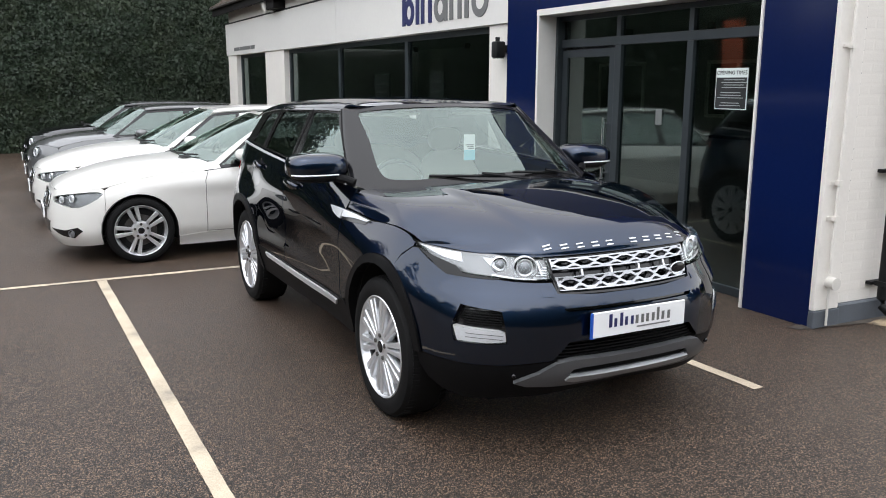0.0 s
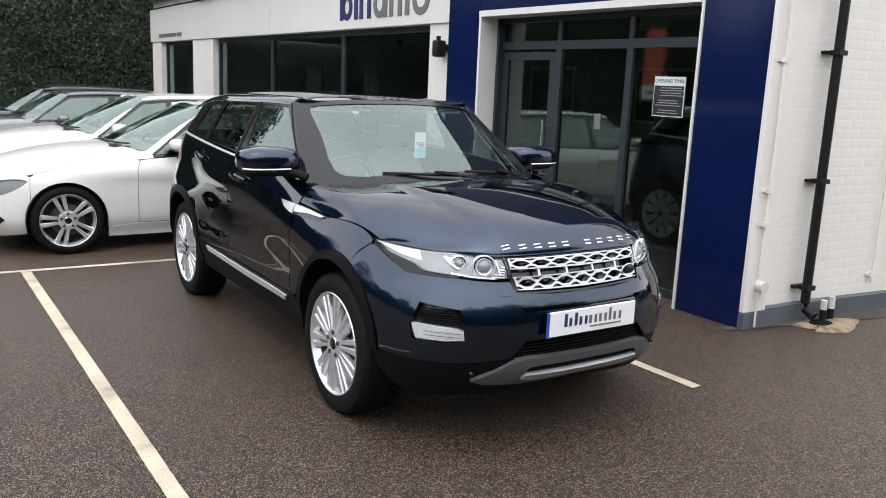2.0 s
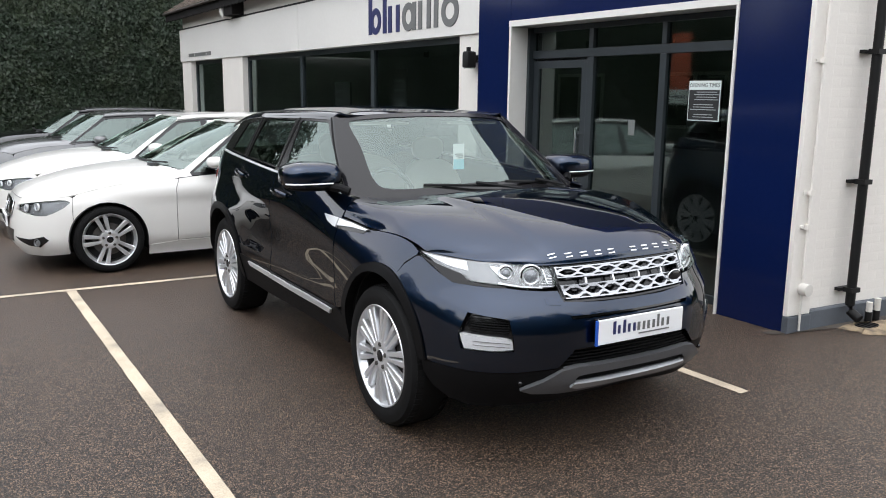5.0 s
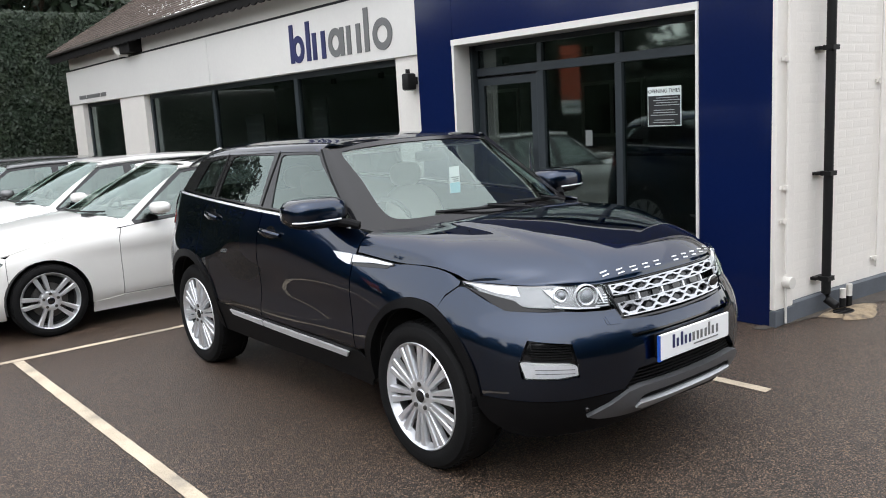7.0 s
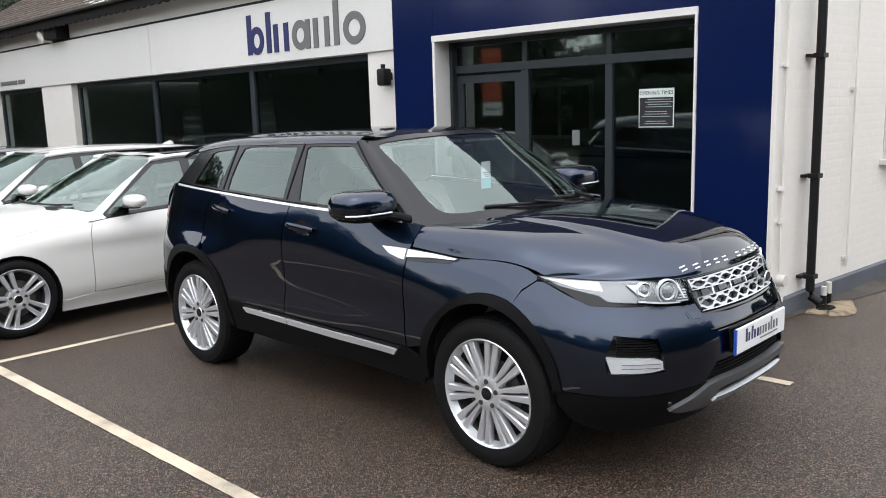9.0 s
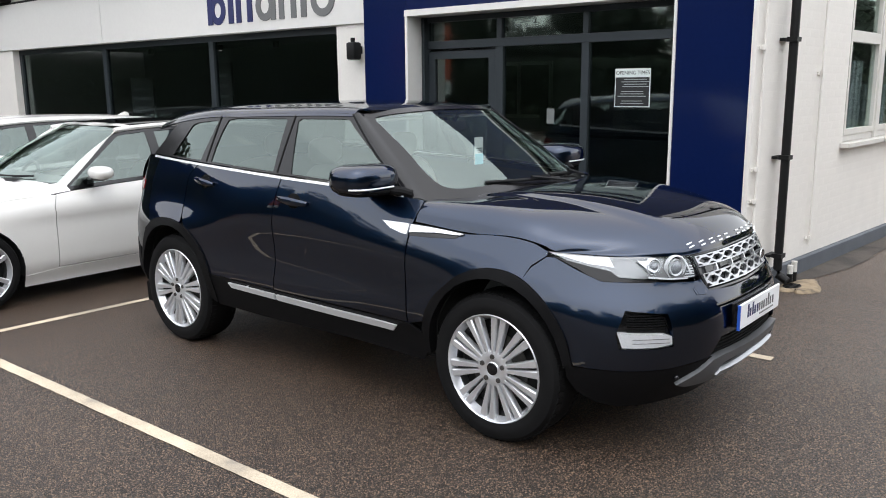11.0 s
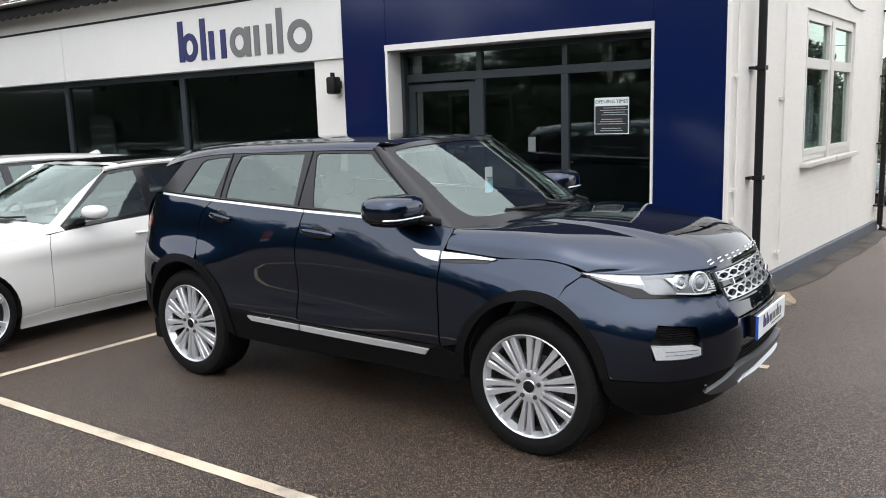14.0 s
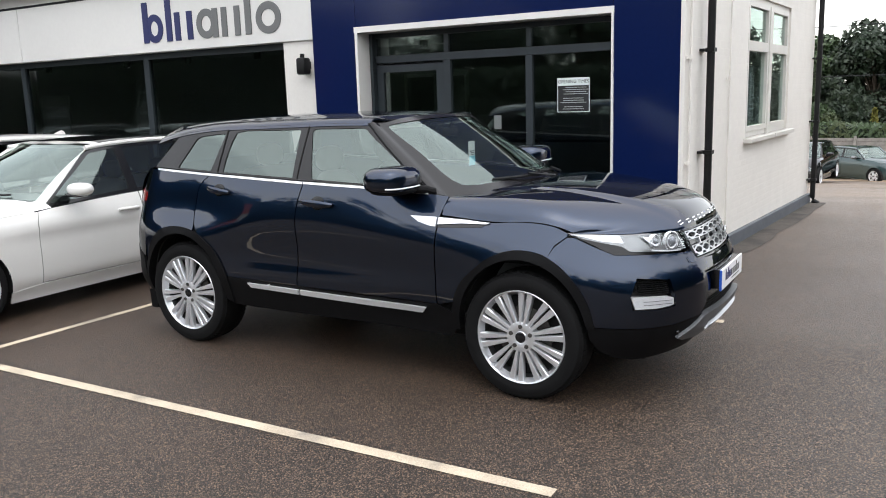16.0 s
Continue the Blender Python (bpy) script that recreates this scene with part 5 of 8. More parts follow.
    panel("fog_cover", U([(0.813, 0.633), (0.73, 0.628), (0.66, 0.623), (0.635, 0.613), (0.631, 0.573), (0.70, 0.564), (0.801, 0.565)]), suv_side(0.004), "lamp_glass", fg, mirror=side, res=0.03, skirt=0.008).visible_shadow = False
    for z in (0.584, 0.602):
        panel("fog_rib", U([(0.775, z + 0.004), (0.70, z + 0.003), (0.645, z), (0.645, z - 0.0025), (0.70, z + 0.0005), (0.775, z + 0.0015)]), suv_side(-0.003), "lamp_silver", fg, mirror=side, res=0.03, skirt=0.002)
    # mirror
    mr = ellipsoid("door_mirror", (sgn * 0.965, 0.785, 1.240), (0.176, 0.135, 0.080), "paint_navy", suv, "body-coloured door mirror with indicator strip", 24, 3.3)
    ellipsoid("mirror_base", (sgn * 0.952, 0.782, 1.182), (0.162, 0.122, 0.030), "cladding", mr, power=2.6)
    part("mirror_arm", tube([(sgn * 0.80, 0.600, 1.155), (sgn * 0.835, 0.635, 1.172), (sgn * 0.90, 0.71, 1.186)], 0.026, 10), "cladding", mr, "", True)
    strip = []
    for a in np.linspace(-0.35, 1.3, 16):
        du, dy = 0.172 * math.copysign(abs(math.sin(a)) ** 0.606, a), 0.132 * math.cos(a) ** 0.606
        strip.append((sgn * (0.965 + du), 0.785 - dy, 1.202))
    part("indicator", tube(strip, 0.0052, 8), "silver", mr, "clear indicator strip", True)
    panel("mirror_glass", [(0.090 * math.cos(a), 0.055 * math.sin(a)) for a in np.linspace(0, 2 * math.pi, 21)[:-1]], lambda a, b: Vector((0.965 + a, 0.905, 1.238 + b)), "silver", mr, mirror=side, res=0.04, skirt=0.004, ref=(0, 0.5, 1.25))
    # tail lamp
    panel("tail_lamp", V([(3.10, 1.082), (3.16, 1.09), (3.2, 1.10), (3.27, 1.09), (3.27, 1.01), (3.15, 1.005), (3.11, 1.02)]), suv_side(0.006), "red_lamp", suv, mirror=side, res=0.04, label="red tail lamp")
    # wheels and wells
    for vv, op in ((0.0, F_OPEN), (2.66, R_OPEN)):
        wheel(suv, (sgn * 0.910, vv, 0.366), 0.370, 0.268, 0.235, "twin", sgn, "silver twin-spoke alloy wheel with black tyre")
        bm = lathe([(0.0, 0.452), (-0.36, 0.452), (-0.36, 0.0)], 40)
        bmesh.ops.scale(bm, verts=bm.verts, vec=(1, 0.87, 1))
        bmesh.ops.translate(bm, verts=bm.verts, vec=(0.905 if not side else 0, 0, 0))
        if side:
            for q in bm.verts:
                q.co.x = -0.905 - q.co.x
        bmesh.ops.translate(bm, verts=bm.verts, vec=(0, vv, 0.38))
        bmesh.ops.delete(bm, geom=[q for q in bm.verts if q.co.z < 0.40], context="VERTS")
        part("wheel_well", bm, "well", suv, "", True)

# front end, across both sides
bottom = U([(-0.44, 0.485), (-0.36, 0.568), (-0.2, 0.574), (0, 0.575), (0.2, 0.574), (0.36, 0.568), (0.44, 0.485)])
half_r = V(curve([(-0.78, 0.462), (-0.70, 0.460), (-0.60, 0.460), (-0.430, 0.466)])) + V(curve(F_ARCH[::-1]))[1:23] + V([(-0.197, 0.888), (-0.262, 0.938)]) + V(curve([(-0.30, 0.938), (-0.40, 0.898), (-0.50, 0.861)])) + U([(0.68, 0.845), (0.60, 0.836), (0.50, 0.831), (0.43, 0.832), (0.405, 0.785), (0.2, 0.772)])
half_l = [(-s, z) for s, z in half_r[::-1]]
FOG_L = [(-s, z) for s, z in FOG]
slot = U([(0.385, 0.722), (0.37, 0.706), (-0.37, 0.706), (-0.385, 0.722)])
panel("front_bumper", bottom + half_r + half_l, suv_side(), "paint_navy", suv, holes=(FOG, FOG_L, slot), res=0.035, skirt=0.03, label="painted front bumper")
panel("bumper_slot", slot, suv_side(-0.02), "gloss_black", suv, res=0.05, skirt=0)
panel("lower_grille", U([(-0.47, 0.46), (-0.37, 0.60), (0.37, 0.60), (0.47, 0.46)]), suv_side(-0.04), "gloss_black", suv, res=0.04, skirt=0, label="black lower grille mesh")
for j in range(6):
    z = 0.484 + 0.0155 * j
    k = 0.43 - 0.075 * j / 5
    panel("grille_slat", U([(-k, z), (0, z + 0.001), (k, z), (k, z - 0.006), (0, z - 0.005), (-k, z - 0.006)]), suv_side(-0.02), "cladding", suv, res=0.05, skirt=0.02)
lower = V(curve([(-0.78, 0.458), (-0.70, 0.456), (-0.60, 0.456), (-0.432, 0.460)])) + V([(-0.388, 0.459), (-0.396, 0.40), (-0.44, 0.335), (-0.52, 0.288), (-0.63, 0.266)]) + U([(0.45, 0.285), (0.2, 0.30), (0, 0.30)])
lower_l = [(-s, z) for s, z in lower[::-1]][1:]
panel("lower_bumper", U([(0, 0.482), (0.42, 0.480)]) + lower + lower_l + U([(-0.42, 0.480)]), suv_side(-0.004), "cladding", suv, res=0.04, skirt=0.03, label="black textured lower bumper")
# grey skid plate with a bright bar
sk = U([(0, 0.482), (0.35, 0.486), (0.425, 0.474), (0.50, 0.425), (0.60, 0.372), (0.55, 0.352), (0.42, 0.345), (0.2, 0.342), (0, 0.342)])
sk_hole = U([(-0.34, 0.438), (-0.29, 0.443), (0, 0.445), (0.29, 0.443), (0.34, 0.438), (0.365, 0.412), (0.33, 0.398), (0, 0.396), (-0.33, 0.398), (-0.365, 0.412)])
panel("skid_plate", sk + [(-s, z) for s, z in sk[::-1]][1:-1], suv_side(0.018), "skid", suv, holes=(sk_hole,), res=0.03, skirt=0.035, label="satin grey skid plate")
panel("skid_bar", U([(-0.36, 0.400), (0, 0.394), (0.36, 0.400), (0.375, 0.380), (0.33, 0.366), (0, 0.360), (-0.33, 0.366), (-0.375, 0.380)]), suv_side(0.030), "skid_bar", suv, res=0.04, skirt=0.02, label="bright bar of the skid plate")
for uu in (0.60, -0.60):
    c = SUV.at(su(0.60), 0.41, 0.0)
    ellipsoid("parking_sensor", (c.x * (1 if uu > 0 else -1), c.y, c.z), (0.012, 0.012, 0.012), "gloss_black", suv, seg=10)
# grille: two bright bands with hexagonal holes
panel("grille_backing", U([(-0.47, 0.945), (0.47, 0.945), (0.40, 0.775), (-0.40, 0.775)]), suv_side(-0.055), "gloss_black", suv, res=0.05, skirt=0, label="black grille backing")
gr = panel("grille_surround", U([(-0.456, 0.940), (0, 0.944), (0.456, 0.940), (0.40, 0.778), (0, 0.770), (-0.40, 0.778)]), suv_side(-0.012), "gloss_black", suv, res=0.03, skirt=0.03,
           holes=(U([(-0.438, 0.933), (0, 0.937), (0.438, 0.933), (0.39, 0.786), (0, 0.779), (-0.39, 0.786)]),), label="black grille surround")


def hex_band(z0, z1, w0, w1):
    """A bright band pierced by a row of flat diamonds, with half diamonds along both edges."""
    zc, h, n = (z0 + z1) / 2, (z1 - z0) / 2, 7
    w = (w0 + w1) / 2 - 0.010
    step = 2 * w / n
    e, q = 0.0036, 0.52
    holes = []
    for i in range(n):
        c = -w + step * (i + 0.5)
        a, b = step * 0.5 - e * 1.3, step * 0.17
        holes.append(U([(c - a, zc), (c - b, zc + h * q), (c + b, zc + h * q), (c + a, zc), (c + b, zc - h * q), (c - b, zc - h * q)]))
    for i in range(n + 1):
        c = -w + step * i
        a, b = step * 0.5 - step * 0.17 - e * 1.3, step * 0.5 - step * 0.30
        l, r = (0 if i == 0 else 1), (0 if i == n else 1)
        for s in (-1, 1):
            holes.append(U([(c - a * l - 0.003 * (1 - l), zc + s * (h - e)), (c - b * l * 0.45 - 0.003 * (1 - l), zc + s * (h * 0.34 + e)), (c + b * r * 0.45 + 0.003 * (1 - r), zc + s * (h * 0.34 + e)), (c + a * r + 0.003 * (1 - r), zc + s * (h - e))]))
    panel("grille_mesh", U([(-w1, z1), (0, z1 + 0.003), (w1, z1), (w0, z0), (0, z0 - 0.004), (-w0, z0)]), suv_side(0.002), "grille_silver", suv, holes=holes, res=0.03, skirt=0.022, label="silver honeycomb grille band")


hex_band(0.888, 0.934, 0.423, 0.436)
hex_band(0.797, 0.855, 0.391, 0.413)
for i in range(4):
    c = -0.255 + 0.17 * i
    panel("grille_tick", U([(c - 0.006, 0.889), (c + 0.006, 0.889), (c + 0.006, 0.853), (c - 0.006, 0.853)]), suv_side(-0.008), "silver", suv, res=0.03, skirt=0.02)
bx = SUV.at(su(0.333), 0.836, 0.004)
badge = ellipsoid("oval_badge", (bx.x, bx.y, bx.z), (0.052, 0.008, 0.026), "gloss_black", suv, "dark oval badge with silver rim", 24)
rim_pts = [(bx.x + 0.054 * math.cos(a), bx.y + 0.012 * math.cos(a) - 0.003, bx.z + 0.027 * math.sin(a)) for a in np.linspace(0, 2 * math.pi, 33)]
part("badge_rim", tube(rim_pts, 0.0035, 6, cap=False), "silver", badge, "", True)
for side in (True, False):
    panel("washer_cover", U([(0.500, 0.802), (0.425, 0.800), (0.425, 0.775), (0.492, 0.776)]), suv_side(0.0025), "paint_navy", suv, mirror=side, res=0.03, skirt=0.004)

# number plate: white, blue band, wordmark as plain bars
plate = new("number_plate")
plate.parent = suv
plate["label"] = "white plate with blue band and plain blue and grey bars"
pb = bmesh.new()
box(pb, -0.275, -0.954, 0.585, 0.275, -0.942, 0.705, 0.004)
part("plate_board", pb, "plate_white", plate)
part("plate_band", boxes((-0.283, -0.953, 0.583, -0.262, -0.941, 0.703)), "plate_blue", plate, "blue band")
for x0, x1, z0, z1, ma in ((-0.185, -0.168, 0.628, 0.690, 1), (-0.155, -0.140, 0.628, 0.668, 1), (-0.122, -0.106, 0.628, 0.690, 1), (-0.092, -0.077, 0.628, 0.668, 1), (-0.058, -0.043, 0.628, 0.668, 1), (-0.03, -0.014, 0.628, 0.668, 0),
                           (0.004, 0.019, 0.628, 0.668, 0), (0.034, 0.049, 0.628, 0.668, 0), (0.068, 0.083, 0.628, 0.668, 0), (0.098, 0.112, 0.628, 0.690, 0), (0.128, 0.143, 0.628, 0.668, 0), (0.164, 0.179, 0.628, 0.668, 0), (-0.02, 0.18, 0.609, 0.615, 0)):
    part("plate_bar", boxes((x0, -0.9565, z0, x1, -0.9535, z1)), "sign_blue" if ma else "sign_grey", plate)
part("plate_plinth", boxes((-0.26, -0.945, 0.59, 0.26, -0.905, 0.70)), "gloss_black", plate)

# bonnet
BON = [[(0, 0.30, 1.150), (0.30, 0.32, 1.148), (0.50, 0.37, 1.142), (0.65, 0.43, 1.133), (0.756, 0.495, 1.133), (0.842, 0.503, 1.106), (0.880, 0.506, 1.034)],
       [(0, 0.12, 1.178), (0.30, 0.12, 1.174), (0.50, 0.13, 1.160), (0.66, 0.15, 1.145), (0.765, 0.17, 1.124), (0.822, 0.18, 1.075), (0.847, 0.19, 1.010)],
       [(0, -0.12, 1.172), (0.30, -0.12, 1.166), (0.50, -0.11, 1.146), (0.66, -0.09, 1.125), (0.755, -0.08, 1.098), (0.81, -0.07, 1.058), (0.838, -0.06, 1.017)],
       [(0, -0.34, 1.148), (0.30, -0.33, 1.142), (0.50, -0.31, 1.116), (0.64, -0.27, 1.088), (0.73, -0.24, 1.056), (0.785, -0.21, 1.024), (0.815, -0.19, 0.996)],
       [(0, -0.54, 1.112), (0.28, -0.53, 1.106), (0.47, -0.50, 1.078), (0.60, -0.45, 1.046), (0.69, -0.40, 1.015), (0.75, -0.34, 0.99), (0.797, -0.262, 0.968)],
       [(0, -0.70, 1.062), (0.26, -0.69, 1.055), (0.43, -0.655, 1.032), (0.55, -0.595, 1.005), (0.635, -0.52, 0.985), (0.70, -0.44, 0.972), (0.785, -0.285, 0.961)],
       [(0, -0.785, 0.990), (0.25, -0.775, 0.985), (0.43, -0.735, 0.975), (0.545, -0.665, 0.968), (0.632, -0.575, 0.962), (0.70, -0.475, 0.960), (0.780, -0.295, 0.958)],
       [(0, -0.803, 0.948), (0.25, -0.793, 0.947), (0.435, -0.752, 0.944), (0.545, -0.675, 0.948), (0.632, -0.585, 0.951), (0.70, -0.483, 0.954), (0.778, -0.298, 0.956)]]


def bonnet_shape(p):
    """The raised middle of the bonnet, between two creases."""
    k = 0.50 + 0.10 * p[1]
    t = min(max((k - abs(p[0])) / 0.035, 0), 1)
    f = min(max((0.95 - abs(p[1] + 0.15) * 1.5) * 3, 0), 1)
    return (p[0], p[1], p[2] + 0.011 * f * (3 * t * t - 2 * t**3) - 0.004 * f)


bonnet = net("bonnet", BON, "paint_navy", suv, 44, 60, label="dark navy bonnet with raised middle", shape=bonnet_shape, skirt=0.012)
for sgn in (-1, 1):
    bm = bmesh.new()
    for k in range(1):
        vs = [bm.verts.new(p) for p in ((sgn * 0.44, 0.235, 1.1625), (sgn * 0.46, 0.225, 1.1605), (sgn * 0.555, -0.02, 1.147), (sgn * 0.54, -0.01, 1.149))]
        bm.faces.new(vs)
    part("bonnet_vent", bm, "gloss_black", bonnet, "black slot in the bonnet")
# lettering across the nose as plain silver strokes
nose = BVHTree.FromPolygons([v.co.copy() for v in bonnet.data.vertices], [tuple(p.vertices) for p in bonnet.data.polygons])
for i, du in enumerate((0, 1, 2, 3, 4, 5.75, 6.75, 7.75, 8.75, 9.75)):
    u = -0.395 + 0.0815 * du
    hit, n, _, _ = nose.ray_cast(Vector((u, -1.4, 0.981 + 0.004 * (1 - (u / 0.4) ** 2))), Vector((0, 1, 0)))
    if n.y > 0:
        n = -n
    side_dir = Vector((1, 0, 0)) - n * n.x
    side_dir.normalize()
    up_dir = side_dir.cross(n) * -1
    if up_dir.z < 0:
        up_dir = -up_dir
    w, h, k = 0.019, 0.0125, 0.0062
    strokes = [(-w, h - k, w, h), (-w, -h, w, -h + k)]
    bm = boxes(*[(a, b, 0.0, c, d, 0.004) for a, b, c, d in strokes])
    m = Matrix((side_dir, up_dir, n)).transposed().to_4x4()
    bmesh.ops.transform(bm, matrix=Matrix.Translation(hit) @ m, verts=bm.verts)
    bmesh.ops.recalc_face_normals(bm, faces=bm.faces)
    part("letter_bar", bm, "silver", bonnet, "small silver bar")

# windscreen, pillars, roof
WS = [[(0, 0.27, 1.140), (0.25, 0.29, 1.140), (0.48, 0.345, 1.136), (0.64, 0.42, 1.130), (0.765, 0.53, 1.122)],
      [(0, 0.50, 1.292), (0.24, 0.515, 1.290), (0.46, 0.56, 1.282), (0.605, 0.625, 1.270), (0.715, 0.705, 1.255)],
      [(0, 0.76, 1.446), (0.22, 0.77, 1.443), (0.43, 0.805, 1.432), (0.565, 0.855, 1.418), (0.665, 0.915, 1.402)],
      [(0, 1.035, 1.592), (0.21, 1.04, 1.589), (0.40, 1.06, 1.580), (0.53, 1.09, 1.568), (0.618, 1.125, 1.553)]]
ws = net("windscreen", WS, "screen_glass", suv, 24, 24, label="raked windscreen reflecting the pale sky", skirt=0)
ws.visible_shadow = False
WSA = np.array(WS)
for sgn in (-1, 1):
    rows = []
    for i, t in enumerate(np.linspace(0, 3, 13)):
        line = hermite([0, 1, 2, 3], WSA, t)
        a, b = hermite([0, 1, 2, 3, 4], line, 3.78), hermite([0, 1, 2, 3, 4], line, 4.0)
        k = t / 3
        g = suv_glass(0.002)(0.595 + (1.16 - 0.595) * k + 0.02 * math.sin(math.pi * k), 1.140 + (1.556 - 1.140) * k)
        rows.append([(a[0], a[1], a[2] + 0.003), (b[0], b[1], b[2] + 0.006), ((b[0] + g.x) / 2 + 0.012, (b[1] + g.y) / 2 - 0.005, (b[2] + g.z) / 2 + 0.012), (g.x, g.y, g.z)])
    rows = [[(sgn * p[0], p[1], p[2]) for p in r] for r in rows]
    net("windscreen_pillar", rows, "satin_black", suv, 10, 26, mirrored=False, label="satin black windscreen pillar", up=(sgn * 0.6, -0.4, 0.6))
    seal = [rows[i][3] for i in range(13)]
    part("window_seal", tube(seal, 0.006, 6), "rubber", suv, "black rubber seal", True)
# black border round the clear part of the screen, widest at the foot
CLEAR = curve([(0.0, 0.38), (0.6, 0.37), (1.45, 0.30), (2.35, 0.28), (2.93, 0.33), (3.20, 0.47), (3.34, 0.80), (3.37, 1.20), (3.38, 1.85), (3.55, 2.60), (3.50, 2.77), (3.25, 2.83), (1.6, 2.84), (0.0, 2.84)])
CLEAR = [(0.19 * c, 0.27 * t) for c, t in CLEAR]
hole = CLEAR + [(-c, t) for c, t in CLEAR[-2:0:-1]]
rim_line = [(0.19 * 3.98 * x, 0.27 * y) for x, y in ((-1, 0.0), (1, 0.0), (1, 3.0), (-1, 3.0))]


def on_screen(c, t):
    x, y, z = hermite([0, 1, 2, 3, 4], hermite([0, 1, 2, 3], WSA, t / 0.27), min(abs(c) / 0.19, 4.0))
    return Vector((math.copysign(x, c), y - 0.002, z + 0.0035))


panel("screen_border", rim_line, on_screen, "satin_black", suv, holes=(hole,), res=0.05, skirt=0, label="black printed screen border")
ROOF = []
for v, zc in ((1.0, 1.596), (1.18, 1.612), (1.4, 1.621), (1.7, 1.626), (2.1, 1.620), (2.5, 1.607), (2.85, 1.585), (3.08, 1.560)):
    e = min(max((v - 1.0) / 0.18, 0), 1)
    ve = v + 0.15 * (1 - e)
    zd = drip(ve)
    ue = suv_glass(0.004)(ve, zd).x
    ROOF.append([(0, v + 0.03 * (1 - e), zc), (0.22, v + 0.035 * (1 - e), zc - 0.004), (0.42, v + 0.06 * (1 - e), zc - 0.016 + 0.003 * e), (0.56, v + 0.09 * (1 - e), (zc - 0.022) * 0.55 + (zd + 0.012) * 0.45), (ue - 0.030, ve - 0.01, zd + 0.014), (suv_glass(0.006)(ve, zd - 0.026).x, ve, zd - 0.026)])
roof = net("roof", ROOF, "paint_navy", suv, 26, 40, label="dark navy glossy roof", skirt=0.01)
roof_tree = BVHTree.FromPolygons([q.co.copy() for q in roof.data.vertices], [tuple(f.vertices) for f in roof.data.polygons])
for sgn in (-1, 1):
    pts = []
    for v in np.linspace(1.22, 2.95, 24):
        p = roof_tree.ray_cast(Vector((sgn * (suv_glass(0.0)(v, drip(v)).x - 0.085), v, 2.0)), Vector((0, 0, -1)))[0]
        if p:
            pts.append((p.x, p.y, p.z - 0.001))
    part("roof_ditch", tube(pts, 0.004, 6), "rubber", suv, "black roof moulding", True)
# tail: spoiler, rear window, tailgate
SP = [[(0, 3.03, 1.566), (0.3, 3.02, 1.560), (0.5, 2.99, 1.545), (0.60, 2.93, 1.520)], [(0, 3.16, 1.540), (0.3, 3.14, 1.535), (0.5, 3.09, 1.520), (0.585, 3.03, 1.500)], [(0, 3.17, 1.515), (0.3, 3.15, 1.510), (0.5, 3.10, 1.497), (0.60, 3.03, 1.470)]]
net("spoiler", SP, "paint_navy", suv, 16, 12, label="dark navy roof spoiler", skirt=0.03)
TG = [[(0, 3.08, 1.50), (0.35, 3.07, 1.49), (0.58, 3.01, 1.46), (0.66, 2.95, 1.44)], [(0, 3.28, 1.25), (0.4, 3.25, 1.25), (0.66, 3.17, 1.25), (0.77, 3.03, 1.25)]]
net("rear_window", TG, "tint_glass", suv, 14, 8, label="dark rear window", up=(0, 1, 0.4))
TB = [[(0, 3.28, 1.25), (0.4, 3.25, 1.25), (0.66, 3.17, 1.25), (0.78, 3.10, 1.25)], [(0, 3.36, 1.10), (0.4, 3.34, 1.10), (0.68, 3.27, 1.10), (0.80, 3.18, 1.10)], [(0, 3.38, 0.68), (0.4, 3.37, 0.68), (0.7, 3.31, 0.68), (0.83, 3.20, 0.68)]]
net("tailgate", TB, "paint_navy", suv, 14, 14, label="dark navy tailgate", up=(0, 1, 0))
# near-black shell added behind the gaps as the shade in them, and underside
inner = []
for side in (True, False):
    panel("inner_shell", V([(-0.80, 0.30), (-0.80, 0.93), (-0.3, 0.945), (0.0, 0.99), (0.50, 1.0), (0.8, 1.12), (1.6, 1.16), (2.9, 1.2), (3.3, 1.1), (3.36, 0.4), (3.12, 0.36)] + R_OPEN + [(2.1, 0.30), (0.5, 0.30)] + F_OPEN + [(-0.5, 0.30)]), suv_side(-0.055), "well", suv, mirror=side, res=0.06, skirt=0)
part("underside", boxes((-0.62, -0.62, 0.24, 0.62, 3.15, 0.30), (-0.66, 0.5, 0.26, 0.66, 2.12, 0.33)), "well", suv)
net("nose_shell", [[(0, -0.62, 1.0), (0.4, -0.55, 0.98), (0.66, -0.2, 0.95)], [(0, -0.72, 0.9), (0.4, -0.62, 0.9), (0.66, -0.25, 0.9)], [(0, -0.80, 0.6), (0.42, -0.77, 0.6), (0.76, -0.45, 0.6)], [(0, -0.78, 0.3), (0.42, -0.72, 0.3), (0.74, -0.45, 0.3)]], "well", suv, 14, 14, up=(0, -1, 0))
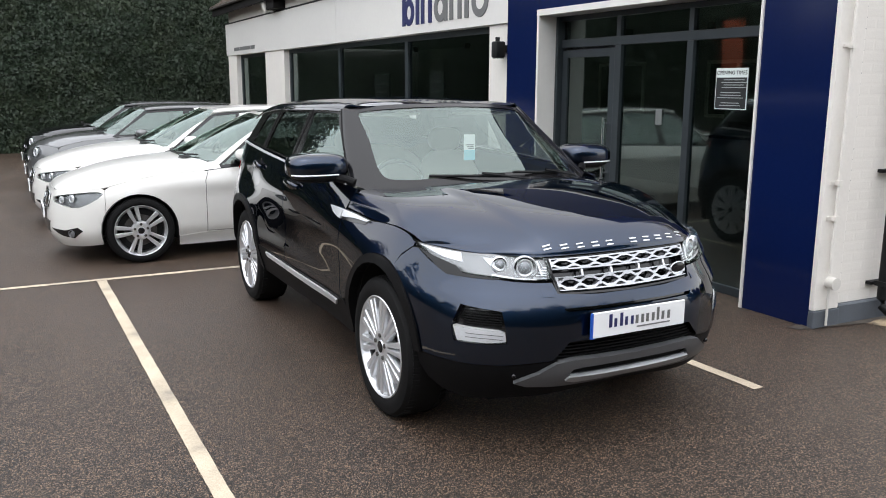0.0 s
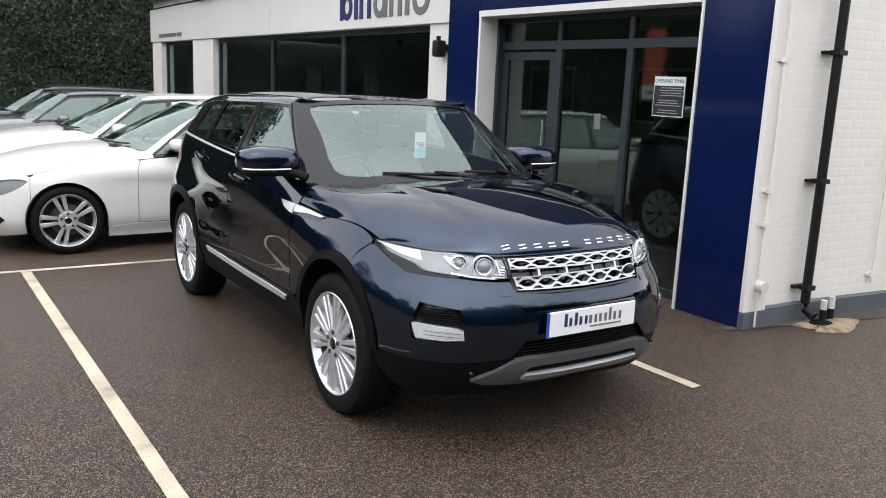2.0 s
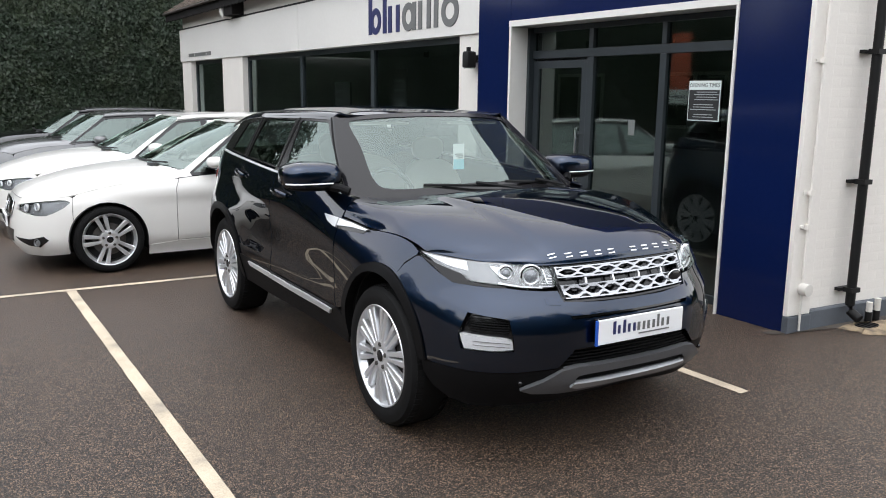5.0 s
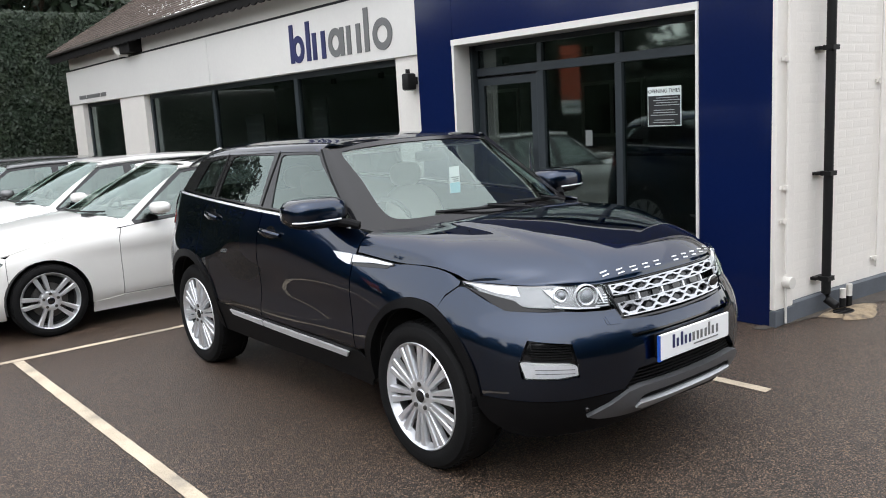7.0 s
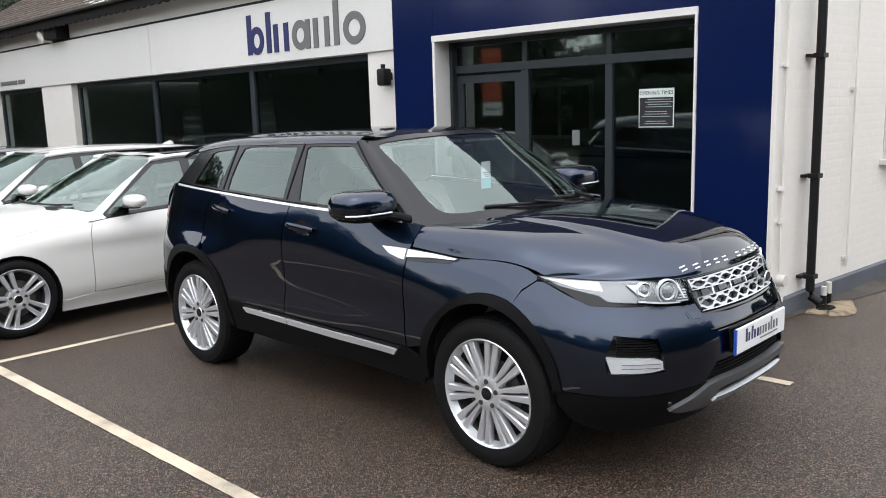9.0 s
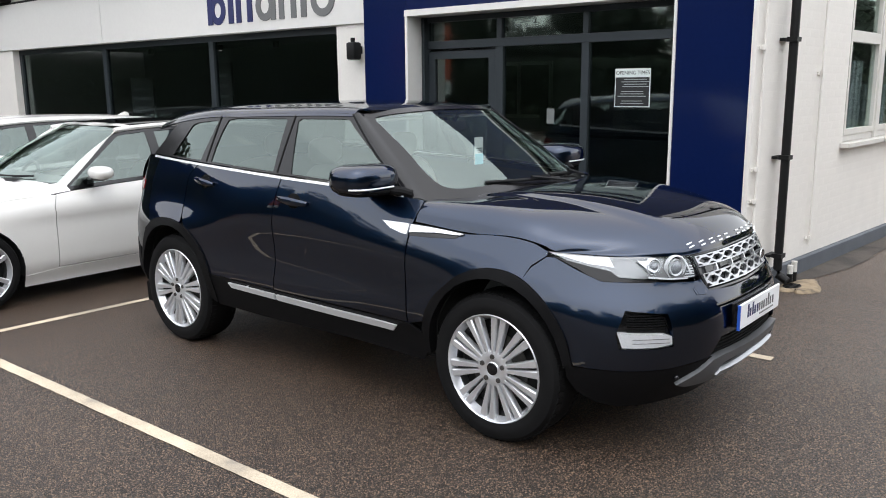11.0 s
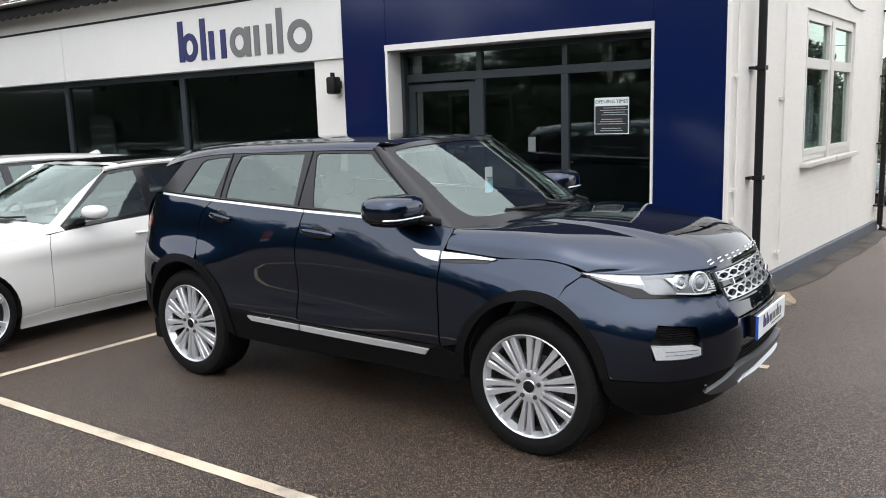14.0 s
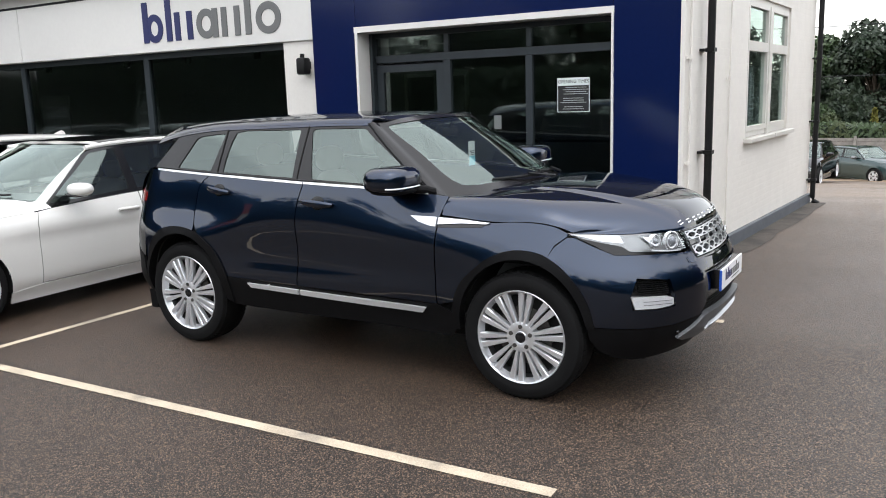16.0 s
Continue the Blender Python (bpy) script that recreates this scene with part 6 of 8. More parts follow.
# wipers
for x0, x1 in ((-0.42, 0.16), (0.10, 0.60)):
    pts = []
    for i in range(9):
        u = x0 + (x1 - x0) * i / 8
        k = 0.12 + 0.30 * (1 - i / 8 if x0 < 0 else 1 - i / 8) * 0.55
        p = hermite([0, 1, 2, 3, 4], hermite([0, 1, 2, 3], WSA, k), min(abs(u) / 0.19, 3.9))
        pts.append((u, p[1] - 0.012, p[2] + 0.022))
    wp = part("wiper", tube(pts, 0.009, 6), "black", suv, "black wiper", True)
    part("wiper_arm", tube([(pts[6][0], pts[6][1] - 0.01, pts[6][2] + 0.012), (pts[4][0], pts[4][1] - 0.015, pts[4][2] + 0.018), (pts[8][0], pts[8][1] - 0.06, pts[8][2] - 0.01)], 0.008, 6), "black", wp, "", True)
net("scuttle", [[(0, 0.24, 1.128), (0.3, 0.26, 1.126), (0.6, 0.36, 1.12), (0.76, 0.46, 1.11)], [(0, 0.36, 1.138), (0.3, 0.38, 1.136), (0.6, 0.46, 1.13), (0.77, 0.56, 1.115)]], "cladding", suv, 14, 6)

# inside the cabin
part("cabin_floor", boxes((-0.78, 0.3, 0.34, 0.78, 3.0, 0.40)), "seat_dark", suv)
net("headlining", [[(x, y, z - 0.035) for x, y, z in r[:5]] for r in ROOF], "lining", suv, 14, 20, up=(0, 0, -1))
ds = net("dashboard", [[(0, 0.36, 1.125), (0.4, 0.43, 1.12), (0.72, 0.58, 1.10)], [(0, 0.62, 1.125), (0.4, 0.66, 1.12), (0.74, 0.76, 1.10)], [(0, 0.80, 1.05), (0.4, 0.82, 1.05), (0.76, 0.86, 1.04)], [(0, 0.80, 0.60), (0.4, 0.82, 0.60), (0.76, 0.86, 0.60)]], "dash", suv, 16, 20)
ring = [(-0.37 + 0.185 * math.cos(a), 0.93 + 0.06 * math.sin(a), 1.06 + 0.175 * math.sin(a)) for a in np.linspace(0, 2 * math.pi, 41)]
sw = part("steering_wheel", tube(ring, 0.016, 8, cap=False), "seat_dark", suv, "black steering wheel", True)
part("steering_boss", tube([(-0.37, 0.84, 1.05), (-0.37, 0.93, 1.06)], 0.07, 14), "seat_dark", sw, "", True)
for u in (-0.37, 0.37):
    seat(suv, u, 1.25, 0.55, "seat")
seat(suv, 0.0, 2.15, 0.58, "seat", 0.60, 0.58)
part("rear_shelf", boxes((-0.62, 2.65, 1.02, 0.62, 3.05, 1.05)), "seat_dark", suv)
mi = part("rear_view_mirror", box(bmesh.new(), -0.11, 0.945, 1.44, 0.11, 0.975, 1.505, 0.012), "black", suv, "", True)
part("mirror_mount", tube([(0, 0.97, 1.475), (0, 0.93, 1.535)], 0.012, 8), "black", mi)
tag = part("price_tag", boxes((0.045, 0.828, 1.235, 0.125, 0.834, 1.40)), "plate_white", suv, "white and pale blue paper tag hanging behind the screen")
part("tag_band", boxes((0.045, 0.8255, 1.235, 0.125, 0.8285, 1.30)), "tag_blue", tag)
for i in range(3):
    part("text_bar", boxes((0.055 + 0.01 * i, 0.8255, 1.33 - 0.012 * i, 0.115, 0.8285, 1.336 - 0.012 * i)), "sign_grey", tag)
for u in (-0.35, 0.35):
    part("sun_visor", boxes((u - 0.2, 1.08, 1.515, u + 0.2, 1.2, 1.53)), "lining", suv)


# ---- the other parked cars ----
M["lamp_dark"] = mat("smoked_lamp_inner", (0.17, 0.173, 0.18), 0.25, 0.3, vary=0.1, bump=0.0)


def plain_car(name, label, at, spec, paint, roof_paint, group="parked cars", fin=False, seats="seat_dark", far=False):
    car = thing(name, label, "car", group, at=at)
    sh = Shell(spec["plan"], spec["zs"], spec["stations"])
    L = spec["base"]
    R, RIM, OP = spec["R"], spec["rim"], spec["open"]
    res = 0.08 if far else 0.05

    def side(lift=0.0):
        return lambda s, z: sh.at(s, z, lift)

    def SV(pts):
        return [(sh.sv(v), z) for v, z in pts]

    def SU(pts):
        return [(sh.su(u) if u >= 0 else -sh.su(-u), z) for u, z in pts]

    def belt_z(v):
        return float(hermite(*spec["belt"], v))

    def drip_z(v):
        return float(hermite(*spec["drip"], v))

    def cabin(lift=0.0):
        def place(v, z):
            d = z - spec["belt"][1][1]
            return Vector((float(hermite(*spec["cabin"], v)) - spec["lean"] * d - 0.12 * d * abs(d) + lift, v, z))
        return place

    fo, ro = arc(0, R, OP, 0, 180, 16), arc(L, R, OP, 0, 180, 16)
    meet = (spec["bumper_seam"], R + math.sqrt(OP**2 - spec["bumper_seam"] ** 2))
    d0, d1, d2 = spec["doors"]
    sill, tail = spec["sill"], spec["tail"]
    nose_v = spec["bumper_seam"]
    bonnet_rows = [[*r[:-1], (sh.at(sh.sv(r[-1][1]), r[-1][2]).x - 0.001, r[-1][1], r[-1][2])] for r in spec["bonnet"]]
    # the leading edge lies on the body's own curve
    edge_s = [sh.sv(bonnet_rows[-1][-1][1]) * f for f in (0, 0.30, 0.53, 0.76, 1.0)]
    edge = [sh.at(s, p[2], -0.003) for s, p in zip(edge_s, bonnet_rows[-1])]
    for back, share in ((2, 0.6), (3, 0.25)):
        bonnet_rows[-back] = [(p[0] + (q.x - o[0]) * share, p[1] + (q.y - o[1]) * share, p[2]) for p, q, o in zip(bonnet_rows[-back], edge, bonnet_rows[-1])]
    bonnet_rows[-1] = [tuple(q) for q in edge]
    fine_s = np.linspace(edge_s[-1], 0, 13)
    edge_line = [(float(s), float(hermite(edge_s, [q.z for q in edge], s)) - 0.0035) for s in fine_s]
    shut = [(r[-1][1], r[-1][2] - 0.0025) for r in bonnet_rows if r[-1][1] > nose_v + 0.02]
    for m in (False, True):
        sg = -1 if m else 1
        panel("front_wing", SV([(d0 - 0.006, sill), (d0 - 0.006, belt_z(d0) - 0.10), (d0 + 0.03, belt_z(d0) - 0.01)] + shut + [(nose_v, shut[-1][1] - 0.03)] + [(nose_v + 0.003, meet[1])] + [p for p in fo[::-1] if p[0] > nose_v + 0.01 and p[1] > sill] + [(OP + 0.005, sill)]), side(), paint, car, res, mirror=m)
        da = panel("front_door", SV([(d0, sill + 0.03), (d0, belt_z(d0) - 0.10), (d0 + 0.036, belt_z(d0) - 0.006)] + [(v, belt_z(v)) for v in np.linspace(d0 + 0.15, d1 - 0.01, 7)] + [(d1 - 0.004, sill + 0.03)]), side(), paint, car, res, mirror=m)
        db = panel("rear_door", SV([(d1 + 0.004, sill + 0.03)] + [(v, belt_z(v)) for v in np.linspace(d1 + 0.004, d2, 7)] + [(d2, 0.75)] + [p for p in ro if p[0] < d2 - 0.02 and p[1] > sill + 0.03][::1]), side(), paint, car, res, mirror=m)
        panel("rear_quarter", SV([(d2 + 0.006, 0.75)] + [(v, belt_z(v)) for v in np.linspace(d2 + 0.006, tail - 0.35, 6)] + [(tail - 0.02, belt_z(tail - 0.1) - 0.03), (tail - 0.005, 0.35), (tail - 0.2, 0.22), (L + OP, 0.25)] + [p for p in ro if p[0] > d2 and p[1] > 0.25]), side(), paint, car, res, mirror=m)
        panel("sill_panel", SV([(OP + 0.01, sill - 0.005), (d0, sill + 0.02), (L - OP - 0.01, sill + 0.02), (L - OP - 0.01, sill - 0.095), (OP + 0.01, sill - 0.10)]), side(0.004), paint, car, res, mirror=m)
        for pr, v0 in ((da, d1 - 0.28), (db, d2 - 0.30)):
            pts = [sh.at(sh.sv(v0 + 0.23 * i / 8), spec["handle"], 0.012 + 0.022 * math.sin(math.pi * i / 8)) for i in range(9)]
            part("door_handle", tube([(sg * p.x, p.y, p.z) for p in pts], 0.012, 8, radii=[0.008] + [0.014] * 7 + [0.008]), paint, pr, "", True)
        # glass
        f0, f1, r1 = spec["dlo"]
        wa = [(f0, belt_z(f0) + 0.03)] + [(f0 + k * (spec["a_top"] - f0), belt_z(f0) + 0.04 + k * (drip_z(spec["a_top"]) - 0.05 - belt_z(f0) - 0.04)) for k in (0.25, 0.5, 0.75, 1.0)] + [(v, drip_z(v) - 0.05) for v in np.linspace(spec["a_top"] + 0.15, d1 - 0.05, 5)] + [(d1 - 0.05, belt_z(d1) + 0.03)]
        wb = [(d1 + 0.04, belt_z(d1) + 0.03)] + [(v, drip_z(v) - 0.05) for v in np.linspace(d1 + 0.04, f1, 5)] + [(f1 + 0.05, belt_z(f1) + 0.03)]
        wc = [(f1 + 0.13, belt_z(f1) + 0.03), (f1 + 0.08, drip_z(f1) - 0.055), (r1 - 0.12, drip_z(r1 - 0.1) - 0.06), (r1, belt_z(r1) + 0.03)]
        dlo = [(f0 - 0.10, belt_z(f0 - 0.1) + 0.002)] + [(f0 - 0.02 + k * (spec["a_top"] - f0), belt_z(f0) + 0.05 + k * (drip_z(spec["a_top"]) - 0.025 - belt_z(f0) - 0.04)) for k in (0.0, 0.3, 0.6, 0.92)] + [(v, drip_z(v) - 0.025) for v in np.linspace(spec["a_top"] + 0.05, r1 - 0.06, 9)] + [(r1 + 0.06, belt_z(r1) + 0.002)] + [(v, belt_z(v) + 0.002) for v in np.linspace(r1, f0, 9)]
        panel("window_trim", dlo, cabin(0.0), "gloss_black", car, res, holes=(wa, wb, wc), mirror=m)
        for nm, w in (("front_door_glass", wa), ("rear_door_glass", wb), ("quarter_glass", wc)):
            panel(nm, w, cabin(-0.006), "car_glass", car, 0.09, mirror=m, skirt=0).visible_shadow = False
        rail = [cabin(0.004)(v, drip_z(v) - 0.004) for v in np.linspace(spec["a_top"] - 0.02, r1, 14)]
        part("roof_edge", tube([(sg * p.x, p.y, p.z) for p in rail], 0.022, 8), paint, car, "", True)
        # lamps
        hl = panel("headlamp", spec["lamp"](SV, SU), side(-0.03), spec.get("lamp_in", "lamp_grey"), car, 0.04, mirror=m, label="clear headlamp")
        panel("lamp_cover", spec["lamp"](SV, SU), side(0.006), "lamp_glass", hl, 0.04, mirror=m, skirt=0.03).visible_shadow = False
        for uu, zz, rr in spec["rings"]:
            c = sh.at(sh.su(uu), zz, -0.02)
            fwd = Vector((0.35 * sg, -0.94, 0.1)).normalized()
            turn = Matrix.Translation((sg * c.x, c.y, c.z)) @ fwd.to_track_quat("X", "Z").to_matrix().to_4x4()
            for nm, prof, ma in (("lamp_ring", [(0.0, rr), (0.018, rr), (0.02, rr * 0.86), (0.008, rr * 0.78)], "reflector"), ("lamp_lens", [(0.008, rr * 0.78), (0.016, rr * 0.5), (0.020, 0.0)], "lens")):
                bm = lathe(prof, 24)
                bmesh.ops.transform(bm, matrix=turn, verts=bm.verts)
                part(nm, bm, ma, hl, "", True)
            if "dark" in spec:
                panel("lamp_shade", spec["dark"](SV, SU), side(-0.012), "gloss_black", hl, 0.04, mirror=m)
        for k, pl in enumerate(spec["intakes"](SU)):
            pit = panel("side_intake", pl, side(0.003), "gloss_black", car, 0.04, mirror=m, skirt=0.004)
        if "fog" in spec:
            uu, zz, rr = spec["fog"]
            c = sh.at(sh.su(uu), zz, 0.0)
            bm = lathe([(0.0, rr), (0.012, rr), (0.012, rr * 0.84), (0.004, rr * 0.7), (0.010, rr * 0.3), (0.011, 0.0)], 24)
            fwd = Vector((0.6 * sg, -0.8, 0.0)).normalized()
            bmesh.ops.transform(bm, matrix=Matrix.Translation((sg * c.x, c.y, c.z)) @ fwd.to_track_quat("X", "Z").to_matrix().to_4x4(), verts=bm.verts)
            part("fog_lamp", bm, "lamp_dark", pit, "round fog lamp", True)
        for pl in spec["kidney"](SU):
            kd = panel("grille", pl, side(0.006), "gloss_black", car, 0.04, mirror=m, skirt=0.02, label="black slatted grille with bright rim")
            e = [sh.at(s, z, 0.012) for s, z in dense(pl, 0.04)]
            part("grille_rim", tube([(sg * p.x, p.y, p.z) for p in e + e[:1]], 0.0055, 6, cap=False), "chrome", kd, "", True)
        # mirror
        mu, mv, mz = spec["mirror"]
        mr = ellipsoid("door_mirror", (sg * mu, mv, mz), (0.128, 0.085, 0.056), spec.get("mirror_paint", paint), car, "door mirror", 18, 2.6)
        ellipsoid("mirror_foot", (sg * (mu - 0.07), mv + 0.0, mz - 0.052), (0.12, 0.06, 0.018), "gloss_black", mr, power=3)
        panel("tail_lamp", SV([(tail - 0.30, 0.88), (tail - 0.02, 0.88), (tail - 0.005, 0.74), (tail - 0.25, 0.74)]), side(0.006), "red_lamp", car, 0.06, mirror=m)
        for vv in (0.0, L):
            wheel(car, (sg * spec["track"], vv, R), R, RIM, 0.21, "five", sg, "silver alloy wheel with black tyre")
            bm = lathe([(0.0, OP), (-0.34, OP), (-0.34, 0.0)], 28)
            for q in bm.verts:
                q.co.x = sg * (spec["track"] - 0.005 + q.co.x)
            bmesh.ops.translate(bm, verts=bm.verts, vec=(0, vv, R))
            bmesh.ops.delete(bm, geom=[q for q in bm.verts if q.co.z < 0.18], context="VERTS")
            part("wheel_well", bm, "well", car, "", True)
        # near-black sheet added so that the panel gaps read as shaded
        panel("inner_shell", SV([(nose_v - 0.25, 0.2), (nose_v - 0.25, shut[-1][1] - 0.08), (0.3, shut[0][1] - 0.06), (1.0, belt_z(1.0) - 0.06), (tail - 0.3, belt_z(tail - 0.3) - 0.06), (tail - 0.05, 0.3)] + ro + [(L - OP, 0.18), (OP, 0.18)] + fo), side(-0.035), "well", car, 0.09, mirror=m, skirt=0)
    # ends
    fa = [p for p in fo[::-1] if p[0] <= nose_v and p[1] > 0.19]
    half = SU([(0.30, 0.155)]) + SV([(-0.55, 0.165), (-OP - 0.003, 0.185)]) + SV(sorted([p for p in fa if p[0] < nose_v - 0.01], key=lambda p: p[1])) + SV([(nose_v - 0.002, meet[1] - 0.002), (nose_v - 0.004, shut[-1][1] - 0.028)]) + edge_line
    poly = half + [(-s, z) for s, z in half[::-1]]
    lh = spec["lamp"](SV, SU)
    panel("front_bumper", poly, side(), paint, car, res, skirt=0.02, holes=(lh, [(-s, z) for s, z in lh]))
    for pl in spec["centre"](SU):
        panel("lower_intake", pl, side(0.003), "gloss_black", car, 0.05, skirt=0.004)
    pv = sh.at(0.0, 0.45).y
    np_ = part("number_plate", boxes((-0.26, pv - 0.022, 0.415, 0.26, pv - 0.008, 0.525)), "plate_white", car, "white number plate with plain dark bars")
    for k in range(7):
        part("plate_bar", boxes((-0.215 + 0.062 * k, pv - 0.0245, 0.44, -0.175 + 0.062 * k, pv - 0.0215, 0.50)), "poster_black", np_)
    net("bonnet", bonnet_rows, paint, car, 24, 30, skirt=0.012)
    g = net("windscreen", spec["screen"], "screen_glass", car, 16, 14)
    g.visible_shadow = False
    S = np.array(spec["screen"])
    for sg in (-1, 1):
        rows = []
        n = len(S) - 1
        for t in np.linspace(0, n, 9):
            k = t / n
            b = hermite(list(range(len(S))), S, t)[-1]
            q = cabin(0.002)(spec["dlo"][0] - 0.06 + k * (spec["a_top"] - spec["dlo"][0] + 0.05), belt_z(spec["dlo"][0]) + 0.01 + k * (drip_z(spec["a_top"]) - belt_z(spec["dlo"][0]) - 0.012))
            rows.append([(sg * b[0] * 0.96, b[1] - 0.01, b[2] + 0.0), (sg * b[0], b[1], b[2] + 0.008), (sg * ((b[0] + q.x) / 2 + 0.012), (b[1] + q.y) / 2, (b[2] + q.z) / 2 + 0.012), (sg * q.x, q.y, q.z)])
        net("windscreen_pillar", rows, paint, car, 8, 16, mirrored=False, up=(sg * 0.6, -0.4, 0.6))
    rows = []
    for v, zc in spec["roof"]:
        e = min(max((v - spec["roof"][0][0]) / 0.2, 0), 1)
        ve = v + 0.12 * (1 - e)
        zd = drip_z(ve)
        ue = cabin(0.004)(ve, zd).x
        rows.append([(0, v, zc), (ue * 0.4, v + 0.02 * (1 - e), zc - 0.008), (ue * 0.75, v + 0.06 * (1 - e), zc * 0.6 + zd * 0.4 + 0.008), (ue - 0.03, ve - 0.01, zd + 0.014), (ue, ve, zd - 0.004)])
    net("roof", rows, roof_paint, car, 18, 24, skirt=0.01)
    if roof_paint != paint:
        rows2 = [[(x, y, z + 0.004) for x, y, z in r] for r in (rows[0], [tuple(np.array(a) * 0.45 + np.array(b) * 0.55) for a, b in zip(rows[0], rows[1])])]
        net("roof_header", rows2, paint, car, 18, 6, skirt=0.006)
    rl = spec["roof"][-1]
    net("rear_window", [[(0, rl[0], rl[1] - 0.01), (0.35, rl[0], rl[1] - 0.02), (0.55, rl[0] - 0.05, rl[1] - 0.04)], [(0, tail - 0.12, belt_z(tail) + 0.0), (0.45, tail - 0.14, belt_z(tail)), (0.70, tail - 0.25, belt_z(tail))]], "tint_glass", car, 10, 8, up=(0, 1, 0.6))
    net("tailgate", [[(0, tail - 0.12, belt_z(tail)), (0.45, tail - 0.14, belt_z(tail)), (0.74, tail - 0.25, belt_z(tail))], [(0, tail - 0.02, 0.75), (0.45, tail - 0.05, 0.75), (0.76, tail - 0.16, 0.75)], [(0, tail, 0.3), (0.45, tail - 0.03, 0.3), (0.76, tail - 0.14, 0.3)]], paint, car, 10, 10, up=(0, 1, 0))
    part("underside", boxes((-0.55, -0.5, 0.17, 0.55, tail - 0.3, 0.22), (-0.74, OP + 0.02, 0.17, 0.74, L - OP - 0.02, 0.24)), "well", car)
    c0 = spec["screen"][0]
    b0 = bonnet_rows[0]
    for sg in (-1, 1):
        bm = bmesh.new()
        q = [(b0[-2][0] - 0.02, b0[-2][1] - 0.01, b0[-2][2] + 0.004), (b0[-1][0], b0[-1][1], b0[-1][2] + 0.002), (b0[-1][0] + 0.005, d0 + 0.16, belt_z(d0 + 0.16) + 0.006), (c0[-1][0] + 0.01, c0[-1][1] + 0.03, c0[-1][2] + 0.012)]
        bm.faces.new([bm.verts.new((sg * p[0], p[1], p[2])) for p in q])
        part("cowl_corner", bm, paint, car)
    net("dashboard", [[(0, c0[0][1] + 0.08, c0[0][2] - 0.02), (0.35, c0[1][1] + 0.08, c0[0][2] - 0.025), (0.68, c0[-1][1] + 0.05, c0[0][2] - 0.04)], [(0, c0[0][1] + 0.45, c0[0][2] - 0.03), (0.35, c0[0][1] + 0.47, c0[0][2] - 0.03), (0.70, c0[0][1] + 0.5, c0[0][2] - 0.05)], [(0, c0[0][1] + 0.5, 0.5), (0.35, c0[0][1] + 0.5, 0.5), (0.70, c0[0][1] + 0.5, 0.5)]], "dash", car, 10, 10)
    net("scuttle", [[(0, c0[0][1] - 0.06, c0[0][2] - 0.012), (0.35, c0[1][1] - 0.06, c0[1][2] - 0.012), (0.50, c0[1][1] - 0.02, c0[1][2] - 0.010)], [(0, c0[0][1] + 0.05, c0[0][2] + 0.012), (0.35, c0[1][1] + 0.05, c0[1][2] + 0.012), (0.50, c0[1][1] + 0.08, c0[1][2] + 0.010)]], "black", car, 10, 5)
    net("headlining", [[(x, y, z - 0.04) for x, y, z in r[:4]] for r in rows], "lining", car, 8, 10, up=(0, 0, -1))
    if not far:
        for u in (-0.36, 0.36):
            seat(car, u, spec["seats"], 0.35, seats)
        seat(car, 0.0, spec["seats"] + 0.85, 0.38, seats, 0.56, 0.55)
        sv0 = spec["seats"] - 0.36
        ring = [(-0.36 + 0.18 * math.cos(a), sv0 + 0.06 * math.sin(a), 0.88 + 0.165 * math.sin(a)) for a in np.linspace(0, 2 * math.pi, 33)]
        part("steering_wheel", tube(ring, 0.015, 6, cap=False), "seat_dark", car, "", True)
        wp = [(u, float(np.interp(abs(u), [0, 0.4, 0.7], [c0[0][1], c0[1][1] + 0.02, c0[-1][1]])) - 0.01, float(c0[0][2]) + 0.022) for u in np.linspace(-0.45, 0.55, 9)]
        part("wiper", tube(wp, 0.009, 6), "black", car, "", True)
    if fin:
        bm = bmesh.new()
        rows = []
        for i in range(7):
            t = i / 6
            h, w = 0.075 * (t ** 0.8 if t < 0.75 else 0.8 * (1 - (t - 0.75) * 2.2)), 0.022 * math.sin(math.pi * (0.15 + 0.8 * t))
            y = rl[0] - 0.35 + 0.16 * t
            z = float(np.interp(y, [p[0] for p in spec["roof"]], [p[1] for p in spec["roof"]])) - 0.004
            rows.append([bm.verts.new(p) for p in ((-w, y, z), (-w * 0.5, y, z + max(h, 0.004) * 0.7), (0, y, z + max(h, 0.004)), (w * 0.5, y, z + max(h, 0.004) * 0.7), (w, y, z))])
        for p, q in zip(rows, rows[1:]):
            for k in range(4):
                bm.faces.new((p[k], q[k], q[k + 1], p[k + 1]))
        bmesh.ops.recalc_face_normals(bm, faces=bm.faces)
        part("aerial_fin", bm, paint, car, "", True)
    return car


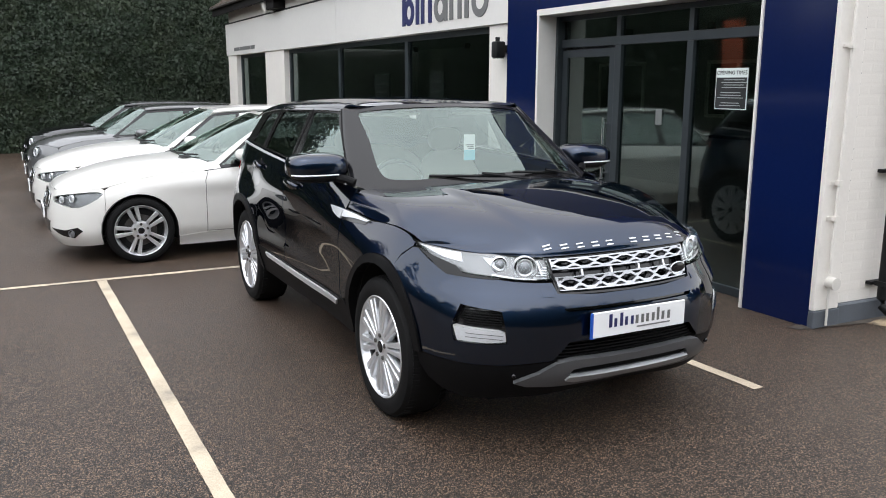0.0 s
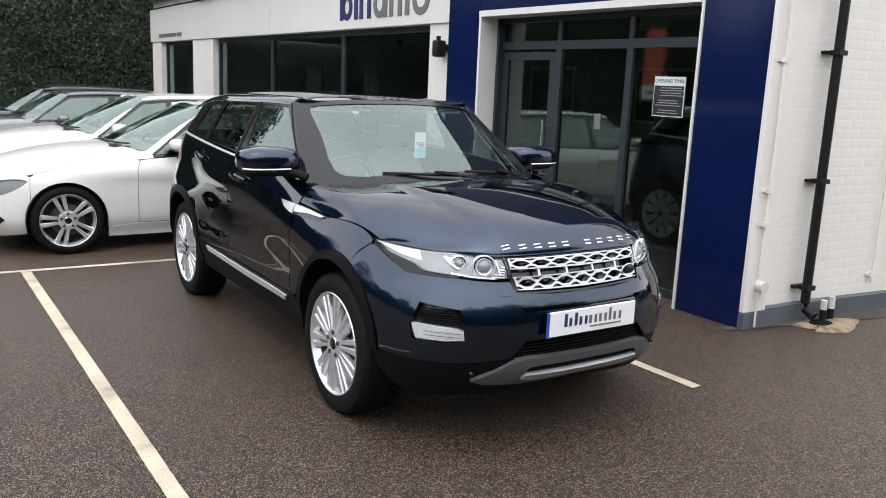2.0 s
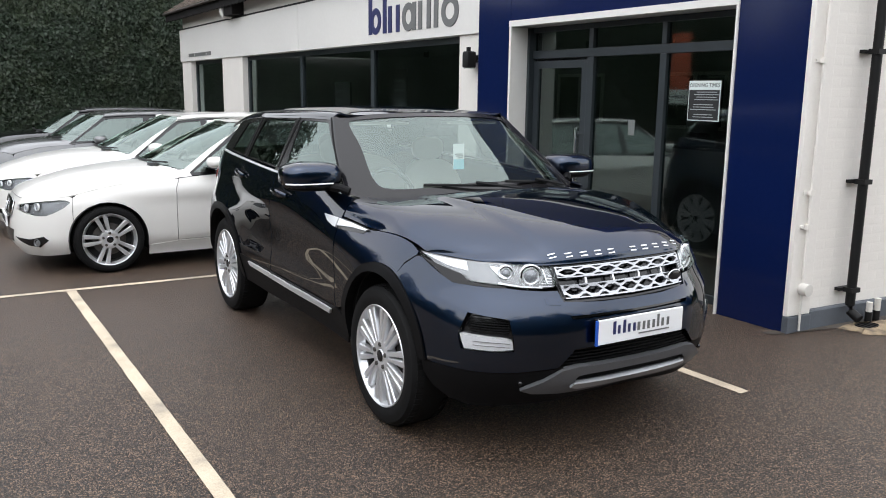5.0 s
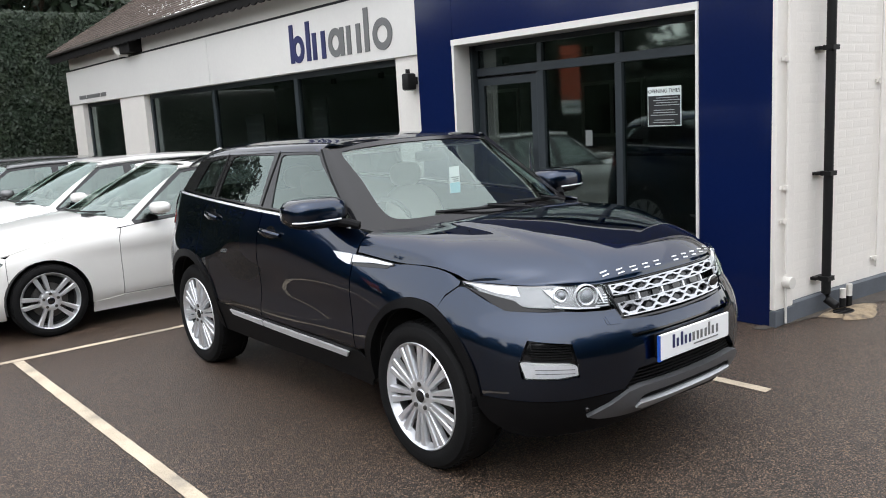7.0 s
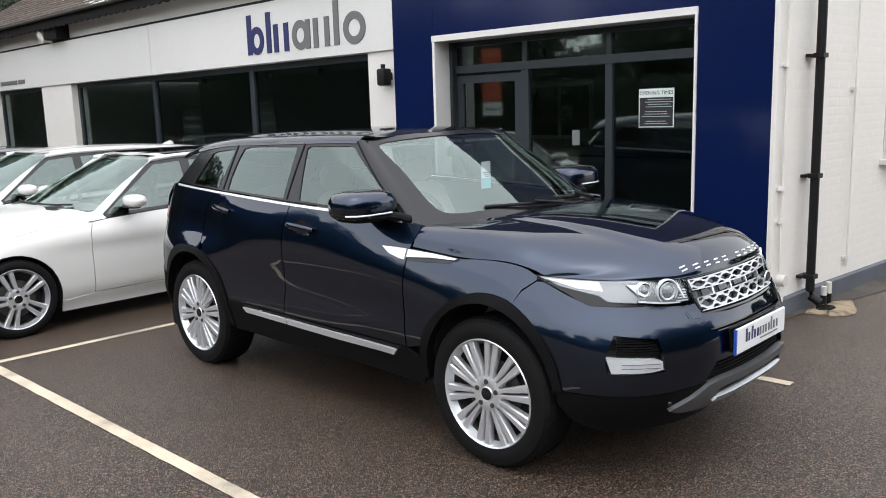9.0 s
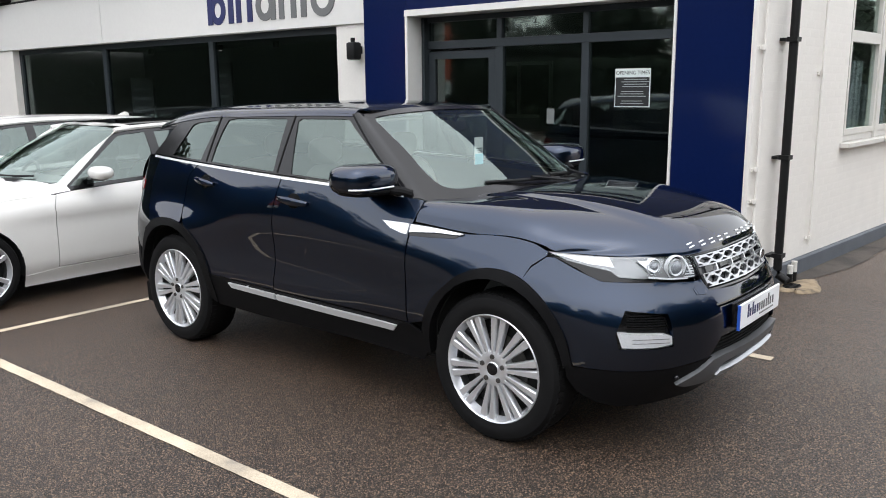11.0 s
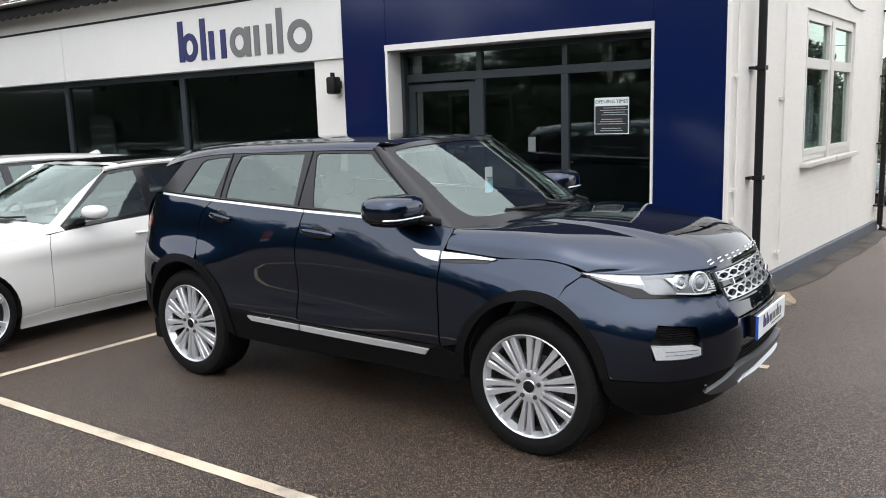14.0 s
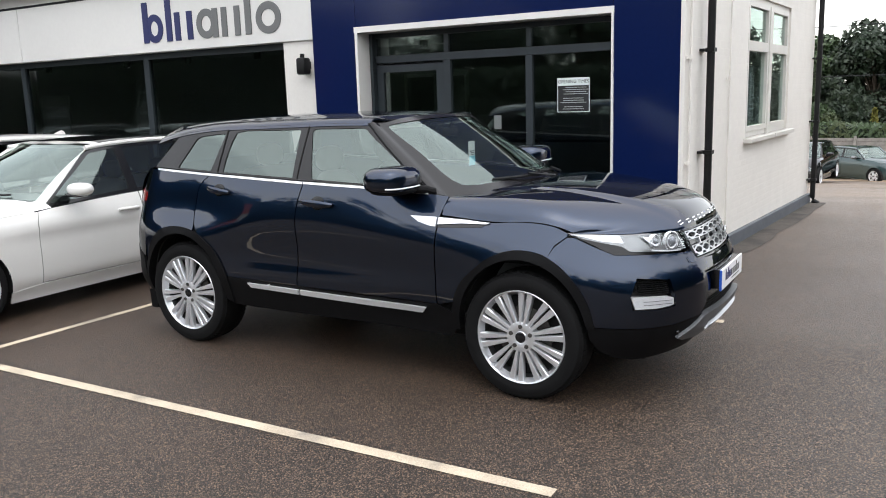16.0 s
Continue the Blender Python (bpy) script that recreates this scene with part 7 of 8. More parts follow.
ESTATE = dict(
    plan=[(0, -0.80), (0.25, -0.787), (0.48, -0.735), (0.65, -0.62), (0.76, -0.46), (0.83, -0.25), (0.87, 0), (0.885, 0.4), (0.89, 1.0), (0.895, 1.8), (0.89, 2.6), (0.88, 3.0), (0.85, 3.4), (0.77, 3.66), (0.55, 3.78), (0, 3.82)],
    zs=[0.15, 0.22, 0.30, 0.40, 0.50, 0.58, 0.66, 0.72, 0.80, 0.88, 0.95, 1.02],
    stations=[(-0.80, [-0.10, -0.04, 0, 0, -0.005, -0.02, -0.05, -0.085, -0.13, -0.2, -0.25, -0.3]), (-0.4, [-0.09, -0.04, -0.005, 0, -0.003, -0.012, -0.03, -0.055, -0.10, -0.16, -0.2, -0.25]),
              (0, [-0.08, -0.04, -0.012, -0.004, 0, 0, -0.005, -0.018, -0.05, -0.10, -0.15, -0.2]), (0.6, [-0.09, -0.06, -0.025, -0.014, -0.010, -0.011, -0.010, 0.001, -0.020, -0.06, -0.1, -0.14]),
              (1.5, [-0.10, -0.07, -0.03, -0.02, -0.014, -0.014, -0.012, 0.005, -0.008, -0.035, -0.07, -0.11]), (2.81, [-0.08, -0.04, -0.012, -0.004, 0, 0, 0, -0.002, -0.015, -0.04, -0.075, -0.115]), (3.6, [-0.1, -0.05, -0.01, 0, 0, 0, -0.003, -0.01, -0.02, -0.05, -0.08, -0.12])],
    base=2.81, R=0.318, rim=0.243, open=0.352, track=0.885, doors=(0.638, 1.70, 2.52), sill=0.235, tail=3.82, bumper_seam=-0.30,
    handle=0.785,
    belt=([0.4, 0.7, 1.22, 1.8, 2.5, 3.3, 3.9], [0.862, 0.873, 0.903, 0.925, 0.945, 0.955, 0.955]), drip=([1.0, 1.3, 1.6, 2.0, 2.5, 3.0, 3.4], [1.30, 1.345, 1.372, 1.384, 1.378, 1.355, 1.32]),
    cabin=([0.5, 0.8, 1.2, 1.8, 2.6, 3.4], [0.74, 0.775, 0.80, 0.812, 0.80, 0.74]), lean=0.40, dlo=(0.83, 2.42, 3.15), a_top=1.38,
    lamp=lambda SV, SU: SV([(-0.318, 0.675), (-0.345, 0.692), (-0.40, 0.698), (-0.50, 0.691)]) + SU([(0.62, 0.672), (0.50, 0.652), (0.43, 0.634), (0.44, 0.592), (0.55, 0.574), (0.62, 0.560), (0.67, 0.551)]) + SV([(-0.52, 0.554), (-0.45, 0.584), (-0.37, 0.630)]),
    lamp_in="lamp_dark", rings=((0.565, 0.615, 0.034), (0.668, 0.630, 0.036)), dark=lambda SV, SU: SU([(0.44, 0.634), (0.62, 0.671), (0.68, 0.685), (0.685, 0.673), (0.62, 0.656), (0.45, 0.618)]),
    intakes=lambda SU: [SU([(0.42, 0.338), (0.615, 0.330), (0.71, 0.362), (0.735, 0.325), (0.68, 0.255), (0.585, 0.268)])], fog=(0.668, 0.300, 0.036),
    kidney=lambda SU: [SU([(0.03, 0.672), (0.20, 0.676), (0.33, 0.655), (0.345, 0.60), (0.32, 0.525), (0.20, 0.505), (0.04, 0.51)])],
    centre=lambda SU: [SU([(-0.38, 0.40), (0.38, 0.40), (0.34, 0.28), (-0.34, 0.28)])], mirror=(0.955, 1.01, 1.02), seats=1.35,
    bonnet=[[(0, 0.50, 0.985), (0.30, 0.53, 0.980), (0.55, 0.62, 0.962), (0.70, 0.70, 0.930), (0.79, 0.632, 0.868)],
            [(0, 0.15, 0.958), (0.30, 0.17, 0.950), (0.55, 0.22, 0.928), (0.70, 0.27, 0.895), (0.79, 0.26, 0.850)],
            [(0, -0.2, 0.905), (0.30, -0.18, 0.898), (0.52, -0.13, 0.872), (0.68, -0.07, 0.835), (0.775, -0.05, 0.800)],
            [(0, -0.5, 0.825), (0.28, -0.47, 0.820), (0.48, -0.40, 0.800), (0.63, -0.33, 0.775), (0.72, -0.26, 0.748)],
            [(0, -0.66, 0.755), (0.26, -0.64, 0.752), (0.44, -0.56, 0.742), (0.58, -0.46, 0.735), (0.69, -0.32, 0.738)],
            [(0, -0.70, 0.708), (0.25, -0.68, 0.705), (0.43, -0.61, 0.703), (0.58, -0.50, 0.715), (0.685, -0.335, 0.730)]],
    screen=[[(0, 0.48, 0.980), (0.3, 0.51, 0.978), (0.55, 0.61, 0.965), (0.71, 0.76, 0.93)], [(0, 0.93, 1.205), (0.28, 0.95, 1.20), (0.50, 1.01, 1.185), (0.635, 1.09, 1.16)], [(0, 1.36, 1.388), (0.26, 1.37, 1.384), (0.45, 1.40, 1.372), (0.565, 1.43, 1.352)]],
    roof=[(1.34, 1.390), (1.6, 1.412), (2.0, 1.425), (2.5, 1.422), (3.0, 1.40), (3.42, 1.365)])

HATCH = dict(ESTATE)
del HATCH["fog"]
HATCH.update(
    plan=[(0, -0.63), (0.25, -0.615), (0.46, -0.56), (0.62, -0.44), (0.73, -0.27), (0.79, -0.05), (0.81, 0.3), (0.815, 1.0), (0.82, 1.8), (0.825, 2.3), (0.80, 2.75), (0.70, 2.98), (0.42, 3.06), (0, 3.08)],
    base=2.47, R=0.305, rim=0.215, open=0.345, track=0.815, doors=(0.55, 1.60, 2.12), tail=3.08, bumper_seam=-0.22,
    stations=[(-0.63, [-0.10, -0.04, 0, 0, 0, -0.008, -0.02, -0.035, -0.075, -0.14, -0.2, -0.25]), (-0.3, [-0.09, -0.04, -0.005, 0, 0, -0.006, -0.014, -0.026, -0.055, -0.10, -0.15, -0.2]),
              (0, [-0.08, -0.04, -0.012, -0.004, 0, 0, -0.002, -0.008, -0.025, -0.06, -0.10, -0.15]), (0.6, [-0.09, -0.06, -0.025, -0.012, -0.004, 0, 0, 0, -0.01, -0.03, -0.06, -0.09]),
              (1.5, [-0.10, -0.07, -0.03, -0.015, -0.006, 0, 0.002, 0.0, -0.008, -0.022, -0.045, -0.075]), (2.47, [-0.08, -0.04, -0.012, -0.004, 0, 0, 0, 0, -0.006, -0.02, -0.045, -0.075]), (2.95, [-0.1, -0.05, -0.01, 0, 0, 0, 0, -0.004, -0.01, -0.03, -0.05, -0.08])],
    handle=0.80,
    belt=([0.3, 0.6, 1.0, 1.6, 2.2, 2.8, 3.2], [0.925, 0.94, 0.95, 0.962, 0.975, 0.985, 0.985]), drip=([0.8, 1.0, 1.3, 1.8, 2.3, 2.7, 3.0], [1.29, 1.322, 1.345, 1.352, 1.342, 1.32, 1.29]),
    cabin=([0.3, 0.6, 1.0, 1.6, 2.3, 3.0], [0.70, 0.735, 0.755, 0.765, 0.755, 0.70]), lean=0.28, dlo=(0.60, 2.1, 2.72), a_top=1.02, mirror=(0.90, 0.90, 1.0), seats=1.15, mirror_paint="paint_grey", lamp_in="lamp_grey",
    lamp=lambda SV, SU: SU([(0.50 + 0.115 * math.cos(a), 0.738 + 0.082 * math.sin(a)) for a in np.linspace(0, 2 * math.pi, 25)[:-1]]), rings=((0.50, 0.738, 0.06),),
    intakes=lambda SU: [SU([(0.40, 0.36), (0.52, 0.365), (0.53, 0.30), (0.42, 0.29)])],
    kidney=lambda SU: [SU([(0.0, 0.68), (0.30, 0.675), (0.36, 0.63), (0.30, 0.58), (0.0, 0.575)])],
    bonnet=[[(0, 0.36, 1.005), (0.28, 0.38, 1.002), (0.50, 0.45, 0.992), (0.64, 0.54, 0.972), (0.735, 0.54, 0.932)],
            [(0, 0.1, 0.985), (0.28, 0.11, 0.982), (0.50, 0.14, 0.968), (0.65, 0.17, 0.944), (0.745, 0.18, 0.905)],
            [(0, -0.18, 0.945), (0.28, -0.17, 0.940), (0.48, -0.13, 0.924), (0.62, -0.09, 0.895), (0.735, -0.04, 0.862)],
            [(0, -0.40, 0.885), (0.26, -0.38, 0.880), (0.44, -0.32, 0.872), (0.58, -0.25, 0.855), (0.70, -0.16, 0.832)],
            [(0, -0.55, 0.80), (0.24, -0.53, 0.81), (0.41, -0.43, 0.842), (0.56, -0.33, 0.848), (0.68, -0.21, 0.815)],
            [(0, -0.58, 0.768), (0.24, -0.555, 0.785), (0.40, -0.465, 0.832), (0.565, -0.345, 0.842), (0.685, -0.225, 0.806)]],
    screen=[[(0, 0.34, 1.0), (0.28, 0.36, 0.998), (0.50, 0.44, 0.99), (0.66, 0.56, 0.965)], [(0, 0.66, 1.19), (0.27, 0.67, 1.188), (0.47, 0.73, 1.178), (0.61, 0.81, 1.155)], [(0, 0.95, 1.352), (0.26, 0.96, 1.35), (0.45, 0.99, 1.342), (0.58, 1.04, 1.328)]],
    roof=[(0.93, 1.356), (1.2, 1.385), (1.6, 1.40), (2.1, 1.396), (2.6, 1.37), (3.0, 1.33)])

TURN_L = Matrix.Rotation(radians(-90), 4, "Z")
plain_car("parked_estate_car", "pearl white estate car with black glass roof, parked nose out", Matrix.Translation((1.225, 8.905, 0)) @ TURN_L, ESTATE, "paint_white", "paint_black")
plain_car("parked_saloon_car", "white car with roof aerial fin, parked nose out", Matrix.Translation((1.15, 11.17, 0)) @ TURN_L, ESTATE, "paint_white", "paint_white", fin=True)
plain_car("parked_hatchback", "grey small hatchback with round headlamps, parked nose out", Matrix.Translation((0.98, 13.35, 0)) @ TURN_L, HATCH, "paint_grey", "paint_grey")
plain_car("parked_hatchback", "black small hatchback with pale round headlamps beside the hedge", Matrix.Translation((0.98, 15.7, 0)) @ TURN_L, HATCH, "paint_black", "paint_grey")


# ---- hedge, trees, distance ----
def leaf_cloud(bm, centre, size, count, leaf, rng, squash=1.0, droop=0.0):
    """Leaves in clumps through a rounded volume, densest near its skin."""
    for _ in range(count):
        while True:
            d = Vector((rng.uniform(-1, 1), rng.uniform(-1, 1), rng.uniform(-1, 1)))
            if 0.05 < d.length < 1:
                break
        d = d.normalized() * (0.55 + 0.45 * rng.random() ** 0.5)
        c = Vector((centre[0] + d.x * size[0], centre[1] + d.y * size[1], centre[2] + d.z * size[2]))
        leaf_quad(bm, c, d, leaf * rng.uniform(0.6, 1.4), rng, droop)


def leaf_quad(bm, c, out, s, rng, droop=0.0):
    n = (out + Vector((rng.uniform(-1, 1), rng.uniform(-1, 1), rng.uniform(-0.6, 1)))).normalized()
    a = n.orthogonal().normalized()
    a = Matrix.Rotation(rng.uniform(0, 6.28), 3, n) @ a
    a.z -= droop
    b = n.cross(a)
    v = [bm.verts.new(c + p) for p in (a * s * -0.9, b * s * 0.42 - a * s * 0.1, a * s * 0.9, b * s * -0.42 + a * s * 0.05)]
    bm.faces.new(v)


def tree_mesh(seed, height, crown, leaf, count, conifer=False):
    rng = random.Random(seed)
    wood = tube([(0, 0, -0.2), (0.05, 0.02, height * 0.3), (0.0, 0.08, height * 0.6), (0.1, 0.0, height * 0.9)], 0.2, 8, radii=[0.24, 0.19, 0.12, 0.03])
    limbs = []
    leaves = bmesh.new()
    if conifer:
        for k in range(count):
            t = rng.random() ** 0.8
            z = height * (0.06 + 0.94 * t)
            r = crown * (1 - t) ** 0.8 * (0.75 + 0.35 * math.sin(5 * rng.random() + 9 * t)) * (0.6 + 0.4 * rng.random())
            a = rng.uniform(0, 6.28)
            leaf_quad(leaves, Vector((r * math.cos(a), r * math.sin(a), z)), Vector((math.cos(a), math.sin(a), -0.3)), leaf * rng.uniform(0.6, 1.4), rng, 0.5)
    else:
        n = 26
        for k in range(n):
            a, el = 2.4 * k + rng.uniform(-0.4, 0.4), rng.uniform(-0.25, 1.0)
            r = crown * (0.35 + 0.5 * rng.random()) * (1.1 - 0.55 * el)
            z = height * (0.42 + 0.48 * el)
            c = (r * math.cos(a), r * math.sin(a), z)
            limbs.append(tube([(0, 0.03, height * (0.25 + 0.3 * el)), (c[0] * 0.5, c[1] * 0.5, z * 0.85), (c[0] * 0.9, c[1] * 0.9, z)], 0.06, 6, radii=[0.08, 0.05, 0.015]))
            q = crown * rng.uniform(0.28, 0.45)
            leaf_cloud(leaves, c, (q, q, q * 0.75), count // n, leaf, rng)
    for lb in limbs:
        me = bpy.data.meshes.new("limb")
        lb.to_mesh(me)
        lb.free()
        wood.from_mesh(me)
        bpy.data.meshes.remove(me)
    return wood, leaves


def tree(name, label, at, seed, height, crown, leaf, count, material, conifer=False, scale=1.0):
    t = thing(name, label, "tree", "trees", at=Matrix.Translation(at) @ Matrix.Scale(scale, 4))
    w, l = tree_mesh(seed, height, crown, leaf, count, conifer)
    part("trunk", w, "bark", t, "", True)
    part("crown", l, material, t)
    return t


def hedge(name, label, x0, x1, y, depth, height, count, leaf, material, seed, axis="x", base=None):
    """A clipped hedge: an uneven core, coloured as its shaded inside, under a skin of small sprays."""
    rng = random.Random(seed)
    core = bmesh.new()
    n, mz = int((x1 - x0) / 0.35), 9
    off = lambda a, z: 0.22 * noise.noise((a * 0.45, z * 0.6, seed)) + 0.09 * noise.noise((a * 1.7, z * 1.9, seed + 4))
    rows = []
    for i in range(n + 1):
        a = x0 + (x1 - x0) * i / n
        top = height + 0.22 * noise.noise((a * 0.4, 7.0, seed))
        r = []
        for j in range(mz + 1):
            z = top * j / mz
            r.append((a, off(a, z) + (0.18 if j == mz else 0.0), z))
        r.append((a, depth, top))
        r.append((a, depth, 0))
        rows.append(r)
    put = (lambda p: (p[0], y + p[1], p[2])) if axis == "x" else (lambda p: (y - p[1], p[0], p[2])) if axis == "y" else (lambda p: (y + p[1], p[0], p[2]))
    vs = [[core.verts.new(put(p)) for p in r] for r in rows]
    for p, q in zip(vs, vs[1:]):
        for k in range(len(p) - 1):
            core.faces.new((p[k], q[k], q[k + 1], p[k + 1]))
    core.faces.new(vs[0])
    core.faces.new(vs[-1][::-1])
    bmesh.ops.recalc_face_normals(core, faces=core.faces)
    h = thing(name, label, "hedge", kind="stuff", at=Matrix.Translation((0, 0, base or 0)))
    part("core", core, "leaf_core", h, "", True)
    lv = bmesh.new()
    out = Vector((0, -1, 0.2)) if axis == "x" else Vector((1, 0, 0.2)) if axis == "y" else Vector((-1, 0, 0.2))
    for _ in range(count):
        a, z = rng.uniform(x0, x1), height * rng.random()
        if rng.random() < 0.14:
            z = height + 0.05
            c = Vector(put((a, rng.uniform(0, depth), z + 0.15 * noise.noise((a * 0.4, 7.0, seed)))))
        else:
            c = Vector(put((a, off(a, z) - rng.uniform(-0.02, 0.09) - 0.06 * max(0, noise.noise((a * 3.1, z * 3.3, 2.0))), z)))
        leaf_quad(lv, c, out * 0.9, leaf * rng.uniform(0.6, 1.5), rng, 0.35)
    part("foliage", lv, material, h)
    return h


# dark colour puts the shade between the sprays into the core
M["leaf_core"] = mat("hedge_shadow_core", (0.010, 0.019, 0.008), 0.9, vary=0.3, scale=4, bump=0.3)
hedge("tall_hedge", "tall dark green clipped conifer hedge behind the parked cars", -3.2, 9.5, 22.6, 1.6, 4.65, 105000, 0.042, "leaf_dark", 3)
tree("tree", "broad green tree beyond the tall hedge", (4.0, 31, 0), 11, 9.5, 3.6, 0.16, 5200, "leaf_dark")
tree("tree", "broad green tree beyond the tall hedge", (-2.5, 33, 0), 12, 10.5, 4.0, 0.16, 5200, "leaf_mid")
tree("tree", "broad green tree beyond the tall hedge", (10, 33, 0), 13, 10, 3.6, 0.16, 5200, "leaf_dark")
hedge("tall_hedge", "tall dark hedge continuing along the yard", -17, -3.2, 22.7, 1.6, 4.8, 16000, 0.11, "leaf_dark", 31)
tree("tree", "broad dark tree beyond the tall hedge", (6.6, 28.4, 0), 16, 9.5, 3.6, 0.2, 9000, "leaf_dark")
tree("tree", "broad dark tree beyond the tall hedge", (1.2, 28.6, 0), 17, 9.0, 3.4, 0.2, 9000, "leaf_dark")
tree("tree", "broad dark tree beyond the tall hedge", (-3.8, 28.5, 0), 14, 10.5, 4.0, 0.2, 7800, "leaf_dark")
tree("tree", "broad dark tree beyond the tall hedge", (-15.5, 27, 0), 15, 8.0, 3.6, 0.2, 5200, "leaf_dark")
# across the yard: hedge and trees that the glass and paint reflect
hedge("yard_hedge", "dark hedge on the opposite side of the yard", -22, 30, -15.5, 1.5, 2.6, 9000, 0.16, "leaf_dark", 9, axis="y")
base_tree = tree("tree", "tall dark tree out of view round the yard, for reflections", (-18, -8, 0), 21, 8.0, 3.4, 0.2, 5200, "leaf_dark")
rng = random.Random(4)
for k, (x, y) in enumerate(((-19, -2), (-18.5, 4), (-19.5, 10), (-20, 15.5), (-21, 20), (-19, 24.5), (-20.5, 29), (-20, -15), (-12, -20), (-5.5, -19), (1, -20), (7.5, -19), (14, -20))):
    copy_thing(base_tree, Matrix.Translation((x, y, 0)) @ Matrix.Rotation(rng.uniform(0, 6), 4, "Z") @ Matrix.Scale(rng.uniform(0.8, 1.15) * (1.3 if y < -18 else 1.0), 4))
# unseen trees and hedge added to block low sky before the car noses
for x, y, k in ((-14, -15, 1.25), (-8.5, -16, 1.38), (-2.5, -15.5, 1.32), (3.0, -16.5, 1.42), (9.5, -16, 1.25), (16, -17, 1.2)):
    copy_thing(base_tree, Matrix.Translation((x, y, 0)) @ Matrix.Rotation(rng.uniform(0, 6), 4, "Z") @ Matrix.Scale(k, 4))
hedge("yard_hedge", "unseen dark hedge added before the parked cars to block low sky", -20, 20, -16.5, 1.5, 3.4, 9000, 0.16, "leaf_dark", 10)
# red brick house across the road
hs = thing("brick_house", "red brick house with white band across the road", "house", at=Matrix.Translation((-26, 12, 0)))
part("wall", boxes((-4, -3.5, 0, 4, 3.5, 5.2)), "red_brick", hs)
bm = bmesh.new()
v = [bm.verts.new(p) for p in ((-4.3, -3.8, 5.2), (4.3, -3.8, 5.2), (4.3, 3.8, 5.2), (-4.3, 3.8, 5.2), (-4.3, 0, 8), (4.3, 0, 8))]
for f in ((0, 1, 5, 4), (2, 3, 4, 5), (1, 2, 5), (3, 0, 4), (3, 2, 1, 0)):
    bm.faces.new([v[i] for i in f])
part("roof", bm, "tile", hs)
for y in (-2.0, 0.9):
    for z in (0.9, 3.2):
        wd = part("window", boxes((3.98, y, z, 4.05, y + 1.2, z + 1.2)), "white_upvc", hs)
        part("pane", boxes((4.04, y + 0.08, z + 0.08, 4.06, y + 1.12, z + 1.12)), "gloss_black", wd)


# tall feather banners across the yard
for x, y, z0, z1 in ((-13.1, 21.6, 1.45, 4.0), (-14.2, 25.6, 1.5, 4.0)):
    fl = thing("banner_flag", "tall orange-red banner with white foot on a slim pole", "flag", "banner flags", at=Matrix.Translation((x, y, 0)) @ Matrix.Rotation(radians(-35), 4, "Z"))
    part("pole", tube([(0, 0, 0), (0, 0, z1 + 0.1)], 0.02, 8), "chrome", fl, "", True)
    part("base", tube([(0, 0, 0), (0, 0, 0.06)], 0.25, 16), "black", fl, "", True)
    part("cloth", boxes((-0.006, 0.03, z0 + 0.5, 0.006, 0.75, z1)), "banner", fl, "orange-red cloth")
    part("foot_cloth", boxes((-0.006, 0.03, z0, 0.006, 0.75, z0 + 0.497)), "poster_white", fl, "white cloth")
    part("text_bar", boxes((-0.009, 0.15, z0 + 0.2, 0.009, 0.6, z0 + 0.3)), "poster_black", fl)


# ---- beyond the far corner: sloping yard, fence, cars, trees ----
def far_z(x):
    return ground_z(min(x, 46))


FX = 39.0
fence = thing("panel_fence", "weathered grey board fence with posts at the end of the yard", "fence")
for k in range(16):
    y = -12 + 1.85 * k
    z = far_z(FX)
    part("post", boxes((FX - 0.06, y - 0.06, z - 0.3, FX + 0.06, y + 0.06, z + 1.95)), "fence", fence)
    for j in range(11):
        part("board", boxes((FX - 0.035 + 0.012 * (j % 2), y + 0.065, z + 0.12 + 0.16 * j, FX - 0.005 + 0.012 * (j % 2), y + 1.785, z + 0.272 + 0.16 * j)), "fence", fence)
hedge("fence_hedge", "bright green clipped hedge above the board fence", -14, 18, FX + 0.25, 1.2, 2.4, 9000, 0.14, "leaf_mid", 17, axis="f", base=far_z(FX))
bm = bmesh.new()
va, vb = [], []
for i in range(24):
    y = -12 + i * 1.2
    va.append(bm.verts.new((FX - 0.1, y, far_z(FX - 0.1) + 0.02)))
    x = FX - 6 - 0.6 * math.sin(i * 0.9)
    vb.append(bm.verts.new((x, y, far_z(x) + 0.02)))
for i in range(23):
    bm.faces.new((va[i], va[i + 1], vb[i + 1], vb[i]))
structure("gravel_strip", bm, "gravel", "pale gravel parking strip before the fence", "ground")
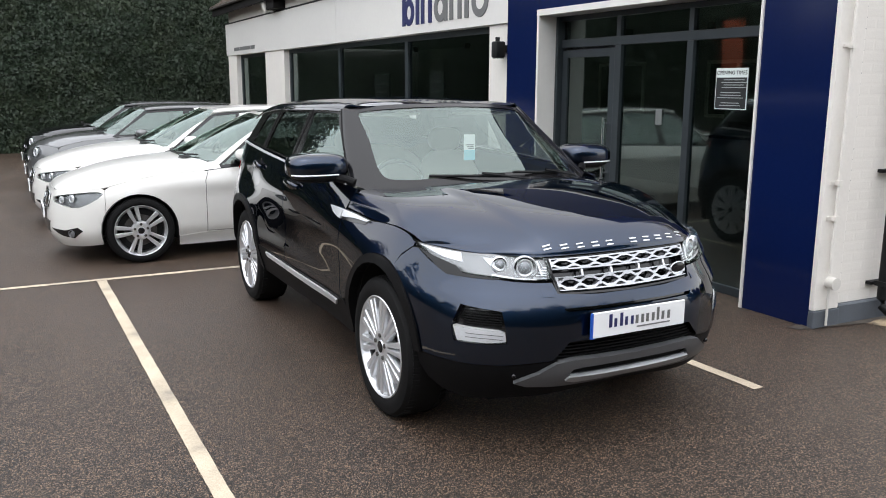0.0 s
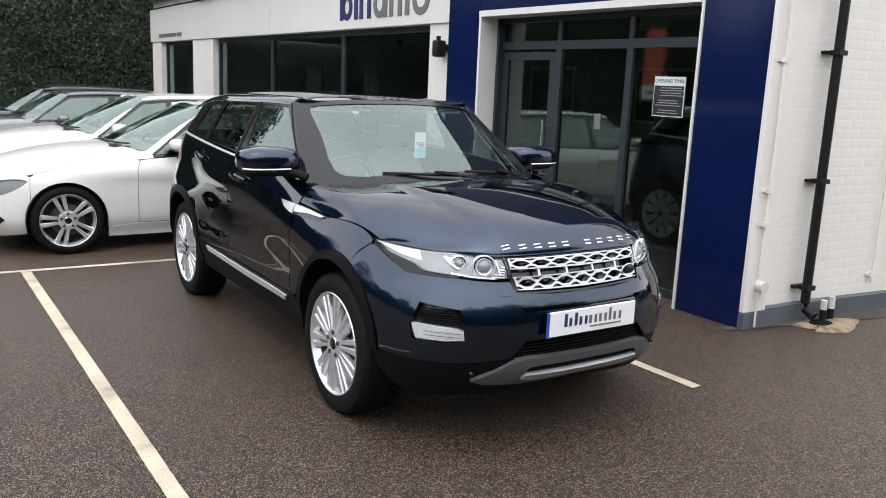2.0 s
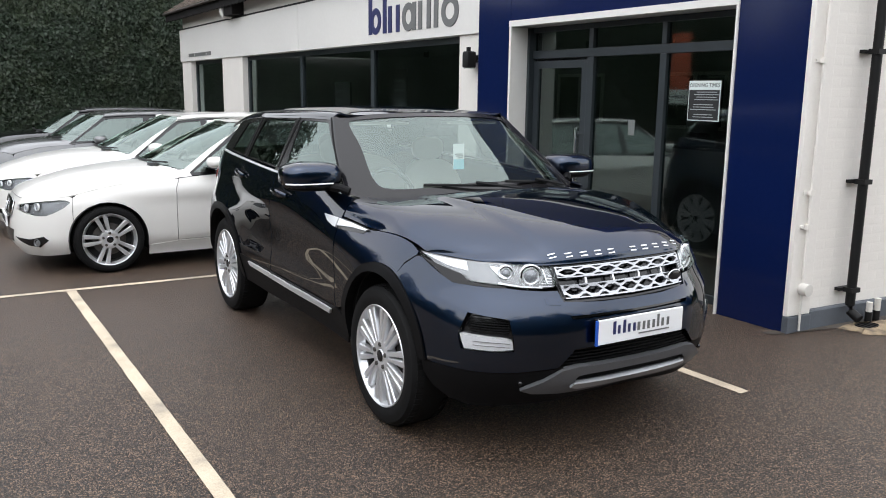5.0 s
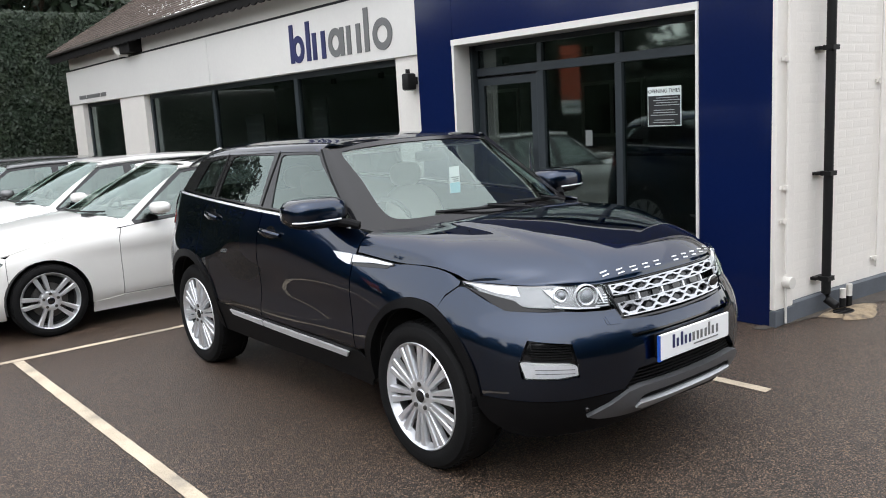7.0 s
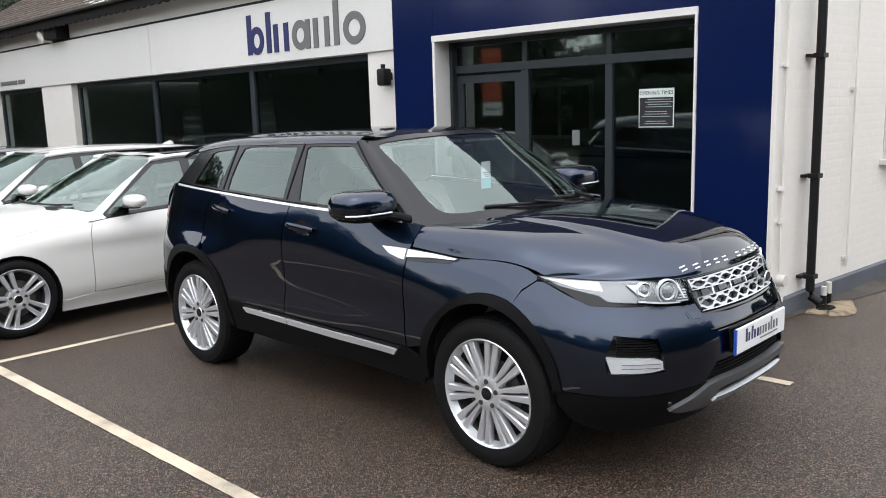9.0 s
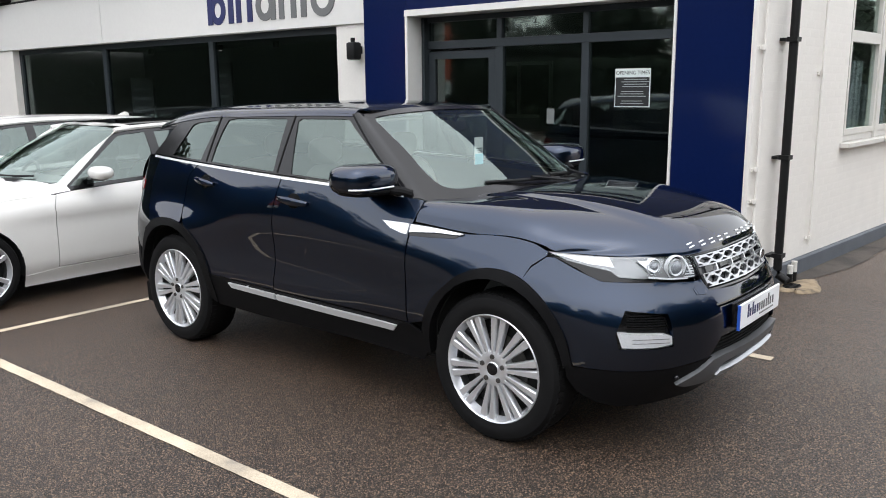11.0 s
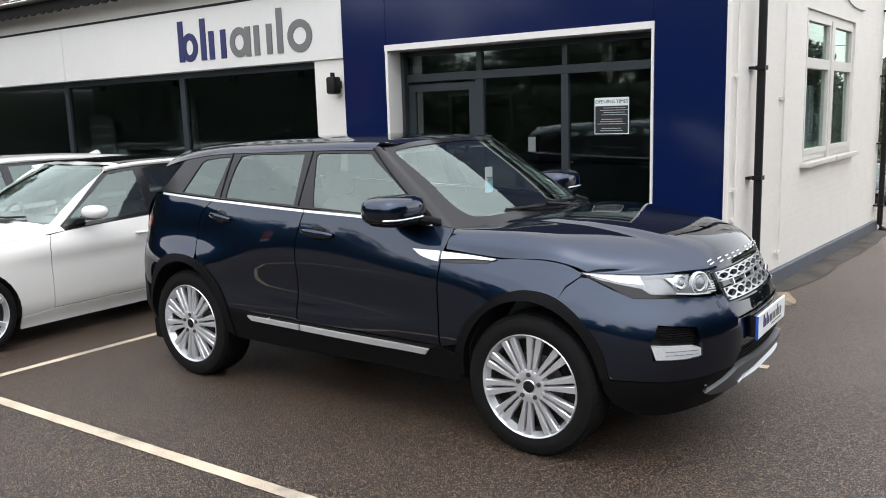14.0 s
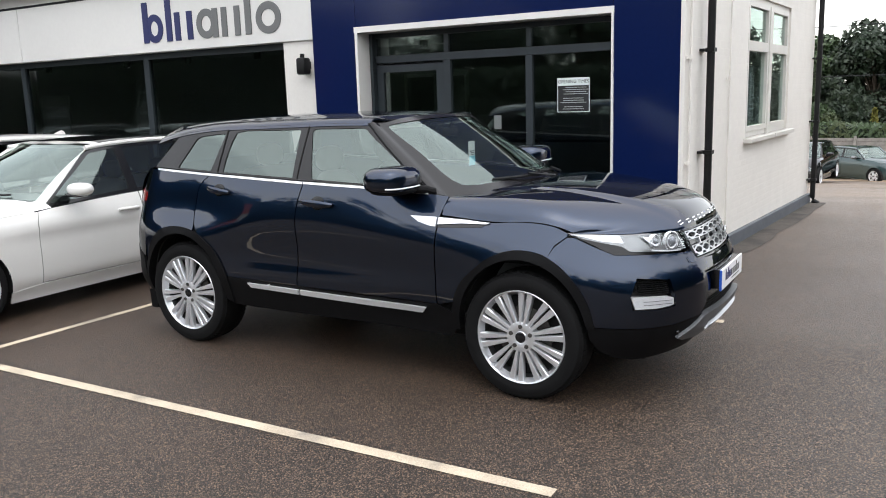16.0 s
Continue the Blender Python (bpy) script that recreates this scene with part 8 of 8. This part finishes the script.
for k, (x, y, h, c, con, ma) in enumerate(((46, 9.2, 7.2, 2.6, False, "leaf_mid"), (51, 7.9, 8.0, 2.2, False, "leaf_mid"), (50, 4.6, 8.4, 2.9, False, "leaf_dark"), (44, 5.1, 4.9, 1.0, True, "leaf_dark"), (43, 4.15, 3.3, 0.42, True, "leaf_yellow"),
                                      (52, 1.0, 8.8, 3.4, False, "leaf_mid"), (44.5, 7.2, 3.9, 1.5, False, "leaf_mid"), (45, -1.2, 5.0, 1.6, False, "leaf_rust"), (54, 11, 8.0, 3.2, False, "leaf_dark"), (53, -5, 9, 3.6, False, "leaf_dark"), (47, 6.1, 5.6, 1.9, False, "leaf_dark"), (45, -8.5, 9.5, 3.6, False, "leaf_dark"), (43, -14, 9.5, 3.8, False, "leaf_mid"))):
    if "leaf_yellow" not in M:
        M["leaf_yellow"] = mat("yellow_green_leaf", (0.16, 0.15, 0.03), 0.6, vary=0.3, scale=0.8, bump=0)
        M["leaf_rust"] = mat("rusty_leaf", (0.16, 0.09, 0.04), 0.6, vary=0.3, scale=0.8, bump=0)
    lab = {"leaf_yellow": "small yellow-green conifer", "leaf_rust": "low rust-coloured shrub"}.get(ma, "dark conifer" if con else "broad green tree")
    tree("tree", lab + " behind the board fence", (x, y, far_z(min(x, 46))), 40 + k, h, c, 0.17 if not con else 0.13, 17000 if not con else 8000, ma, con)
FAR_H = far_z(35.5)
plain_car("parked_hatchback", "dark green hatchback parked on gravel before the fence", Matrix.Translation((35.6, 3.1, far_z(36.2))) @ Matrix.Rotation(radians(-38), 4, "Z") @ Matrix.Scale(1.03, 4), HATCH, "paint_teal", "paint_teal", far=True)
plain_car("parked_estate_car", "black car parked beyond the white wall", Matrix.Translation((28.5, 5.75, far_z(29.5))) @ Matrix.Rotation(radians(-95), 4, "Z"), ESTATE, "paint_black", "paint_black", far=True)
wire = thing("overhead_cable", "two thin black overhead cables between slim poles above the fence", "cable")
for y in (-13.5, 21.5):
    part("pole", tube([(42.5, y, far_z(42.5)), (42.5, y, 5.2)], 0.1, 8, radii=[0.13, 0.09]), "bark", wire, "", True)
for z, sag in ((4.75, 0.35), (2.35, 0.3)):
    part("cable", tube([(42.3, -13.5 + 35 * i / 20, z - sag * math.sin(math.pi * i / 20)) for i in range(21)], 0.018, 5), "black", wire, "", True)


# ---- white painted bricks of the end wall ----
def brick_shape(w, h, d=0.0010):
    """The proud face of one brick with softened edges."""
    e = 0.011
    verts = [(0, d, 0), (w, d, 0), (w, d, h), (0, d, h), (e, 0, e), (w - e, 0, e), (w - e, 0, h - e), (e, 0, h - e)]
    return verts, [(4, 5, 6, 7), (0, 1, 5, 4), (1, 2, 6, 5), (2, 3, 7, 6), (3, 0, 4, 7)]


brick_meshes = {}
rest_v, rest_f = [], []
brick_rng = random.Random(12)
for course in range(47):
    z = 0.155 + 0.075 * course
    spans = [(0.275, LEN - 0.02)]
    if WZ0 - 0.06 < z + 0.065 and z < WZ1:
        spans = [(0.275, WX0 - 0.005), (WX1 + 0.005, LEN - 0.02)]
    for a0, a1 in spans:
        k = int(a0 / 0.225) - 1
        while True:
            x0, x1 = k * 0.225 + (0.1125 if course % 2 else 0.0), k * 0.225 + (0.1125 if course % 2 else 0.0) + 0.215
            k += 1
            if x0 > a1:
                break
            x0, x1 = max(x0, a0), min(x1, a1)
            if x1 - x0 < 0.03:
                continue
            w = round(x1 - x0, 3)
            y = brick_rng.uniform(-0.0003, 0.0005)
            if x0 < WX0 - 0.01 and course < 29:
                if w not in brick_meshes:
                    vs, fs = brick_shape(w, 0.066, 0.0005)
                    me = bpy.data.meshes.new("brick")
                    me.from_pydata(vs, [], fs)
                    me.materials.append(M["brick_white"])
                    brick_meshes[w] = me
                br = new("brick", brick_meshes[w])
                br.parent = wall_end
                br.matrix_basis = Matrix.Translation((x0, y, z)) @ Matrix.Rotation(brick_rng.uniform(-0.004, 0.004), 4, "Y")
            else:
                vs, fs = brick_shape(w, 0.066, 0.0004)
                o = len(rest_v)
                rest_v += [(p[0] + x0, p[1] + y, p[2] + z) for p in vs]
                rest_f += [tuple(i + o for i in f) for f in fs]
me = bpy.data.meshes.new("brickwork")
me.from_pydata(rest_v, [], rest_f)
me.materials.append(M["brick_white"])
rest = new("brickwork", me)
rest.parent = wall_end
tagged(rest, kind="stuff")
